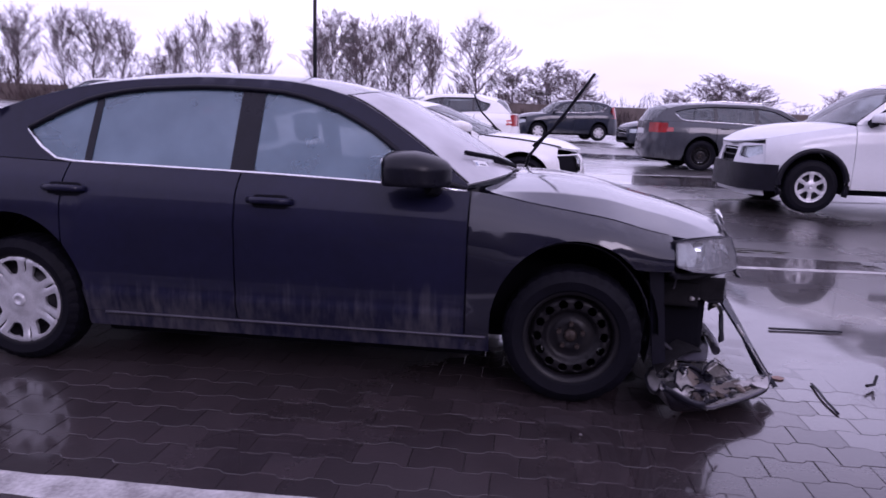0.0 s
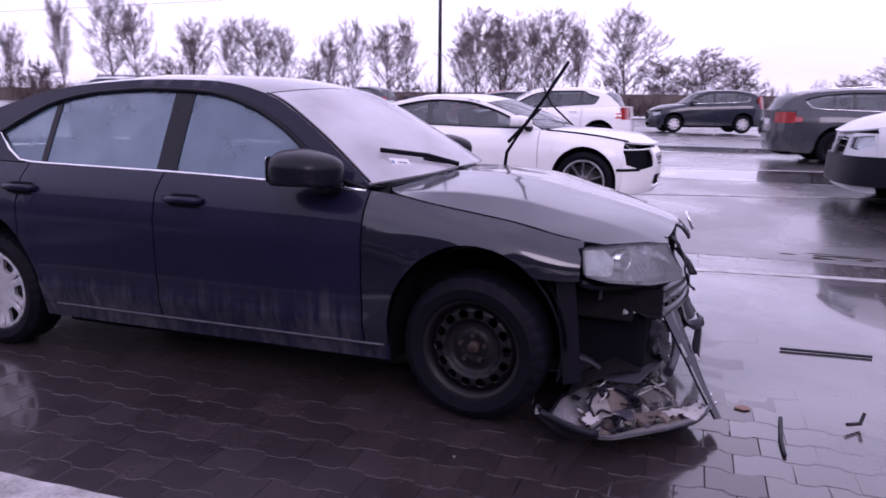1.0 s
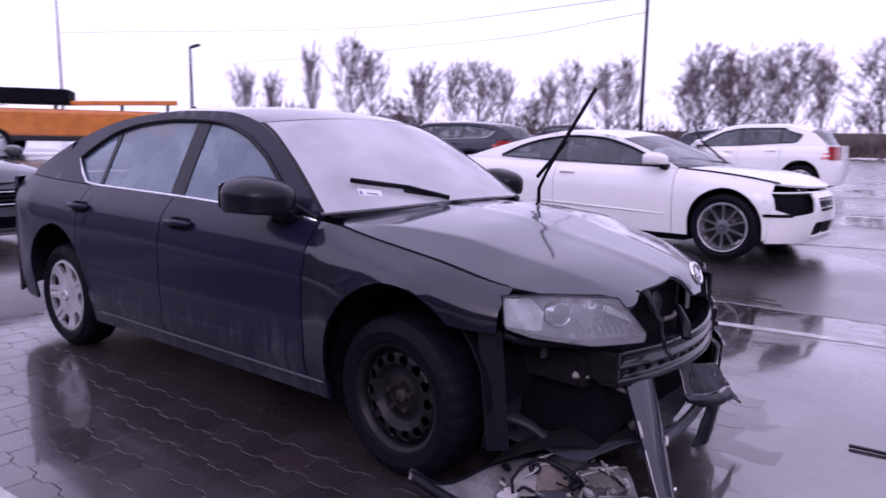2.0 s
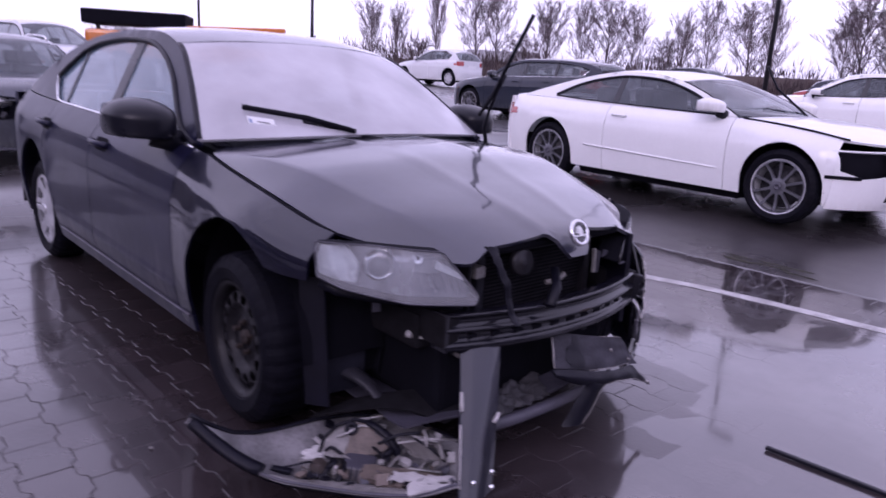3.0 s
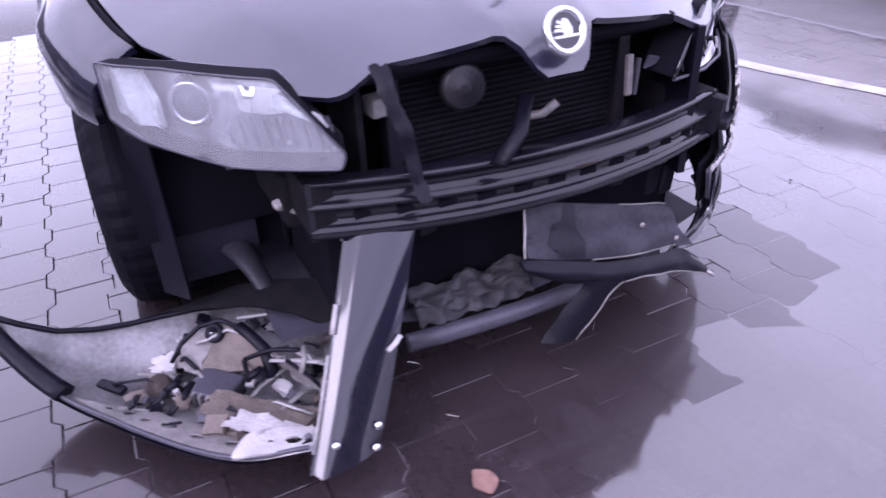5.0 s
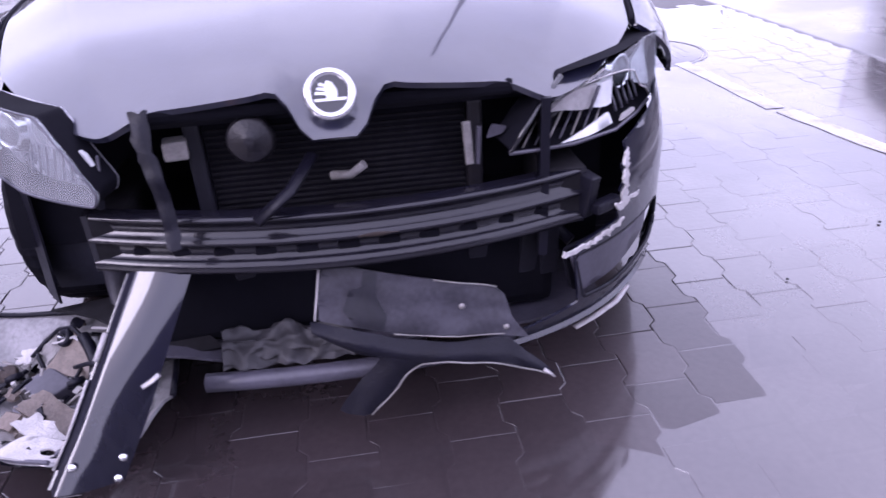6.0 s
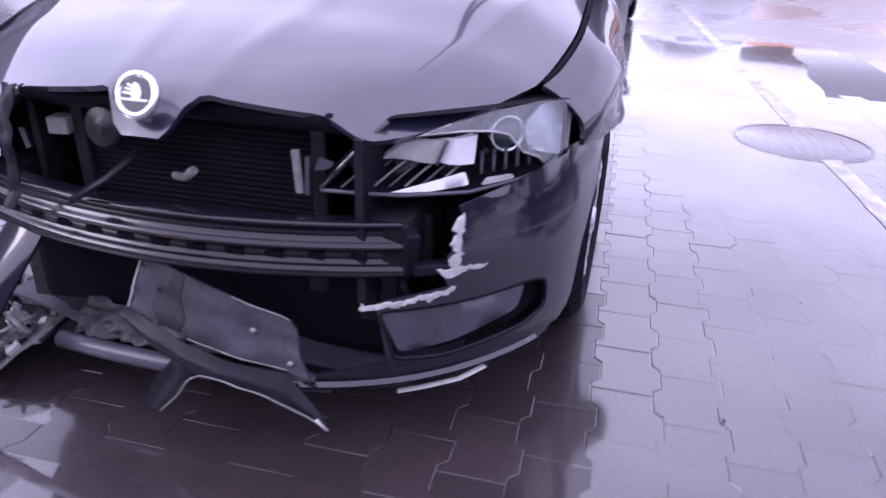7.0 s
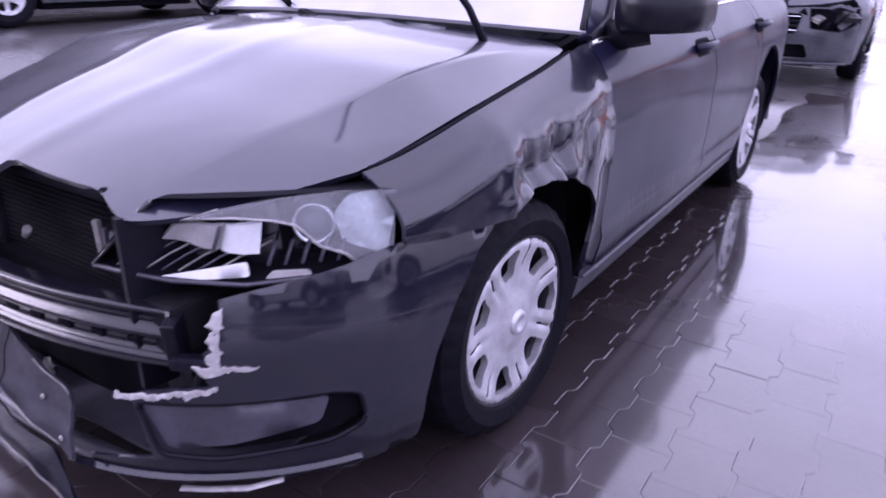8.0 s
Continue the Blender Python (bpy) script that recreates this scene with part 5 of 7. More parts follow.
def engine_bay(car, s):
    # slam panel, radiator pack, crash beam, horn and loose ends behind the missing bumper
    part("lock_carrier", box((0.06, 0.86, 0.06), (0.66, 0, 0.735), bevel=0.01), TRIM, car)
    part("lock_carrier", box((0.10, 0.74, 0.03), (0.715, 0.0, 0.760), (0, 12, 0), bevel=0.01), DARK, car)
    # solid near-black blocks stand in for the shaded depth of the bay
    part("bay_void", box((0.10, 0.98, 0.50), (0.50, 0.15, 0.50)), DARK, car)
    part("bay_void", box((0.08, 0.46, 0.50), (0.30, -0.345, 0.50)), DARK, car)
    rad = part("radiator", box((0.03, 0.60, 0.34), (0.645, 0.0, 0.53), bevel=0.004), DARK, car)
    for k in range(24):
        part("radiator_fin", box((0.012, 0.56, 0.005), (0.660, 0.0, 0.375 + 0.0135 * k)), RADM, rad)
    for y in (-0.30, 0.30):
        part("radiator_tank", box((0.05, 0.035, 0.36), (0.66, y, 0.53), bevel=0.008), LINER if y < 0 else STEEL, rad)
    part("radiator_bracket", box((0.05, 0.05, 0.04), (0.69, -0.335, 0.665), (0, 0, 8), 0.006), PALEPL, rad)
    part("air_guide", box((0.12, 0.015, 0.20), (0.66, -0.40, 0.62), (0, 0, 12)), RADM, car)
    part("air_guide", box((0.18, 0.02, 0.36), (0.70, 0.45, 0.55), (0, 0, -12)), TRIM, car)
    # crash beam: a bowed double channel with slots
    bx = lambda y: 0.865 - 0.36 * y * y
    ys = [k / 20 * 1.06 - 0.53 for k in range(21)]
    prof = [(-0.05, 0.058), (-0.012, 0.062), (0.000, 0.060), (0.003, 0.055), (-0.001, 0.050), (-0.012, 0.046), (-0.014, 0.024), (-0.002, 0.016), (0.008, 0.010), (0.006, 0.003), (-0.010, -0.003), (-0.014, -0.008), (-0.014, -0.030), (-0.004, -0.036), (0.010, -0.043), (0.008, -0.047), (0.011, -0.051), (0.006, -0.060), (-0.05, -0.066)]
    zb = lambda y: 0.503 - 0.008 * y
    beam = part("crash_beam", grid(ys, list(range(len(prof))), lambda y, k: (bx(y) + prof[k][0], y, zb(y) + prof[k][1]), 0, (1, 0, 0)), BEAM, car, "scuffed black steel bumper beam")
    for k in range(11):
        y = -0.42 + 0.084 * k
        part("beam_slot", box((0.010, 0.045, 0.016), (bx(y) - 0.016, y, zb(y) - 0.019), bevel=0.004), DARK, beam)
    for y in (-0.525, 0.525):
        part("beam_mount", box((0.30, 0.09, 0.11), (0.62, y * 0.93, 0.51), bevel=0.01), RADM, beam)
        part("beam_end", box((0.07, 0.012, 0.126), (bx(y) - 0.03, y, zb(y))), BEAM, beam)
    part("rust_streak", grid([k / 6 for k in range(7)], [0, 0.5, 1], lambda u, v: (bx(0.02 + 0.085 * u) + 0.0095 - 0.004 * abs(v - 0.5), 0.02 + 0.085 * u, zb(0) + 0.008 + 0.010 * (v - 0.5) * math.sin(math.pi * min(0.95, u + 0.08))), 0.001, (1, 0, 0)), IRON, beam, "rusty scrape")
    horn = part("horn", lathe([(0.001, 0.012), (0.016, 0.014), (0.02, 0.006), (0.040, 0.010), (0.048, 0.0), (0.048, -0.014), (0.03, -0.025), (0.001, -0.03)], 26, axis='z'), STEEL, car)
    horn.matrix_local = pose(0.755, -0.172, 0.690, 0, 82, -6)
    part("horn_bracket", tube([(0.745, -0.172, 0.69), (0.76, -0.12, 0.74), (0.72, -0.10, 0.76)], 0.008, 6), STEEL, horn)
    bent = path3([(0.79, -0.365, 0.775), (0.825, -0.36, 0.72), (0.85, -0.345, 0.66), (0.865, -0.335, 0.58), (0.895, -0.33, 0.535)])
    part("torn_strap", grid([k / 20 for k in range(21)], [-1, -0.4, 0.3, 1], lambda t, v: bent(t) + Vector((0.010 * noise.noise((t * 9, v, 4)) - 0.006 * v * v, (0.018 - 0.005 * t + 0.006 * noise.noise((t * 12, v * 2, 6))) * v, 0.006 * noise.noise((t * 10, v * 2, 2)))), 0.006, (1, 0, 0.2)), TRIM, car, "torn black plastic strap")
    part("torn_strap", tube([(0.80, -0.05, 0.665), (0.855, -0.10, 0.615), (0.885, -0.17, 0.57)], 0.016, 7, flat=0.4, taper=0.020), TRIM, car)
    part("broken_clip", tube([(0.74, -0.02, 0.592), (0.76, 0.02, 0.598), (0.77, 0.05, 0.622)], 0.010, 6), PALEPL, car)
    part("broken_clip", box((0.012, 0.018, 0.095), (0.735, 0.275, 0.632), (4, 0, 6), 0.003), PALEPL, car)
    part("broken_clip", box((0.012, 0.010, 0.085), (0.735, 0.298, 0.625), (-3, 0, 0), 0.003), GREYPL, car)
    part("broken_clip", prism(rounded([(0, 0), (0.035, 0.008), (0.045, 0.022), (0.012, 0.030)], 0.004), 0.006, lambda u, v, w: (0.735 + w, 0.315 + u, 0.640 + v)), GREYPL, car)
    tray = lambda t, u: (0.74 + 0.07 * t + 0.025 * noise.noise((u * 9, t * 6, 1)), -0.32 + 0.30 * u, 0.175 + 0.09 * (1 - t) * (0.7 + 0.3 * noise.noise((u * 5, t * 4, 6))) + 0.010 * abs(noise.noise((u * 11, t * 5, 3))) + 0.003 * noise.noise((u * 40, t * 30, 2)))
    part("crumpled_tray", grid([k / 14 for k in range(15)], [k / 30 for k in range(31)], tray, 0.006, (1, 0, 0.5)), DIRTY, car, "dirty crumpled plastic under the radiator")
    part("pale_tear", tube([(0.845, 0.375, 0.195), (0.838, 0.42, 0.200), (0.822, 0.47, 0.212), (0.805, 0.51, 0.222)], 0.0035, 6), SNAP, car)
    for k, (y, z, ln) in enumerate(((0.30, 0.40, 0.13), (0.42, 0.36, 0.16), (0.47, 0.34, 0.14), (-0.25, 0.40, 0.10))):
        part("duct_piece", box((0.03, 0.045, ln), (0.70, y, z), (3 * k - 4, 6, 8), 0.006), LINER, car)
    # dark lower pack and dirty tray under the nose
    part("lower_cooler", box((0.05, 0.52, 0.20), (0.66, 0.02, 0.30), bevel=0.01), TRIM, car)
    part("splash_tray", grid([k / 10 for k in range(11)], [k / 12 for k in range(-12, 13)], lambda t, u: (0.30 + 0.50 * t - 0.10 * u * u, 0.62 * u, 0.185 + 0.015 * math.sin(6 * u) * t + 0.02 * noise.noise((t * 3, u * 3, 0))), 0.008), GREYPL, car, "dirty torn splash tray")
    part("lower_bar", tube([(0.835 - 0.1 * (k / 8 - 0.5) ** 2, -0.36 + 0.72 * k / 8, 0.148 + 0.012 * k / 8) for k in range(9)], 0.022, 10, flat=1.2), GREYPL, car)
    for a, b, r in [((0.62, -0.50, 0.50), (0.74, -0.46, 0.42), 0.010), ((0.74, -0.46, 0.42), (0.80, -0.43, 0.36), 0.008), ((0.60, -0.56, 0.46), (0.72, -0.50, 0.44), 0.007),
                    ((0.60, 0.40, 0.42), (0.72, 0.52, 0.36), 0.014)]:
        mid = tuple((p + q) / 2 + 0.012 for p, q in zip(a, b))
        part("loose_wire", tube([a, mid, b], r, 6), TRIM if r > 0.009 else PALEPL, car)
    # bent air duct that runs forward from the foot of the arch liner
    duct = path3([(0.335, -0.640, 0.275), (0.40, -0.625, 0.268), (0.47, -0.610, 0.245), (0.545, -0.595, 0.190)])
    part("bent_duct", tube([duct(k / 12) for k in range(13)], 0.040, 8, flat=0.55, taper=0.020), PLATEPL, car, "bent grey plastic duct")
    # what shows in the gap beside the wheel house: a labelled plate, a pump motor, a hooked wire, a clip
    plate = part("label_plate", box((0.006, 0.040, 0.082), (0.362, -0.530, 0.440), (0, -6, -20), 0.003), GREYPL, car)
    for k in range(3):
        part("label_print", box((0.002, 0.028, 0.016), tuple(pose(0.362, -0.530, 0.440, 0, -6, -20) @ Vector((0.004, 0, -0.026 + 0.026 * k))), (0, -6, -20)), PALEPL, plate)
    pump = part("pump_motor", lathe([(0.001, 0.010), (0.022, 0.010), (0.024, 0.022), (0.037, 0.024), (0.041, 0.012), (0.041, -0.03), (0.030, -0.06)], 24, axis='z'), STEEL, car)
    pump.matrix_local = Matrix.Translation((0.395, -0.425, 0.300)) @ Vector((0.45, -0.85, 0.25)).to_track_quat('Z', 'Y').to_matrix().to_4x4()
    part("pump_ring", tube([(0.036 * math.cos(0.3 * k), 0.036 * math.sin(0.3 * k), 0.024) for k in range(15)], 0.004, 6), GREYPL, pump)
    part("hooked_wire", tube([(0.535, -0.470, 0.345), (0.549, -0.440, 0.337), (0.60, -0.415, 0.322), (0.620, -0.412, 0.295), (0.642, -0.405, 0.255)], 0.0055, 6), PALEPL, car)
    part("hooked_wire", tube([(0.549, -0.440, 0.337), (0.585, -0.440, 0.345), (0.632, -0.435, 0.345)], 0.0045, 6), PALEPL, car)
    part("clip", box((0.022, 0.016, 0.014), (0.614, -0.556, 0.468), (10, 25, 20), 0.003), SNAP, car)
    part("hanging_tab", box((0.008, 0.030, 0.060), (0.50, -0.62, 0.555), (4, 8, -20), 0.003), GREYPL, car)
    # wheel house lining in front of the bare wheel
    ks = [k / 12 for k in range(13)]
    part("arch_liner", grid(ks, [0, 0.3, 0.6, 1], lambda k, t: (0.0 + 0.372 * math.cos(2.3 * (k - 0.14)) - 0.01 * t, -0.575 - 0.225 * t, 0.33 + 0.40 * math.sin(2.3 * (k - 0.14))), 0.006, (1, 0, 0)), INNER, car, "smooth blue-black wheel arch liner")
    part("arch_liner", grid([0, 0.25, 0.5, 0.75, 1], [0, 0.25, 0.5, 0.75, 1], lambda t, v: (0.375 + 0.075 * t - 0.05 * v, -0.82 + 0.05 * t, 0.21 + 0.43 * v), 0.006, (1, -0.6, 0)), TRIM, car)
    part("arch_liner", grid([0, 0.25, 0.5, 0.75, 1], [0, 0.5, 1], lambda t, v: (0.40 + 0.34 * t, -0.66 + 0.34 * t - 0.16 * v, 0.19 + 0.05 * math.sin(3 * t) - 0.02 * v + 0.012 * noise.noise((t * 6, v * 5, 3))), 0.008, (0, 0, 1)), RADM, car)
    # folded side member stubs behind
    part("chassis_leg", box((0.40, 0.10, 0.12), (0.45, -0.50, 0.48), bevel=0.012), RADM, car)
    part("chassis_leg", box((0.40, 0.10, 0.12), (0.45, 0.50, 0.48), bevel=0.012), STEEL, car)
    part("fender_flange", tube([(0.43, -0.80, 0.64), (0.47, -0.76, 0.615), (0.55, -0.68, 0.60), (0.66, -0.58, 0.595), (0.78, -0.48, 0.60)], 0.010, 6, flat=1.8), TRIM, car)


engine_bay(car, S)


def left_bumper(car, s):
    """What is left of the bumper skin, from the left wheel arch round to the torn edge beside the grille."""
    def at(u, v, d=0.0):
        # u: metres along the skin from the arch edge, v: height
        xs = 0.375
        if u < 0.22:
            x = xs + u
            y = s.w(x)
        else:
            k = (u - 0.22) / 0.55
            y = s.w(xs + 0.22) + (0.30 - s.w(xs + 0.22)) * k
            x = s.front(y)
        tuck = -0.05 * max(0, (0.30 - v) / 0.15) ** 2 - 0.035 * max(0, (v - 0.50) / 0.16) ** 1.5
        n = Vector((x - 0.1, y * 0.75, 0)).normalized()
        p = Vector((x, y, v)) + n * (tuck - d)
        return p
    torn = [(0.010, 0.20), (0.0, 0.30), (-0.03, 0.40), (-0.085, 0.505), (-0.16, 0.585), (-0.235, 0.622), (-0.11, 0.650), (0.05, 0.660), (0.20, 0.635), (0.33, 0.61), (0.375, 0.60), (0.37, 0.565), (0.395, 0.555), (0.38, 0.52), (0.405, 0.50), (0.385, 0.47), (0.41, 0.455), (0.40, 0.43), (0.46, 0.425), (0.54, 0.415), (0.56, 0.400), (0.55, 0.385), (0.53, 0.262), (0.62, 0.25), (0.70, 0.24), (0.70, 0.20), (0.55, 0.175), (0.35, 0.165), (0.15, 0.172)]
    fogbay = rounded([(0.15, 0.30), (0.16, 0.372), (0.22, 0.388), (0.55, 0.392), (0.515, 0.270), (0.40, 0.258), (0.22, 0.272)], 0.02)
    skin = part("front_bumper", sheet(torn, lambda u, v: at(u, v), 0.035, 0.006, [fogbay], (1, 0.6, 0)), PAINTCLEAN, car, "torn black bumper skin with pale broken edges")
    part("fog_blank", sheet(rounded([(0.235, 0.315), (0.22, 0.372), (0.545, 0.378), (0.50, 0.278), (0.38, 0.285)], 0.012), lambda u, v: at(u, v, 0.014), 0.04, 0.01, (), (1, 0.6, 0)), GREYPL, skin)
    part("fog_recess", sheet(fogbay, lambda u, v: at(u, v, 0.035), 0.05, 0.01, (), (1, 0.6, 0)), DARK, skin)
    part("fog_rim", tube([at(u, v, 0.004) for u, v in dense(fogbay, 0.05)] + [at(*fogbay[0], 0.004)], 0.006, 6), TRIM, skin)
    for torn_bit in ([(0.367, 0.585), (0.380, 0.58), (0.392, 0.555), (0.383, 0.545), (0.397, 0.525), (0.389, 0.505), (0.402, 0.49), (0.393, 0.47), (0.415, 0.462), (0.405, 0.45), (0.375, 0.455), (0.380, 0.48), (0.372, 0.5), (0.379, 0.53), (0.369, 0.55)],
                     [(0.315, 0.466), (0.355, 0.470), (0.395, 0.468), (0.425, 0.476), (0.417, 0.462), (0.385, 0.457), (0.355, 0.462), (0.325, 0.458)],
                     [(0.385, 0.428), (0.42, 0.420), (0.46, 0.419), (0.50, 0.413), (0.54, 0.411), (0.575, 0.405), (0.585, 0.412), (0.590, 0.398), (0.56, 0.398), (0.53, 0.403), (0.505, 0.396), (0.50, 0.404), (0.46, 0.410), (0.44, 0.404), (0.42, 0.412), (0.39, 0.418)]):
        frayed = [(u + 0.0055 * noise.noise((u * 130, v * 130, 1)), v + 0.0055 * noise.noise((u * 130, v * 130, 8))) for u, v in dense(torn_bit, 0.006)]
        part("torn_edge", sheet(frayed, lambda u, v: at(u, v, -0.004 - 0.008 * noise.noise((u * 90, v * 90, 2))), 0.010, 0.005, (), (1, 0.6, 0)), SNAP, skin)
    part("torn_edge", tube([at(0.30, 0.186, -0.012), at(0.36, 0.175, -0.02), at(0.44, 0.168, -0.014), at(0.50, 0.160, -0.01)], 0.009, 6, flat=0.5), SNAP, skin)
    part("bumper_bracket", box((0.05, 0.03, 0.10), at(0.47, 0.50, 0.05), (0, 10, 30), 0.006), TRIM, skin)
    part("bumper_bracket", box((0.03, 0.08, 0.025), at(0.43, 0.47, 0.02), (0, 0, 30), 0.006), TRIM, skin)
    part("lip", grid([k / 14 for k in range(15)], [0, 0.5, 1], lambda k, t: at(0.16 + 0.62 * k, 0.205 - 0.04 * t, -0.012 + 0.02 * t), 0.012, (1, 0.6, 0)), PAINTCLEAN, skin)


left_bumper(car, S)


INSIDE = material("wet_grey_inside", (0.25, 0.24, 0.25), 0.3, 0, 0.6, 9, 0.15, 60, 0.6)


def scrap(c, size, turn, rng, jag=0.3):
    """A torn lump of plastic or metal."""
    bm = bmesh.new()
    bmesh.ops.create_cube(bm, size=1)
    bmesh.ops.subdivide_edges(bm, edges=list(bm.edges), cuts=1)
    for v in bm.verts:
        v.co += Vector((rng.uniform(-1, 1), rng.uniform(-1, 1), rng.uniform(-1, 1))) * jag * 0.5
    bm.transform(pose(*c, *turn) @ Matrix.Diagonal((*size, 1)))
    return bm


def fallen_bumper():
    """The right half of the bumper, hanging to the ground with its broken insides showing."""
    fb = thing("fallen_bumper_corner", "broken corner of a black bumper lying on pavers, inside up", "bumper")
    outer = path3([(0.344, -1.212, 0.250), (0.44, -1.160, 0.190), (0.546, -1.095, 0.135), (0.655, -1.010, 0.103), (0.768, -0.930, 0.104), (0.924, -0.785, 0.112), (0.992, -0.650, 0.128)])
    inner = path3([(0.345, -1.20, 0.265), (0.355, -1.07, 0.17), (0.35, -0.915, 0.125), (0.36, -0.765, 0.12), (0.46, -0.57, 0.115), (0.62, -0.47, 0.105), (0.79, -0.45, 0.10)])
    def bowl(t, v):
        p = outer(t).lerp(inner(t), v)
        p.z -= 0.085 * math.sin(math.pi * min(1, v * 1.10)) ** 1.3 * min(1, 0.15 + 1.6 * t) + 0.012 * noise.noise((p.x * 7, p.y * 7, 2))
        p.z = max(p.z, 0.006)
        return p
    part("shell", grid([k / 30 for k in range(31)], [0, 0.05, 0.1, 0.2, 0.35, 0.5, 0.65, 0.8, 0.92, 1], bowl, 0.008), INSIDE, fb, "grey unpainted inside of the bumper")
    part("skirt", grid([k / 30 for k in range(31)], [0, 0.05, 0.1, 0.2, 0.35, 0.5], lambda t, v: Vector(bowl(t, v)) + Vector((0.005, -0.008, -0.010 if bowl(t, v).z > 0.02 else -0.003)), 0), PAINTCLEAN, fb, "black painted outside of the bumper")
    part("edge", tube([bowl(k / 30, 0) + Vector((0, -0.002, 0.002)) for k in range(8, 31)], 0.005, 7, flat=1.2), GREYPL, fb)
    part("edge", tube([outer(k / 8 * 0.36) + Vector((0.005, 0.012, 0.0)) for k in range(9)], 0.020, 8, taper=0.026, flat=0.7), TRIM, fb)
    part("edge", tube([inner(k / 12) + Vector((0, 0, 0.004)) for k in range(13)], 0.008, 6), TRIM, fb)
    # the painted strip that still hangs upright beside it
    def slab(t, v):
        a = Vector((0.79, -0.462, 0.455)).lerp(Vector((1.035, -0.665, 0.075)), t)
        b = Vector((0.82, -0.325, 0.455)).lerp(Vector((1.005, -0.515, 0.065)), t)
        p = a.lerp(b, v)
        p.x += 0.012 * math.sin(math.pi * v) - (0.020 if v < 0.12 else 0)
        return p
    st = part("bumper_strip", grid([k / 12 for k in range(13)], [0, 0.06, 0.12, 0.2, 0.4, 0.6, 0.8, 0.95, 1], slab, 0.010, (1, 0, 0.2)), PAINTCLEAN, fb, "black painted bumper strip hanging down")
    for t, v in ((0.86, 0.22), (0.86, 0.86), (0.97, 0.9)):
        part("screw", lathe([(0.001, 0.006), (0.007, 0.005), (0.009, 0.0)], 10, axis='z'), CHROME, st).matrix_local = Matrix.Translation(slab(t, v) + Vector((0.006, 0, 0))) @ pose(0, 0, 0, 0, 80, 0)
    part("white_scrape", tube([slab(0.52, 0.80) + Vector((0.008, 0, 0)), slab(0.50, 0.92) + Vector((0.009, 0, 0.002)), slab(0.49, 1.0) + Vector((0.006, 0, 0.006))], 0.007, 6, flat=0.6), SNAP, st)
    part("white_scrape", tube([slab(q, 0.03) + Vector((0.004, -0.004, 0)) for q in (0.30, 0.36, 0.42)], 0.006, 6), SNAP, st)
    part("white_scrape", tube([slab(q, 0.02) + Vector((0.004, -0.006, 0)) for q in (0.5, 0.6, 0.75, 0.9)], 0.003, 6), SNAP, st)
    # bright tab at the front edge, with an oval bolt hole
    ta, tb, tc, td = (Vector(q) for q in ((0.930, -0.800, 0.118), (1.002, -0.652, 0.132), (0.935, -0.612, 0.128), (0.868, -0.752, 0.116)))
    part("tab", sheet(rounded([(0, 0), (0.16, 0.01), (0.155, 0.078), (0.005, 0.07)], 0.022), lambda u, v: ta.lerp(tb, u / 0.16).lerp(td.lerp(tc, u / 0.16), v / 0.075) + Vector((0, 0, 0.006 * math.sin(30 * u))), 0.02, 0.006, [circle(0.115, 0.040, 0.010, 14, 1.7)]), SNAP, fb, "pale plastic tab with a bolt hole")
    # perforated fixing flange inside the lip
    holes = [circle(0.50 + 0.062 * k, 0.030 + 0.006 * (k % 2), 0.008 + 0.003 * (k % 2), 12, 1.5) for k in range(6)]
    part("flange", sheet(rounded([(0.40, 0.016), (0.55, 0.004), (0.88, 0.004), (0.88, 0.058), (0.80, 0.075), (0.70, 0.060), (0.60, 0.070), (0.50, 0.050)], 0.008), lambda u, v: Vector(bowl(u, v / 0.42)) + Vector((0, 0, 0.006 + 0.05 * v)), 0.02, 0.004, holes), PALEPL, fb, "pale plastic fixing flange with holes")
    rng = random.Random(11)
    # the mangled foam, brackets and lamp pieces on it
    def shard(mat, c, size, turn, name="broken_piece", bevel=0.006):
        return part(name, scrap(c, size, turn, rng, 0.28) if name == "broken_piece" else box(size, c, turn, bevel), mat, fb)
    def plate(a, b, c, d, mat, thick=0.005, jag=0.006, seed=1.0, name="cracked_plate", label=""):
        # a torn, slightly buckled piece of moulding between four corners
        a, b, c, d = (Vector(q) for q in (a, b, c, d))
        def at(u, v):
            p = a.lerp(b, u).lerp(d.lerp(c, u), v)
            e = 1.0 if min(u, 1 - u, v, 1 - v) < 0.01 else 0.35
            return p + Vector((noise.noise((u * 7, v * 7, seed)), noise.noise((u * 7, v * 7, seed + 5)), noise.noise((u * 6, v * 6, seed + 9)))) * jag * e * 1.6
        return part(name, grid([k / 8 for k in range(9)], [k / 6 for k in range(7)], at, thick), mat, fb, label)
    # lamp housing: two leaning faces with pale snapped rims and a dark bulb socket
    plate((0.545, -0.725, 0.178), (0.585, -0.690, 0.172), (0.675, -0.640, 0.080), (0.610, -0.800, 0.088), BEIGE, 0.006, 0.005, 3, "lamp_housing", "cracked beige plastic housing")
    plate((0.545, -0.728, 0.176), (0.608, -0.802, 0.088), (0.535, -0.850, 0.080), (0.495, -0.800, 0.135), PALEPL, 0.006, 0.008, 8, "lamp_housing", "cracked pale plastic housing")
    plate((0.590, -0.688, 0.170), (0.640, -0.640, 0.130), (0.720, -0.640, 0.085), (0.675, -0.645, 0.078), GREYPL, 0.006, 0.008, 12)
    socket = part("bulb_socket", lathe([(0.001, -0.004), (0.010, -0.002), (0.012, 0.008), (0.021, 0.009), (0.023, 0.0), (0.020, -0.012)], 18, axis='z'), TRIM, fb)
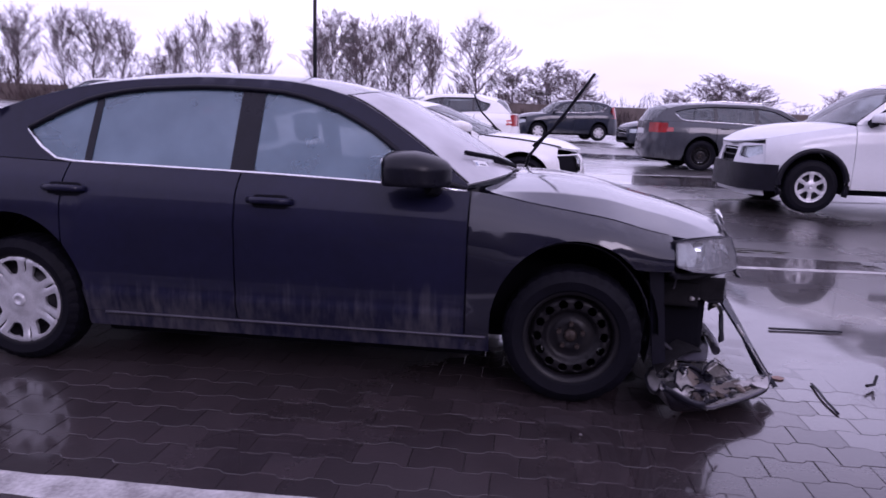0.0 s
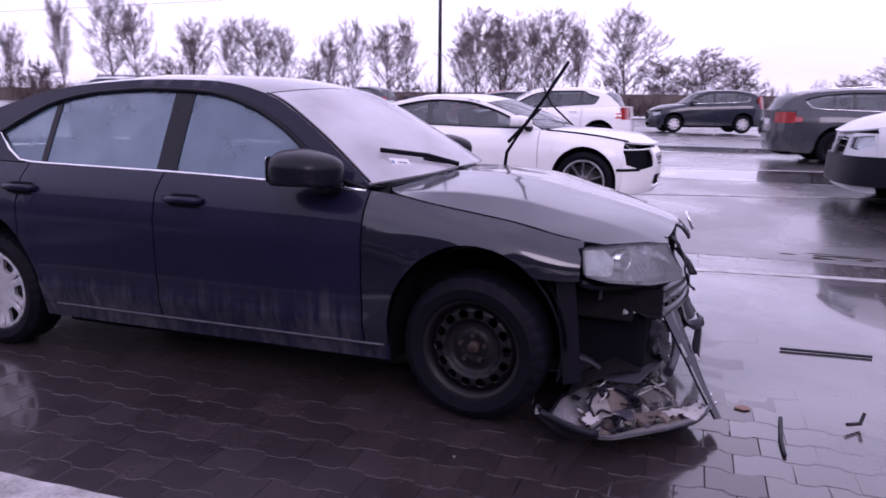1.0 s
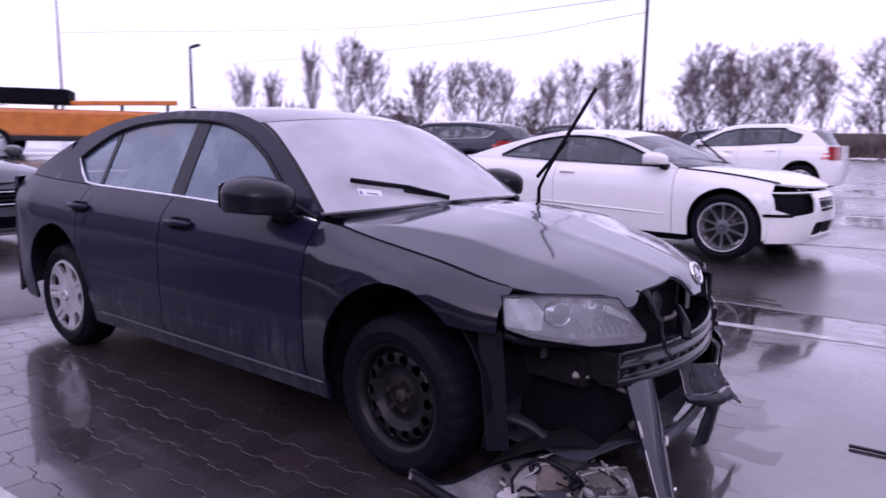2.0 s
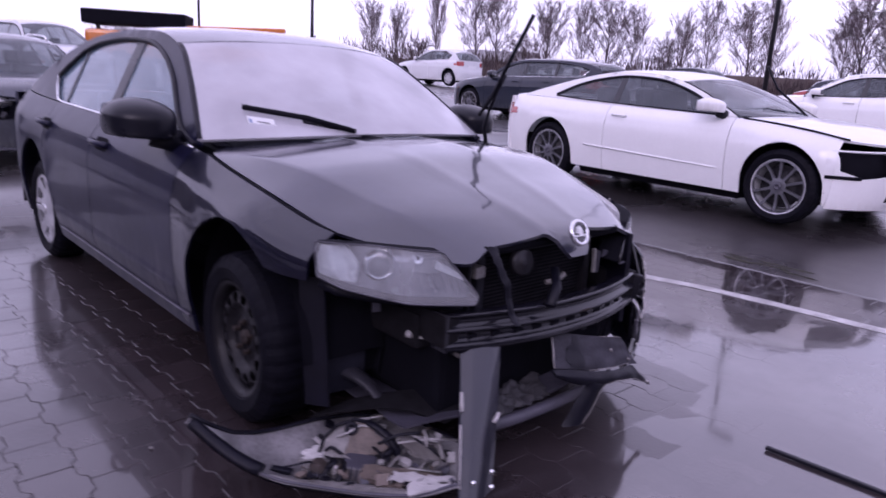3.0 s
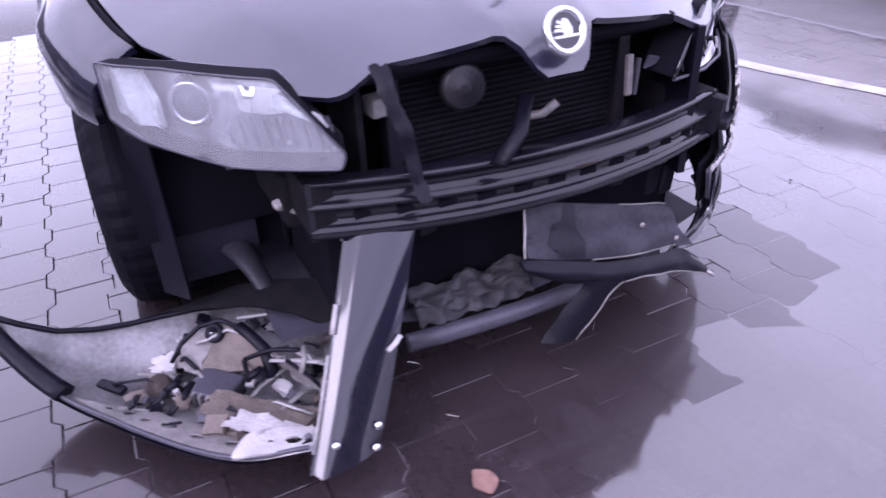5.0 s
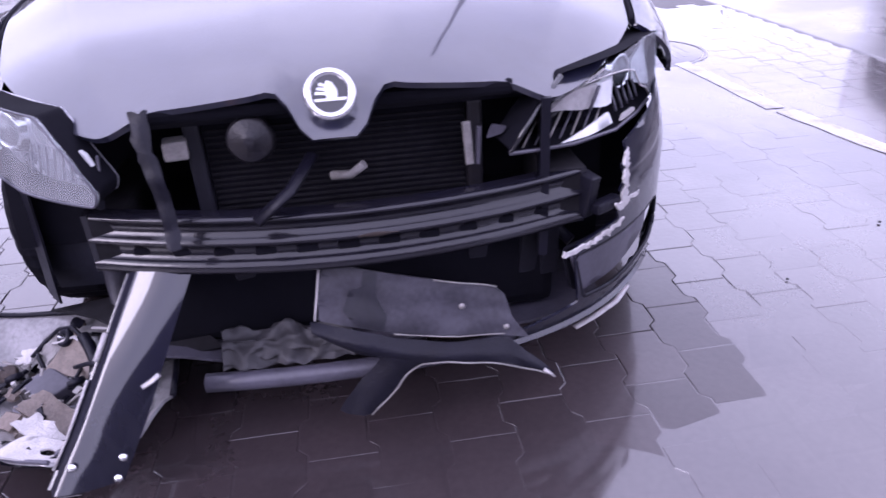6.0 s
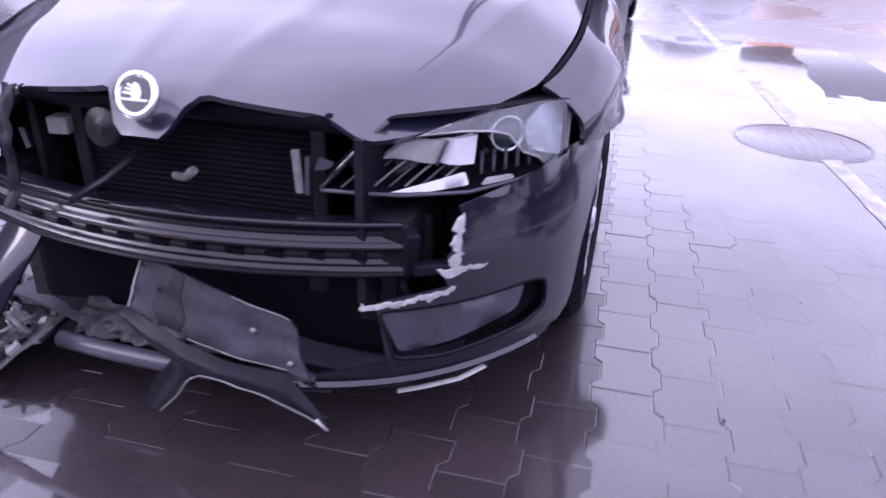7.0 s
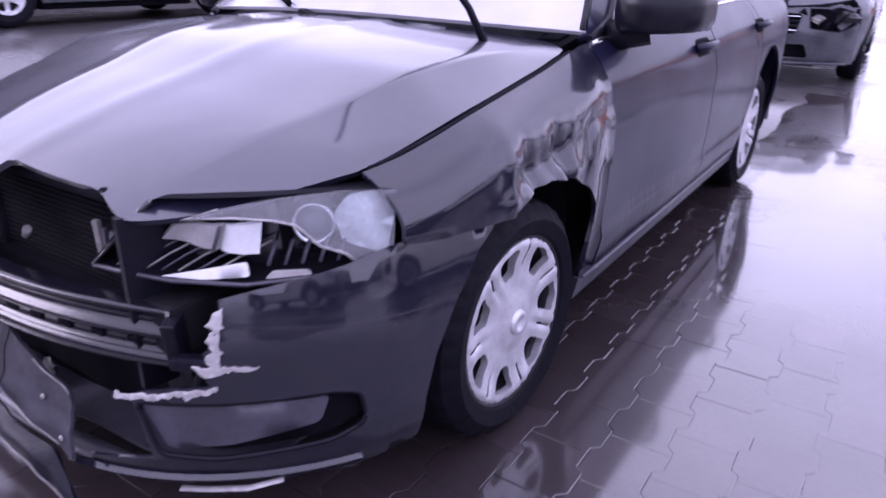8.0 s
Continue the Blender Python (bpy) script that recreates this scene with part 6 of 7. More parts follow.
    socket.matrix_local = pose(0.558, -0.742, 0.162, 35, 38, 0)
    part("bulb", lathe([(0.001, 0.020), (0.005, 0.017), (0.006, 0.0)], 10, axis='z'), CHROME, socket)
    part("rim_band", tube([(0.590, -0.690, 0.180), (0.548, -0.722, 0.188), (0.510, -0.770, 0.165), (0.500, -0.815, 0.125), (0.530, -0.850, 0.090)], 0.0065, 6), TRIM, fb)
    part("snapped_rim", tube([(0.605, -0.680, 0.168), (0.572, -0.716, 0.172), (0.560, -0.765, 0.150), (0.538, -0.785, 0.136)], 0.006, 6, flat=0.6), SNAP, fb)
    part("broken_piece", tube([(0.580, -0.690, 0.178), (0.612, -0.672, 0.164), (0.655, -0.650, 0.135), (0.715, -0.652, 0.090)], 0.0155, 8, flat=0.8), TRIM, fb)
    part("cable_clip", box((0.030, 0.010, 0.008), (0.634, -0.668, 0.152), (0, 45, 34), 0.003), SNAP, fb)
    plate((0.475, -0.885, 0.085), (0.530, -0.905, 0.070), (0.560, -0.850, 0.090), (0.500, -0.830, 0.105), SNAP, 0.005, 0.012, 21)
    plate((0.520, -0.910, 0.065), (0.600, -0.910, 0.060), (0.610, -0.840, 0.075), (0.550, -0.850, 0.090), PALEPL, 0.005, 0.010, 23)
    # open frame of pale brackets beside it
    plate((0.690, -0.640, 0.150), (0.770, -0.600, 0.160), (0.815, -0.560, 0.090), (0.735, -0.605, 0.080), PALEPL, 0.006, 0.008, 31)
    plate((0.700, -0.600, 0.155), (0.780, -0.555, 0.150), (0.775, -0.520, 0.110), (0.700, -0.560, 0.110), SNAP, 0.005, 0.010, 33)
    for p, q, mat in (((0.700, -0.650, 0.135), (0.800, -0.560, 0.172), SNAP), ((0.755, -0.625, 0.172), (0.832, -0.560, 0.095), TRIM), ((0.690, -0.640, 0.150), (0.665, -0.640, 0.100), SNAP), ((0.745, -0.580, 0.185), (0.790, -0.605, 0.150), PALEPL)):
        part("bracket_arm", tube([p, tuple((i + j) / 2 + 0.004 for i, j in zip(p, q)), q], 0.006, 6, flat=0.6), mat, fb)
    # brown plank of foam along the lip
    plate((0.690, -0.775, 0.092), (0.850, -0.590, 0.080), (0.880, -0.640, 0.072), (0.735, -0.830, 0.085), BEIGE, 0.022, 0.006, 41, "foam_bar", "brown crash foam bar")
    plate((0.800, -0.740, 0.115), (0.905, -0.640, 0.110), (0.930, -0.690, 0.120), (0.830, -0.790, 0.120), SNAP, 0.005, 0.012, 43)
    for c in ((0.63, -0.86, 0.095), (0.70, -0.69, 0.110)):
        part("ring", lathe([(0.010, 0.006), (0.020, 0.008), (0.022, -0.004), (0.012, -0.008)], 16, axis='z'), TRIM, fb).matrix_local = pose(*c, 20, -35, 0)
    hub = part("ring", lathe([(0.001, 0.008), (0.010, 0.010), (0.014, 0.002), (0.026, 0.006), (0.030, -0.004), (0.020, -0.012)], 20, axis='z'), IRON, fb)
    hub.matrix_local = pose(0.600, -0.890, 0.085, 18, 30, 0)
    block = part("ribbed_block", box((0.105, 0.085, 0.055), (0.660, -0.775, 0.064), (4, 6, 46), 0.006), GREYPL, fb, "grey ribbed plastic block")
    for k in range(6):
        q = pose(0.660, -0.775, 0.064, 4, 6, 46) @ Vector((-0.045 + 0.018 * k, -0.045, 0))
        part("rib", box((0.005, 0.012, 0.056), tuple(q), (4, 6, 46)), PALEPL, block)
    for a, b in (((0.66, -0.925, 0.070), (0.600, -0.840, 0.095)), ((0.70, -0.885, 0.070), (0.640, -0.820, 0.095))):
        part("bracket_fork", tube([a, tuple((p + q) / 2 + 0.008 for p, q in zip(a, b)), b], 0.009, 6, flat=0.6), TRIM, fb)
    part("snapped_post", box((0.016, 0.012, 0.060), (0.640, -0.855, 0.070), (10, 14, 20), 0.003), SNAP, fb)
    for a, b in (((0.70, -0.515, 0.135), (0.84, -0.575, 0.115)), ((0.795, -0.475, 0.130), (0.745, -0.590, 0.145))):
        part("torn_strip", tube([a, tuple((p + q) / 2 + 0.006 for p, q in zip(a, b)), b], 0.009, 6, flat=0.4), PALEPL, fb)
    shard(TRIM, (0.530, -0.985, 0.075), (0.075, 0.024, 0.018), (10, 6, 40), "rubber_plug")
    hoops = [[(0.66, -0.70, 0.13), (0.70, -0.64, 0.165), (0.74, -0.59, 0.175)], [(0.53, -0.83, 0.085), (0.56, -0.82, 0.115), (0.60, -0.80, 0.095)]]
    for k in range(9):
        t, v = rng.uniform(0.5, 0.95), rng.uniform(0.2, 0.85)
        p = bowl(t, v) + Vector((0, 0, 0.045))
        d = Vector((rng.uniform(-1, 1), rng.uniform(-1, 1), rng.uniform(-0.2, 0.5))).normalized() * rng.uniform(0.05, 0.11)
        part("torn_strip", tube([p - d, p + Vector((0, 0, 0.02)), p + d], 0.006, 5, flat=0.5), rng.choice([PALEPL, TRIM, SNAP, ALU]), fb)
    for q in hoops:
        part("cable", tube([path3(q)(k / 10) for k in range(11)], 0.006, 6), TRIM, fb)
    for k in range(150):
        t, v = rng.uniform(0.50, 0.98), rng.uniform(0.10, 0.9)
        p = bowl(t, v)
        sz = rng.uniform(0.012, 0.042)
        p.z += 0.02 * max(0, 1 - ((t - 0.72) / 0.2) ** 2 - ((v - 0.5) / 0.4) ** 2)
        shard(rng.choice([PALEPL, BEIGE, BEIGE, GREYPL, GREYPL, TRIM, TRIM, ALU, SNAP]), (p.x, p.y, p.z + 0.008 + rng.uniform(0, 0.02)), (sz, sz * rng.uniform(0.4, 1), sz * rng.uniform(0.15, 0.5)), (rng.uniform(-40, 40), rng.uniform(-40, 40), rng.uniform(0, 180)), "broken_piece" if k % 2 else "bracket_piece", 0.0)
    return fb


FALLEN = fallen_bumper()


def push_nose(top):
    """The impact has set the nose back and down a little, the more the further forward."""
    def shift(p):
        t = min(max((p.x - 0.30) / 0.42, 0), 1)
        t = t * t * (3 - 2 * t)
        q = min(max((p.x - 0.10) / 0.28, 0), 1)
        q = q * q * (3 - 2 * q)
        return Vector((-0.042 * t - 0.06 * max(0, p.x - 0.9), -0.018 * q * p.y, -0.021 * q * min(1, max(0, p.z - 0.03) / 0.15)))
    for ob in top.children_recursive:
        if "wheel" in ob.name or "wheel" in ob.parent.name or ob.data.users > 1:
            continue
        moved = ob.location.length > 0.01
        if ob.parent is not top and ob.parent.location.length > 0.01:
            continue
        if moved:
            ob.location += shift(ob.location.copy())
        else:
            for v in ob.data.vertices:
                v.co += shift(v.co)


def dent_left_flank(top):
    """Creases in the left fender and the front edge of its door."""
    for ob in top.children:
        if ob.name.split(".")[0] == "front_door":
            for v in ob.data.vertices:
                if v.co.y > 0:
                    k = math.exp(-((v.co.x + 0.46) / 0.16) ** 2 - ((v.co.z - 0.70) / 0.15) ** 2)
                    w = math.exp(-((v.co.x + 0.75) / 0.35) ** 2 - ((v.co.z - 0.55) / 0.25) ** 2)
                    v.co.y += -0.020 * k + 0.007 * k * noise.noise((v.co.x * 7, v.co.z * 5, 1.7)) - 0.022 * w


push_nose(car)
push_nose(FALLEN)
dent_left_flank(car)


def smashed_headlight(car):
    """The left lamp: its lens is gone but for the outer corner, the reflectors stand open."""
    fx = curve([(0.20, 0.80), (0.35, 0.748), (0.50, 0.690), (0.62, 0.618), (0.74, 0.492), (0.81, 0.400), (0.86, 0.32)])
    def at(y, z, d=0.0):
        return Vector((fx(y) - 0.10 * (z - 0.66) - d, y - 0.45 * d, z))
    mouth = rounded([(0.802, 0.748), (0.70, 0.752), (0.58, 0.748), (0.47, 0.742), (0.345, 0.604), (0.42, 0.594), (0.50, 0.588), (0.62, 0.584), (0.74, 0.592), (0.802, 0.604)], 0.014)
    inner = [(0.60 + (y - 0.60) * 0.93, 0.675 + (z - 0.675) * 0.92) for y, z in mouth]
    hl = part("headlight", sheet(inner, lambda y, z: at(y, z, 0.075), 0.04, 0.01, (), (1, 0.5, 0)), GLOSSTRIM, car, "smashed headlight without most of its lens")
    loop = dense(mouth, 0.04) + [mouth[0]]
    part("lamp_wall", grid(list(range(len(loop))), [0, 1], lambda i, t: at(*loop[i], 0.004).lerp(at(0.60 + (loop[i][0] - 0.60) * 0.93, 0.675 + (loop[i][1] - 0.675) * 0.92, 0.080), t), 0, (1, 0, 0)), DARK, hl)
    rest = [(0.802, 0.746), (0.74, 0.752), (0.66, 0.746), (0.58, 0.728), (0.52, 0.706), (0.60, 0.712), (0.655, 0.706), (0.685, 0.694), (0.70, 0.672), (0.715, 0.650), (0.745, 0.632), (0.765, 0.606), (0.803, 0.606)]
    part("lamp_lens", sheet(rest, lambda y, z: at(y, z), 0.03, 0.006, (), (1, 0.5, 0.1)), LENS, hl, "jagged rest of the clear lens")
    part("lens_edge", tube([at(*q, -0.001) for q in rest[3:12]], 0.0022, 6), SNAP, hl)
    part("reflector", sheet(rounded([(0.80, 0.735), (0.745, 0.742), (0.722, 0.70), (0.735, 0.64), (0.793, 0.618)], 0.012), lambda y, z: at(y, z, 0.026 + 0.010 * math.sin(70 * y + 30 * z)), 0.016, 0.008, (), (1, 0.5, 0)), LAMPWHITE, hl)
    # bright open reflector: a pointed blade and a box beside it
    a, b, c, d = Vector((0.672, 0.448, 0.652)), Vector((0.672, 0.495, 0.690)), Vector((0.586, 0.620, 0.692)), Vector((0.596, 0.618, 0.632))
    quad = lambda u, v: a.lerp(d, u).lerp(b.lerp(c, u), v)
    part("reflector", grid([k / 8 for k in range(6)], [0, 0.3, 0.6, 1], lambda u, v: quad(u, v) - Vector((0.008 * math.sin(9 * u), 0, 0)), 0.010, (1, 0.4, 0)), SNAP, hl, "bright bare reflector")
    part("reflector", grid([0.56, 0.66, 0.76, 0.88, 1.0], [0, 0.5, 1], lambda u, v: quad(u, v) + Vector((0.012 - 0.02 * (u - 0.78) ** 2 * 20, 0.004, 0.002)), 0.018, (1, 0.4, 0)), STICKER, hl, "bright bare reflector")
    part("reflector_step", tube([quad(0.60, v / 4) + Vector((0.014, 0.004, 0)) for v in range(5)], 0.004, 6), GREYPL, hl)
    # bright strip along the lower lip
    part("reflector", sheet(rounded([(0.475, 0.592), (0.52, 0.602), (0.615, 0.622), (0.622, 0.596), (0.55, 0.590)], 0.005), lambda y, z: at(y, z, 0.006 + 0.3 * (z - 0.59)), 0.02, 0.008, (), (1, 0.5, 0.3)), STICKER, hl)
    part("reflector", sheet(rounded([(0.645, 0.592), (0.655, 0.606), (0.70, 0.604), (0.705, 0.594)], 0.004), lambda y, z: at(y, z, 0.004), 0.02, 0.006, (), (1, 0.5, 0.3)), SNAP, hl)
    for k in range(7):
        y = 0.385 + 0.030 * k
        part("lamp_rib", tube([at(y, 0.602, 0.012), at(y + 0.035, 0.626, 0.030), at(y + 0.075, 0.648, 0.052)], 0.0026, 5), GREYPL if k % 2 else PALEPL, hl)
    for k in range(5):
        y = 0.645 + 0.022 * k
        part("lamp_rib", tube([at(y, 0.612, 0.018), at(y + 0.004, 0.652, 0.040)], 0.004, 5), GREYPL, hl)
    part("lamp_edge", tube([at(y, z, -0.002) for y, z in ((0.346, 0.603), (0.42, 0.595), (0.50, 0.588), (0.62, 0.584), (0.70, 0.590), (0.755, 0.600))], 0.0045, 6), GREYPL, hl)
    part("lamp_edge", tube([at(y, z, 0.0) for y, z in ((0.346, 0.604), (0.39, 0.655), (0.43, 0.70), (0.468, 0.738))], 0.006, 6), GLOSSTRIM, hl)
    pj = part("projector", lathe([(0.034, 0.004), (0.037, 0.008), (0.042, 0.006), (0.045, -0.008), (0.050, -0.010), (0.052, -0.04)], 28, axis='z'), CHROME, hl)
    part("projector_glass", lathe([(0.001, 0.016), (0.014, 0.014), (0.026, 0.007), (0.035, -0.004)], 24, axis='z'), CARGLASS, pj)
    pj.matrix_local = Matrix.Translation((0.492, 0.672, 0.678)) @ Vector((0.80, 0.58, 0.05)).to_track_quat('Z', 'Y').to_matrix().to_4x4()


def hanging_grille(car):
    """The bent number plate holder and the torn grille bar that hang below the beam."""
    tl, tr, br, bl = (Vector(q) for q in ((0.782, -0.066, 0.420), (0.831, 0.318, 0.330), (0.874, 0.332, 0.240), (0.829, -0.090, 0.303)))
    def face(u, v, d=0.0):
        p = bl.lerp(br, u).lerp(tl.lerp(tr, u), v)
        p.z -= 0.012 * math.sin(math.pi * u) * (1 - v)
        p.x += 0.014 * math.sin(math.pi * min(1, u * 1.1)) + 0.004 * noise.noise((u * 5, v * 3, 2)) + 0.020 * max(0, u - 0.86) * v + d
        return p
    outline = rounded([(0.02, 0.0), (0.0, 0.55), (0.02, 0.93), (0.10, 1.0), (0.20, 0.99), (0.60, 1.0), (0.93, 1.0), (0.985, 0.86), (1.0, 0.35), (1.06, -0.10), (0.80, 0.0), (0.35, 0.01)], 0.03)
    hp = part("hanging_plate", sheet(outline, lambda u, v: face(u, v), 0.045, 0.008, (), (1, 0, 0.3)), PLATEPL, car, "grey number plate holder bent out of the grille")
    part("plate_smudge", sheet(rounded([(0.225, 0.985), (0.30, 0.985), (0.295, 0.60), (0.35, 0.30), (0.33, 0.03), (0.20, 0.04), (0.13, 0.25), (0.16, 0.62), (0.22, 0.70)], 0.03), lambda u, v: face(u, v, 0.0022), 0.04, 0.001, (), (1, 0, 0.3)), LINER, hp)
    part("plate_edge", tube([face(0.0, v / 6, 0.002) for v in range(7)], 0.0022, 5), SNAP, hp, "pale torn edge")
    part("plate_edge", tube([face(0.60 + 0.05 * k, 1.0, 0.002) for k in range(8)], 0.0016, 5), PALEPL, hp)
    part("plate_edge", tube([face(0.38 + 0.08 * k, -0.005, 0.003) for k in range(8)], 0.0016, 5), PALEPL, hp)
    for u, v in ((0.955, 0.15), (0.74, 0.55)):
        part("screw", lathe([(0.001, 0.004), (0.006, 0.003), (0.007, 0.0)], 8, axis='z'), PALEPL, hp).matrix_local = Matrix.Translation(face(u, v, 0.003)) @ pose(0, 0, 0, 0, 80, 0)
    # the bar: a folded channel from the plate's near end to a torn point
    upper = path3([(0.826, -0.100, 0.300), (0.862, 0.00, 0.286), (0.882, 0.10, 0.264), (0.892, 0.20, 0.248), (0.886, 0.30, 0.238), (0.898, 0.36, 0.196), (0.911, 0.404, 0.152)])
    lower = path3([(0.838, -0.098, 0.276), (0.872, -0.01, 0.238), (0.902, 0.09, 0.222), (0.920, 0.18, 0.220), (0.920, 0.28, 0.200), (0.914, 0.35, 0.172), (0.913, 0.402, 0.147)])
    def bar(t, v):
        p = upper(t).lerp(lower(t), v)
        p.x += 0.016 * math.sin(math.pi * v) * (1 - t * 0.7) + 0.006 * noise.noise((t * 9, v * 4, 7))
        p.z += 0.006 * noise.noise((t * 8, v * 3, 1))
        return p
    gb = part("grille_bar", grid([k / 24 for k in range(25)], [0, 0.2, 0.4, 0.6, 0.8, 1], bar, 0.010, (1, 0, 0)), TRIM, car, "torn black grille bar")
    part("bar_edge", tube([bar(0.40 + 0.03 * k, 1.0) + Vector((0.002, 0, 0)) for k in range(20)], 0.002, 5), PALEPL, gb)
    part("bar_edge", tube([bar(0.93, 0.5) + Vector((0.004, 0, 0)), bar(0.97, 0.5) + Vector((0.005, 0, 0)), Vector((0.916, 0.408, 0.140))], 0.0045, 6, taper=0.002), SNAP, gb, "pale torn tip")
    # the prong that points to the ground
    pl = path3([(0.872, -0.005, 0.245), (0.880, 0.035, 0.222), (0.872, -0.015, 0.160), (0.866, -0.064, 0.086)])
    pr = path3([(0.900, 0.16, 0.226), (0.906, 0.095, 0.200), (0.904, 0.060, 0.152), (0.902, 0.006, 0.094)])
    def prong(t, v):
        p = pl(t).lerp(pr(t), v)
        p.x += 0.012 * math.sin(math.pi * v) + 0.004 * noise.noise((t * 6, v * 5, 4))
        return p
    pg = part("grille_prong", grid([k / 14 for k in range(15)], [0, 0.25, 0.5, 0.75, 1], prong, 0.009, (1, 0, 0)), TRIM, car, "scuffed black plastic prong")
    part("prong_edge", tube([prong(k / 10, 1.0) + Vector((0.003, 0, 0)) for k in range(11)], 0.002, 5), PALEPL, pg)


def shade_bonnet_gaps(car, s):
    """Dark rods that paint the shade in the gap between bonnet and fenders."""
    for sg in (-1, 1):
        line = [(x, sg * (s.w(x) * (1 - s.crown) * (1 - 0.018 * min(1, max(0, (x - 0.10) / 0.28))) - 0.007), s.top(x) - 0.006 - 0.021 * min(1, max(0, (x - 0.10) / 0.28))) for x in [0.40 - 0.78 * k / 26 for k in range(27)]]
        part("bonnet_seal", tube(line, 0.008, 6), DARK, car)


smashed_headlight(car)
hanging_grille(car)
shade_bonnet_gaps(car, S)

# ---- the rest of the yard ----
def heading(x, y, deg, z=None):
    return pose(x, y, ground_z(x, y) if z is None else z, 0, 0, deg)


def white_coupe():
    flat = lambda pts: [(x, 0.35 + 0.935 * (z - 0.35)) for x, z in pts]
    re = flat([(-0.52, 0.935), (-0.75, 1.055), (-1.0, 1.165), (-1.3, 1.265), (-1.6, 1.315), (-1.9, 1.325), (-2.2, 1.295), (-2.6, 1.205), (-3.0, 1.085), (-3.30, 0.99)])
    s = Shell(0.927, 2.751, 0.75, -3.78, 0.22, flat([(0.86, 0.66), (0.5, 0.775), (0.1, 0.86), (-0.3, 0.905), (-0.6, 0.925), (-1.5, 0.94), (-2.3, 0.955), (-2.9, 0.975), (-3.4, 0.985), (-3.8, 0.95)]), re, (0.358, 0.375, 0.345), tumble=0.50)
    spec = dict(doors=[-0.52, -1.95], dlo_top=flat([(-0.72, 0.965), (-0.9, 1.065), (-1.2, 1.185), (-1.5, 1.255), (-1.85, 1.275), (-2.2, 1.235), (-2.5, 1.155), (-2.78, 1.02)]),
                dlo_low=flat([(-0.72, 0.945), (-1.5, 0.962), (-2.3, 0.985), (-2.78, 1.01)]), panes=[(-0.74, -1.90), (-1.97, -2.76)],
                topc=flat([(-0.34, 0.95), (-0.8, 1.16), (-1.2, 1.31), (-1.6, 1.365), (-2.0, 1.365), (-2.5, 1.28), (-3.32, 1.01)]), xw=-1.22, xbk=-2.28,
                hoodc=flat([(-0.34, 0.95), (0.2, 0.915), (0.50, 0.855), (0.68, 0.765)]), zf=0.695, zr=0.92, tail=flat([(-3.30, 1.005), (-3.55, 1.01), (-3.72, 0.985)]), tailz=(0.70, 0.845), lamp_gone=(-1,), mirror=-0.72, seats=(-1.45, -2.2))
    car = parked_car("white_coupe_car", "white two-door coupe with a smashed front corner and a raised bonnet", heading(-0.27, 5.24, -3.5), s, WHITE, spec, "alloy", 0.330)
    # dark rods laid on the panels paint the shade of the bonnet and bumper gaps
    gap = [(x / 20, -(s.w(x / 20) * (1 - s.crown) - 0.004), s.top(x / 20) + 0.006 + 0.012 * (x / 20 + 0.5)) for x in range(-9, 10)]
    part("bonnet_gap", tube(gap, 0.010, 6), DARK, car, "dark rod drawn for the shaded gap below the sprung bonnet")
    part("bumper_gap", tube([(0.36 + 0.02 * k, -(s.side(0.36 + 0.02 * k, 0.47) + 0.001), 0.47) for k in range(12)], 0.016, 6), DARK, car)
    part("wiper_arm", tube([(-0.40, 0.30, 0.92), (-0.62, 0.05, 1.17), (-0.70, -0.05, 1.38)], 0.012, 6), TRIM, car)
    part("door_groove", tube([(x / 10, -(s.side(x / 10, 0.34 + 0.01 * abs(x)) + 0.002), 0.40 + 0.003 * abs(x)) for x in range(-22, -5)], 0.008, 6), WHITE, car)
    return car


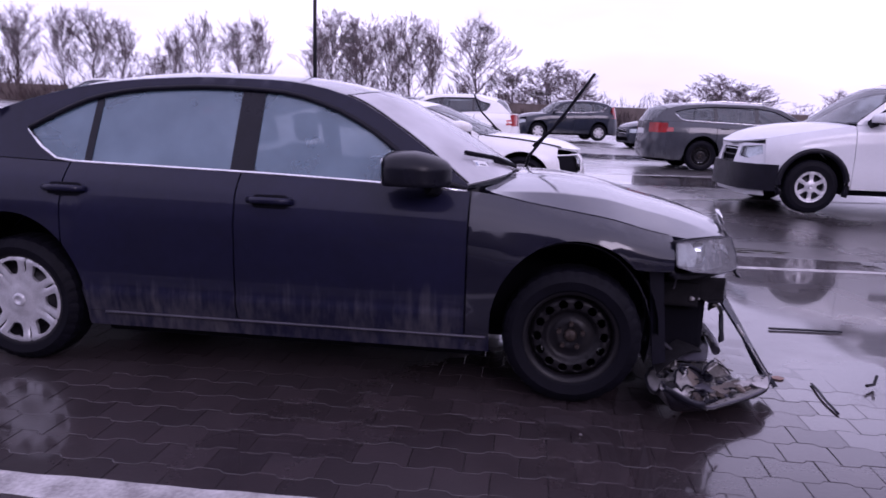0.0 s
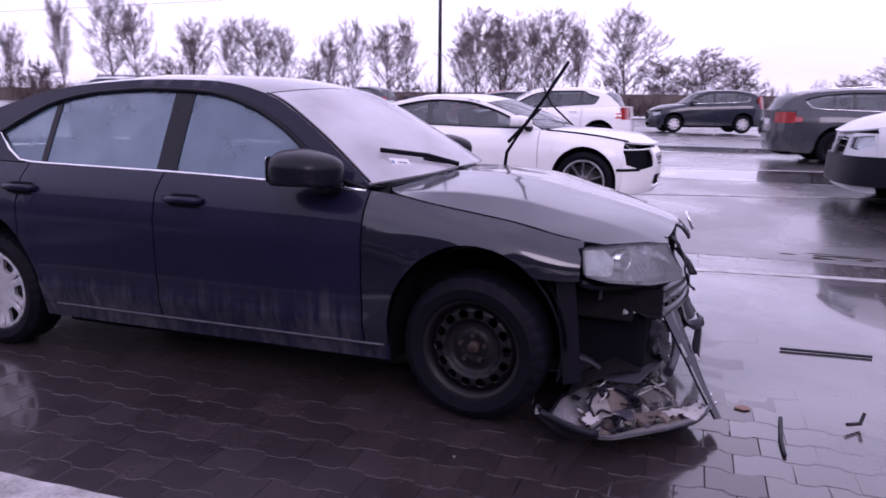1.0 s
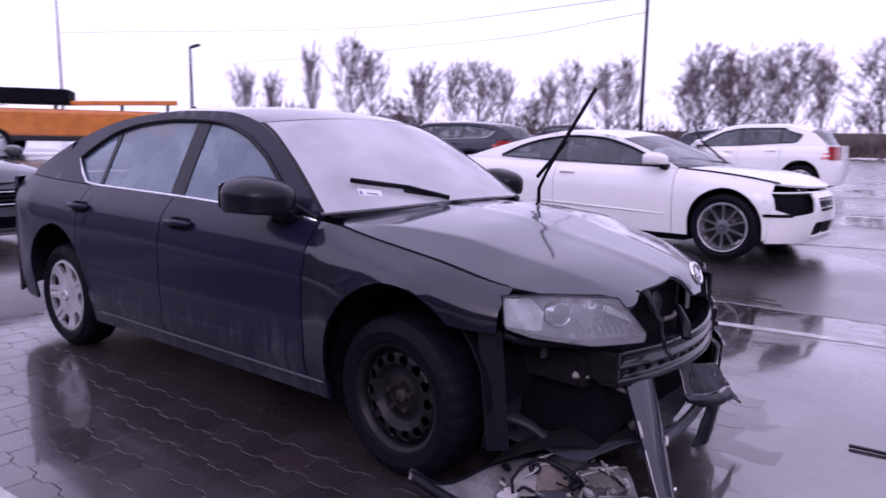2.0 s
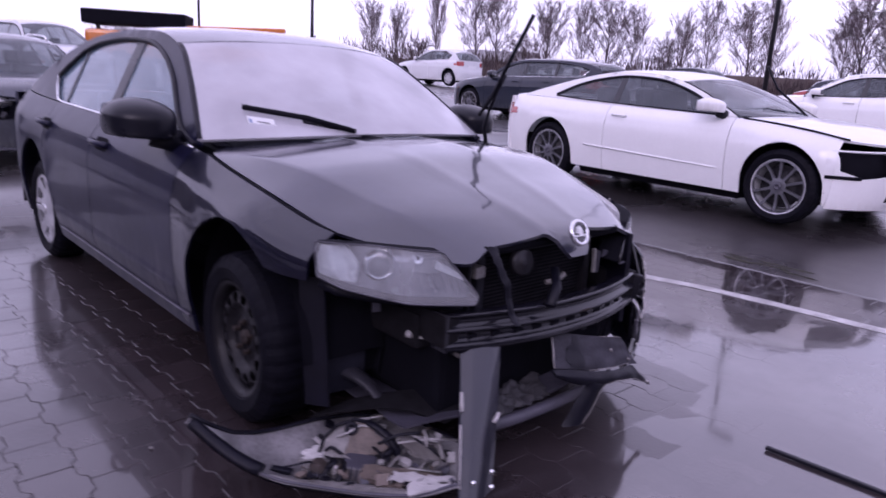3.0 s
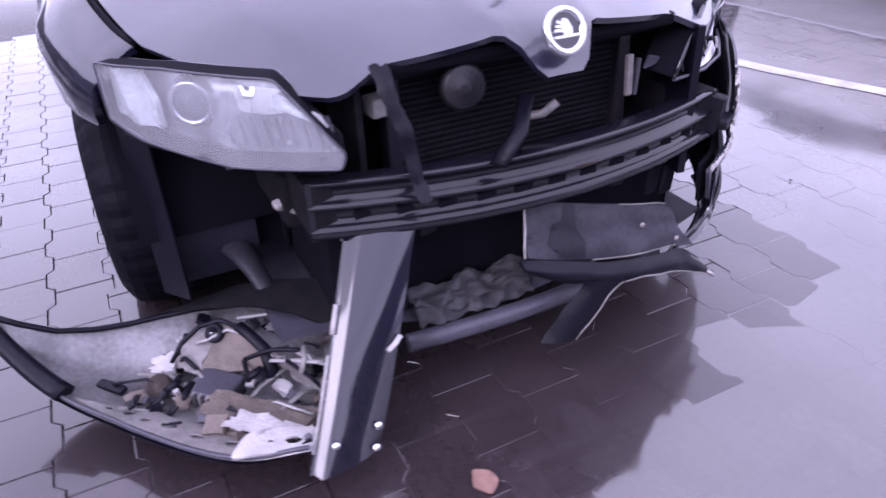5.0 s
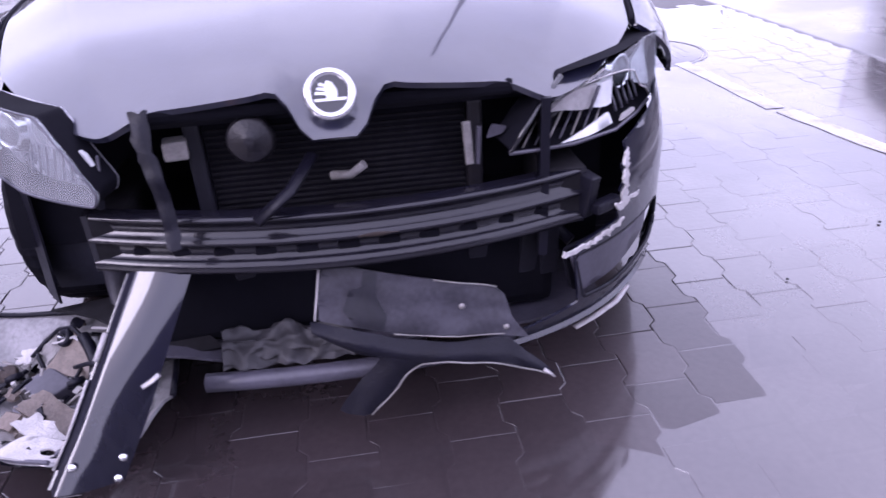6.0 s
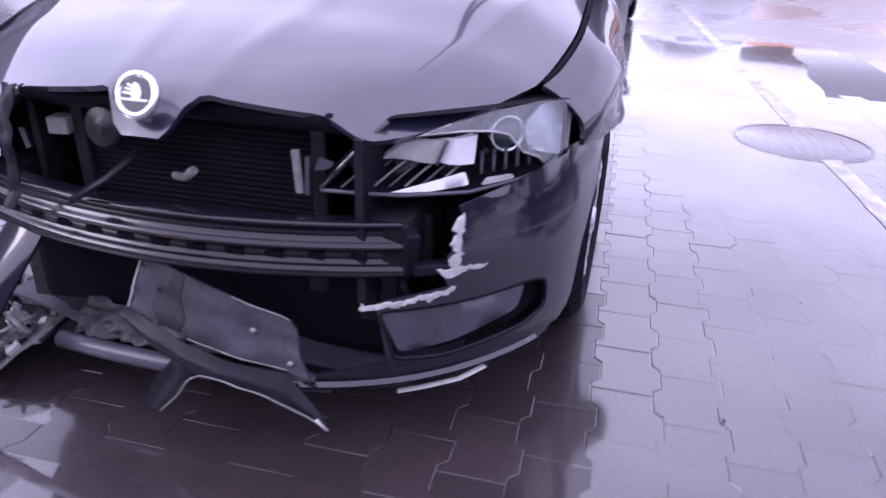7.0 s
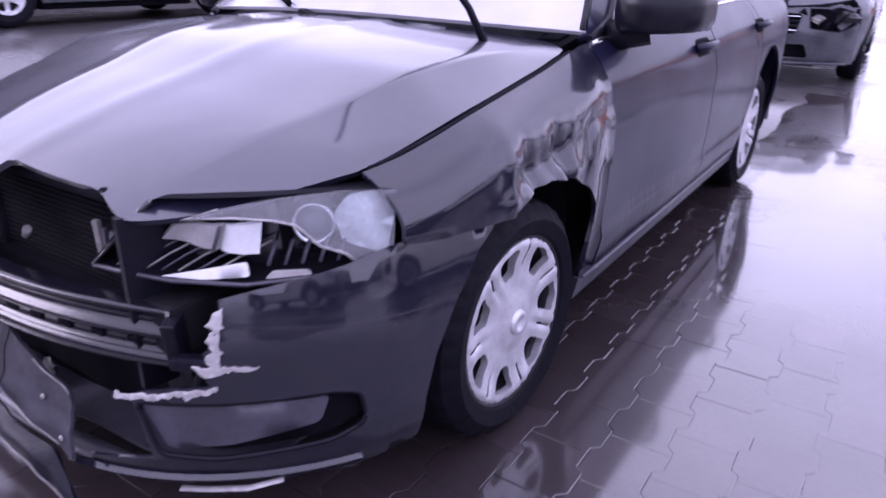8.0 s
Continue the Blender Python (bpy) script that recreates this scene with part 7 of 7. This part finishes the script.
def background_cars():
    # white hatchback
    sh, re, sp = wagon(0.97, 0.98, -2.95)
    s = Shell(0.91, 2.60, 0.92, -3.28, 0.23, sh, re, (0.36, 0.385, 0.335))
    sp["doors"] = [-0.48, -1.45, -2.22]; sp["panes"] = [(-0.62, -1.42), (-1.50, -2.16), (-2.22, -2.55)]; sp["tailz"] = (0.72, 0.98)
    parked_car("white_hatchback_car", "white five-door hatchback with dirty flanks", heading(-3.75, 12.9, 181), s, WHITE, sp, "cover", 0.315)
    # dark blue tall estate
    sh, re, sp = wagon(0.98, 1.16, -3.30, True)
    s = Shell(0.91, 2.62, 0.90, -3.60, 0.30, sh, re, (0.40, 0.43, 0.38))
    sp["tailz"] = (0.95, 1.42); sp["rear_in"] = 0.2
    parked_car("dark_suv_car", "dark blue tall estate car with tall red tail lights", heading(-0.15, 26.6, 195), s, NAVY, sp, "cover", 0.345)
    # grey estate
    sh, re, sp = wagon(1.0, 0.99, -3.55, True, rails=(-1.35, -3.1))
    s = Shell(0.905, 2.70, 0.95, -3.82, 0.22, sh, re, (0.37, 0.40, 0.335))
    sp["tailz"] = (0.78, 0.98)
    parked_car("grey_estate_car", "dark grey estate car with dented rear and chrome window line", heading(5.95, 12.5, 5), s, GREY, sp, "steel", 0.318)
    # silver off-roader, black lower bumper
    sh, re, sp = wagon(0.97, 1.17, -3.25, rails=(-1.3, -2.9))
    s = Shell(0.885, 2.62, 0.82, -3.55, 0.32, sh, re, (0.40, 0.43, 0.39), crown=0.08, tumble=0.34, ea=3.4)
    sp["tailz"] = (0.9, 1.3); sp["rear_in"] = 0.05
    car2 = parked_car("silver_offroad_car", "silver boxy off-road car with black plastic bumpers", heading(3.27, 6.22, 182), s, SILVER, sp, "small", 0.338)
    part("bumper_cover", grid([k / 16 for k in range(-16, 17)], [0, 0.3, 0.7, 1], lambda u, t: (s.front(0.86 * u) + 0.035 - 0.02 * t * t, 0.89 * u, 0.27 + 0.33 * t), 0.03, (1, 0, 0)), TRIM, car2, "black plastic bumper")
    for sg in (-1, 1):
        for c in (0, -2.62):
            part("arch_flare", tube([(c + 0.415 * math.cos(math.pi * k / 20), sg * 0.885, 0.36 + 0.43 * math.sin(math.pi * k / 20)) for k in range(-2, 23)], 0.028, 6, flat=1.3), TRIM, car2)
        part("rub_strip", box((0.95, 0.02, 0.10), (-1.35, sg * 0.885, 0.68), bevel=0.006), TRIM, car2)
    # dark estate behind the coupe
    sh, re, sp = wagon(1.02, 1.0, -3.55, True)
    s = Shell(0.90, 2.76, 0.90, -3.85, 0.22, sh, re, (0.37, 0.40, 0.335))
    parked_car("black_estate_car", "black estate car with silver wheels", heading(-11.0, 11.6, 186), s, NAVY, sp, "alloy", 0.325)
    # wreck nose to nose behind the saloon
    sh, re, sp = wagon(1.0, 1.03, -3.45, rails=(-1.35, -3.0))
    s = Shell(0.90, 2.68, 0.90, -3.70, 0.22, sh, re, (0.37, 0.40, 0.335))
    sp["lamp_gone"] = (-1, 1); sp["bumper"] = GREY
    wk = parked_car("wrecked_estate_car", "black estate car with a crushed front end and no bumper", heading(-7.5, 0.15, 2), s, NAVY, sp, "cover", 0.318)
    rng = random.Random(5)
    part("bumper_lip", tube([(0.90 - 0.30 * (k / 10) ** 2, 0.084 * k, 0.215) for k in range(-9, 10)], 0.022, 6, flat=0.6), GREYPL, wk)
    for k in range(30):
        sz = rng.uniform(0.05, 0.20)
        part("crushed_piece", box((sz * 0.7, sz, sz * rng.uniform(0.1, 0.4)), (0.74 + rng.uniform(-0.1, 0.10), rng.uniform(-0.75, 0.75), rng.uniform(0.58, 0.75)), (rng.uniform(-50, 50), rng.uniform(-50, 50), rng.uniform(0, 90)), 0.004), rng.choice([TRIM, STEEL, ALU, GREYPL, DARK, TRIM]), wk)
    # grey estate on the raised strip south of the saloon
    sh, re, sp = wagon(1.0, 1.02, -3.5, True)
    s = Shell(0.90, 2.70, 0.92, -3.80, 0.24, sh, re, (0.37, 0.40, 0.335))
    parked_car("grey_estate_car", "grey estate car with silver wheels and a bright sill strip", heading(-2.55, -7.42, -3), s, GREY, sp, "small", 0.325)
    # more cars far off
    far = [("white_hatchback_car", WHITE, -18.3, 22.5, 172, 0.95, 1.0, -2.95), ("silver_hatchback_car", SILVER, -22.2, 18.4, 187, 0.95, 1.02, -2.95), ("grey_hatchback_car", GREY, -15.4, 26.5, 180, 0.96, 1.02, -3.0),
           ("red_hatchback_car", RED, -8.9, 27.5, 177, 0.95, 1.02, -2.95), ("black_hatchback_car", NAVY, 3.75, 22.0, 202, 0.96, 1.0, -3.0), ("silver_estate_car", SILVER, -15.85, 2.8, 12, 1.0, 1.15, -3.4),
           ("white_estate_car", WHITE, -13.5, -2.7, 10, 1.0, 1.02, -3.45), ("grey_estate_car", GREY, 10.1, 17.3, 187, 1.0, 1.0, -3.5), ("black_saloon_car", NAVY, -3.1, 21.45, 6, 1.0, 0.98, -3.3)]
    for nm, pt, x, y, dg, kx, kz, rr in far:
        sh, re, sp = wagon(kx, kz, rr)
        s = Shell(0.90, 2.66 * kx, 0.92 * kx, (rr - 0.3) * kx, 0.23, sh, re, (0.37, 0.40, 0.335))
        sp["panes"][-1] = (-2.45 * kx, (rr + 0.33) * kx)
        if rr > -3.2:
            sp["doors"] = [-0.48 * kx, -1.45 * kx, -2.22 * kx]; sp["panes"] = [(-0.62 * kx, -1.42 * kx), (-1.50 * kx, -2.16 * kx), (-2.22 * kx, (rr + 0.36) * kx)]
        words = nm.replace("_car", "").replace("_", " ")
        parked_car(nm, words + " parked far off on the wet yard", heading(x, y, dg), s, pt, sp, "cover", 0.315)


white_coupe()
background_cars()


def tow_truck():
    tt = thing("tow_truck", "orange recovery truck with a black equipment box on top", "truck", heading(-20.7, 7.6, 58.6))
    part("body", box((5.8, 2.1, 0.85), (0, 0, 0.95), (0, 0, 0), 0.12), ORANGE, tt)
    part("boom", box((3.0, 0.30, 0.14), (1.5, -0.6, 1.62), (0, -2, 0), 0.03), ORANGE, tt)
    part("equipment_box", box((3.0, 1.6, 0.42), (-1.5, -0.1, 1.75), (0, 0, 0), 0.03), DARK, tt)
    for x in (-2.6, -0.4, 1.4, 2.7):
        part("frame_post", box((0.10, 0.12, 0.36), (x, -0.6, 1.46), bevel=0.01), STEEL, tt)
    part("bumper", box((5.9, 2.14, 0.16), (0, 0, 0.52), bevel=0.02), STEEL, tt)
    for x in (2.0, -1.9):
        for sg in (-1, 1):
            wheel_at(tt, "small", 0.40, x, sg * 0.98, 0.40, sg)


tow_truck()

BARK = material("wet_bark", (0.15, 0.12, 0.125), 0.85, 0, 0.5, 3, 0.5, 20)
TWIG = material("bare_twigs", (0.19, 0.148, 0.165), 0.9, 0, 0.4, 1.5)
HEDGE = material("brown_scrub", (0.075, 0.048, 0.046), 0.95, 0, 0.5, 0.5, col2=(0.04, 0.03, 0.032))
MISTLE = material("mistletoe", (0.045, 0.05, 0.032), 0.9, 0, 0.4, 4)
WALLM = material("weathered_boards", (0.11, 0.085, 0.08), 0.8, 0, 0.4, 0.7, 0.3, 8)
# dark colour of the added walls, chosen to keep reflections on the car dark
DARKWALL = material("dark_blocker_wall", (0.045, 0.036, 0.034), 0.8, 0, 0.4, 0.7, 0.3, 8)
ROOFM = material("grey_roof_sheet", (0.22, 0.21, 0.22), 0.5, 0, 0.35, 0.6)


def bare_tree(seed, height, wide, m, leafy=0.0, label="tall bare winter tree with dark mistletoe clumps"):
    rng = random.Random(seed)
    tree = thing("bare_tree", label, "tree", m, "row of bare trees")
    wood, twigs, clumps = bmesh.new(), bmesh.new(), bmesh.new()
    tips = []

    def fan(a, d, ll, n):
        for q in range(n):
            e = (d + Vector((rng.uniform(-1, 1), rng.uniform(-1, 1), rng.uniform(-0.5, 0.8))) * 0.75).normalized()
            side = e.cross(Vector((rng.uniform(-1, 1), rng.uniform(-1, 1), 0.3))).normalized() * 0.012
            tip = a + e * ll * rng.uniform(0.6, 1.1)
            twigs.faces.new([twigs.verts.new(c) for c in (a - side, a + side, tip)])
            b = a.lerp(tip, 0.5)
            f = (e + Vector((rng.uniform(-1, 1), rng.uniform(-1, 1), rng.uniform(-0.4, 0.6))) * 0.8).normalized()
            twigs.faces.new([twigs.verts.new(c) for c in (b - side, b + side, b + f * ll * 0.55)])

    def limb(p, d, L, r, depth):
        pts = [p]
        for k in range(4):
            d = (d + Vector((rng.uniform(-1, 1), rng.uniform(-1, 1), rng.uniform(-0.1, 0.7))) * 0.17).normalized()
            pts.append(pts[-1] + d * L / 4)
        tube(pts, r, 5 if depth == 1 else 3, wood if depth == 1 else twigs, taper=r * 0.4)
        if depth == 3:
            tips.append(pts[-1])
            for q in pts[1:]:
                fan(q, d, L * 0.55, 3)
            return
        for q in range(6 if depth == 1 else 4):
            a = pts[rng.randint(1, 4)]
            ang = rng.uniform(0, 6.283)
            e = (d + Vector((math.cos(ang), math.sin(ang), 0.1)) * rng.uniform(0.5, 1.0) * wide * 1.2).normalized()
            limb(a, e, L * rng.uniform(0.45, 0.65), r * 0.5, depth + 1)

    lean = Vector((rng.uniform(-0.06, 0.06), rng.uniform(-0.06, 0.06), 1))
    stem = [Vector((0, 0, -0.2))]
    for k in range(8):
        stem.append(stem[-1] + (lean + Vector((rng.uniform(-0.1, 0.1), rng.uniform(-0.1, 0.1), 0))) * height * 0.10)
    tube(stem, height * 0.014, 8, wood, taper=height * 0.004)
    for k in range(15):
        u = 0.22 + 0.78 * k / 14
        a = stem[int(u * 8)].lerp(stem[min(8, int(u * 8) + 1)], u * 8 % 1)
        ang = k * 2.4 + rng.uniform(-0.4, 0.4)
        e = (Vector((math.cos(ang) * wide, math.sin(ang) * wide, 0.75 + 0.5 * u))).normalized()
        limb(a, e, height * (0.34 - 0.20 * abs(u - 0.45)), height * 0.005, 1)
    for tp in rng.sample(tips, min(len(tips), int(7 + 16 * leafy))):
        for q in range(64):
            c = tp + Vector((rng.gauss(0, 0.19), rng.gauss(0, 0.19), rng.gauss(0, 0.18)))
            a, b = Vector((rng.uniform(-1, 1), rng.uniform(-1, 1), rng.uniform(-1, 1))) * 0.10, Vector((rng.uniform(-1, 1), rng.uniform(-1, 1), rng.uniform(-1, 1))) * 0.10
            clumps.faces.new([clumps.verts.new(x) for x in (c, c + a, c + b)])
    part("trunk", wood, BARK, tree)
    part("crown", twigs, TWIG, tree)["kind"] = "stuff"
    part("mistletoe", clumps, MISTLE, tree)["kind"] = "stuff"
    return tree


def bush_mass(cx, cy, length, h, deep, seed, name="scrub_hedge", label="low brown leafless scrub along the yard edge"):
    rng = random.Random(seed)
    bm = bmesh.new()
    n = int(length * 60)
    for k in range(n):
        x = rng.uniform(-length / 2, length / 2)
        top = h * (0.55 + 0.45 * noise.noise((x * 0.25, seed, 0)) + 0.25 * noise.noise((x * 0.9, seed, 4)))
        z = rng.uniform(0, max(top, 0.3))
        y = rng.uniform(-deep, deep)
        e = Vector((rng.uniform(-0.5, 0.5), rng.uniform(-0.5, 0.5), 1)).normalized() * rng.uniform(0.5, 1.2)
        s = Vector((rng.uniform(-1, 1), rng.uniform(-1, 1), 0)).normalized() * 0.06
        p = Vector((x, y, z))
        bm.faces.new([bm.verts.new(c) for c in (p - s, p + s, p + e)])
    ob = part(name, bm, HEDGE, None)
    ob.matrix_world = pose(cx, cy, ground_z(cx, cy), 0, 0, 0)
    return tagged(ob, label, "scrub", kind="stuff")


# bare trees behind the yard: x, y, crown width, height of the top
TREES = {
    "thin": [(-62.1, 45.3, 3.2, 9.2), (-59.9, 46.4, 2.5, 8.7), (-45.1, 53.5, 4.2, 9.5), (-33.6, 59.2, 3, 8.4), (-10.7, 70.5, 3.2, 10.5), (41.3, 96, 6, 6.1)],
    "stem": [(-55.6, 48.4, 2.2, 11.5)],
    "airy": [(-51.4, 50.5, 4.558, 12.2), (-31.1, 60.4, 3.18, 9.7), (-26.4, 62.7, 2.65, 10.1), (-17.7, 67.1, 5.088, 10.9), (-6, 72.7, 6.996, 11.4), (-96, 30, 6.784, 6.1)],
    "dense": [(-49.7, 51.3, 3.816, 10.7), (-41.6, 55.3, 3.18, 9.4), (-39.6, 56.3, 4.982, 9.6), (-37.3, 57.3, 3.18, 8.8), (-28.3, 61.8, 4.876, 9.3), (-21.4, 65.2, 3.18, 8.7), (-20.1, 65.9, 5.618, 11), (-15.1, 68.3, 4.452, 10.4), (-12.8, 69.4, 5.724, 11), (-18.5, 68.2, 4.24, 9.8)],
    "bush": [(-2, 74.6, 5.7, 6.6), (1.4, 76.4, 5.2, 7.4), (5, 78.1, 5.9, 6.6), (22.2, 86.6, 6.8, 7.1), (26.5, 88.7, 9, 5.9), (17.4, 84.2, 4.4, 5), (-35.1, 58.6, 3, 5.8), (-46.7, 52.6, 3, 5.8), (-57.7, 47.5, 3.5, 5)],
}


def treeline():
    rng = random.Random(21)
    shapes = {"thin": (9.0, 0.40, 0.0), "stem": (9.5, 0.30, 0.1), "airy": (9.5, 0.75, 0.35), "dense": (9.0, 0.62, 0.75), "bush": (5.2, 1.0, 0.0)}
    for n, (kind, rows) in enumerate(TREES.items()):
        h, wide, leafy = shapes[kind]
        made = None
        for x, y, w, top in rows:
            g = ground_z(x, y)
            m = pose(x, y, g, 0, 0, rng.uniform(0, 360))
            if made is None:
                made = tree = bare_tree(31 + n, h, wide, m, leafy)
                co = np.array([v.co for o in tree.children for v in o.data.vertices])
                tall, broad = np.percentile(co[:, 2], 99.7), 2 * np.percentile(np.hypot(co[:, 0], co[:, 1]), 93)
            else:
                made.scale = (1, 1, 1)
                tree = copy_thing(made, m)
            tree.scale = (w / broad, w / broad, (top - g) / tall)
        made.scale = (rows[0][2] / broad, rows[0][2] / broad, (rows[0][3] - ground_z(rows[0][0], rows[0][1])) / tall)
    # boundary wall of old boards and the scrub before and behind it
    wall = part("boundary_wall", box((110, 0.3, 2.1), (0, 0, 1.05)), WALLM, None)
    wall.matrix_world = pose(-13.5, 65.7, ground_z(-13.5, 65.7), 0, 0, 27)
    tagged(wall, "long weathered brown boundary wall below the trees", "wall", kind="structure")
    for k in range(9):
        x = -62 + k * 13
        bush_mass(x, 65.7 + (x + 13.5) * 0.509 - 3, 14, 2.1, 2.0, 40 + k)
        bush_mass(x, 65.7 + (x + 13.5) * 0.509 + 5, 14, 4.2 if k < 4 else 5.4, 3.0, 70 + k)


treeline()


# Added dark walls hold back the sky, so the car's sides reflect less.
def blocker_walls():
    for nm, size, m in (("yard_wall_south", (90, 0.35, 4.6), pose(0, -12.0, 2.3)), ("yard_wall_east", (0.35, 26, 4.5), pose(15.5, -3, 2.25))):
        w = part(nm, box(size, bevel=0.03), DARKWALL, None)
        w.matrix_world = m
        tagged(w, "plain dark wall added behind the view to dim reflections", "wall", kind="structure")


blocker_walls()


def mast(x, y, h, r, arm=True):
    p = thing("lamp_mast", "tall thin grey lamp mast", "lamp post", heading(x, y, 0), "masts round the yard")
    part("pole", tube([(0, 0, 0), (0, 0, h * 0.5), (0, 0, h)], r, 10, taper=r * 0.55), STEEL, p)
    part("foot", box((r * 5, r * 5, 0.10), (0, 0, 0.05), bevel=0.02), STEEL, p)
    if arm:
        part("lamp_head", box((0.7, 0.22, 0.12), (0.45, 0, h), (0, -6, 0), 0.03), STEEL, p)
        part("bracket", tube([(0, 0, h - 3.2), (0.35, 0, h - 3.1)], 0.04, 6), STEEL, p)


mast(-7.95, 20.9, 10, 0.08)
mast(-32.0, 19.0, 4.95, 0.11)
mast(-49.0, 20.0, 9.0, 0.10, False)

for ends in (((-7.95, 20.9, 5.75), (-23.0, 32.0, 7.2), (-48.5, 33.0, 7.3)), ((-7.95, 20.9, 6.3), (-26.0, 27.0, 7.6), (-49.0, 20.0, 8.2))):
    line = path3(ends)
    tagged(part("overhead_cable", tube([line(k / 20) for k in range(21)], 0.011, 5), TRIM, None), "thin black overhead cable hung between masts", "cable", "overhead cables")


def house(x, y, deg, w, d, h, rh):
    b = thing("distant_house", "low distant house with a grey pitched roof", "house", heading(x, y, deg), "distant houses")
    part("wall", box((w, d, h), (0, 0, h / 2)), WALLM, b)
    bm = bmesh.new()
    vs = [bm.verts.new(c) for c in ((-w / 2 - 0.4, -d / 2 - 0.4, h), (w / 2 + 0.4, -d / 2 - 0.4, h), (w / 2 + 0.4, d / 2 + 0.4, h), (-w / 2 - 0.4, d / 2 + 0.4, h), (-w / 2 - 0.4, 0, h + rh), (w / 2 + 0.4, 0, h + rh))]
    for f in ((0, 1, 5, 4), (2, 3, 4, 5), (1, 2, 5), (3, 0, 4), (3, 2, 1, 0)):
        bm.faces.new([vs[i] for i in f])
    part("roof", bm, ROOFM, b)
    for k in range(3):
        wn_ = part("window", box((1.1, 0.08, 1.1), (-w / 3 + k * w / 3, -d / 2 - 0.03, h * 0.55)), GLOSSTRIM, b)


house(-65, 68.8, 37, 9, 7, 1.7, 1.5)

# loose things on the paving
def ground_bits():
    s = part("trim_strip", box((0.45, 0.020, 0.012), (1.555, 0.575, 0.0095), (0, 0, 3.8), 0.004), TRIM, None)
    tagged(s, "thin black rubber trim strip lying on wet pavers", "trim strip")
    b = path3([(1.235, -0.39, 0.006), (1.222, -0.52, 0.012), (1.212, -0.64, 0.010), (1.212, -0.76, 0.006)])
    s = part("trim_shard", tube([b(k / 10) for k in range(11)], 0.008, 6, flat=0.6), TRIM, None)
    tagged(s, "curved black plastic shard lying on wet pavers", "plastic shard")
    lf = part("fallen_leaf", prism(rounded([(0, 0), (0.04, -0.02), (0.075, 0.005), (0.05, 0.035), (0.02, 0.03)], 0.01), 0.003, lambda u, v, w: (1.05 + u, -0.35 + v, 0.004 + w + 0.3 * u * v)), material("dead_leaf", (0.30, 0.17, 0.135), 0.6, 0, 0.4, 40), None)
    tagged(lf, "small brown dead leaf on the pavers", "leaf")
    rng = random.Random(8)
    for x, y in [(0.466, 1.255), (0.038, -1.197), (0.2, 1.75), (0.75, 2.05), (1.9, -1.1), (0.55, -2.0)]:
        bm = bmesh.new()
        bmesh.ops.create_icosphere(bm, subdivisions=1, radius=0.0065 + rng.uniform(-0.002, 0.002))
        for v in bm.verts:
            v.co *= rng.uniform(0.75, 1.2)
            v.co.z *= 0.6
        ob = part("pebble", bm, STEEL if x != 0.038 else PALEPL, None)
        ob.location = (x, y, 0.005)
        tagged(ob, "small dark pebble on the pavers" if x != 0.038 else "small pale pebble on the pavers", "pebble", "pebbles on the paving")
    mh = thing("manhole_cover", "round iron manhole cover set in the wet paving", "manhole cover", pose(-2.27, 1.97, 0.001))
    part("ring", lathe([(0.352, 0.0), (0.352, 0.001), (0.372, 0.001), (0.376, 0.0)], 40, axis='z'), GROUND, mh)
    lid = part("lid", lathe([(0.001, 0.0015), (0.335, 0.0015), (0.342, -0.001)], 40, axis='z'), GROUND, mh)
    for k in range(-4, 5):
        L = 2 * math.sqrt(0.26 ** 2 - (k * 0.058) ** 2)
        part("lid_rib", box((L, 0.014, 0.002), (0, k * 0.058, 0.0012)), GROUND, lid)
    for cx, cy, sd in ((0.1, 3.36, 3), (2.1, 3.40, 6)):
        bm = bmesh.new()
        r2 = random.Random(sd)
        for k in range(14):
            p = blob(cx + r2.gauss(0, 0.22), cy + 0.0785 * r2.choice([-1, 0, 0, 1]) + r2.gauss(0, 0.012), r2.uniform(0.03, 0.13), r2.uniform(0.008, 0.022), sd + k * 1.7, 18, 0.6)
            mid = bm.verts.new((sum(q[0] for q in p) / 18, sum(q[1] for q in p) / 18, 0.004 + ground_z(cx, cy)))
            ring = [bm.verts.new((x, y, ground_z(x, y) - 0.001)) for x, y in p]
            for a, b in zip(ring, ring[1:] + ring[:1]):
                bm.faces.new((a, b, mid))
        ob = part("weeds", bm, material("dark_moss", (0.035, 0.034, 0.022), 0.9, 0, 0.4, 30), None)
        tagged(ob, "dark moss and weeds in the paving joints", "weeds", kind="stuff")


ground_bits()
build_pavers(ground)
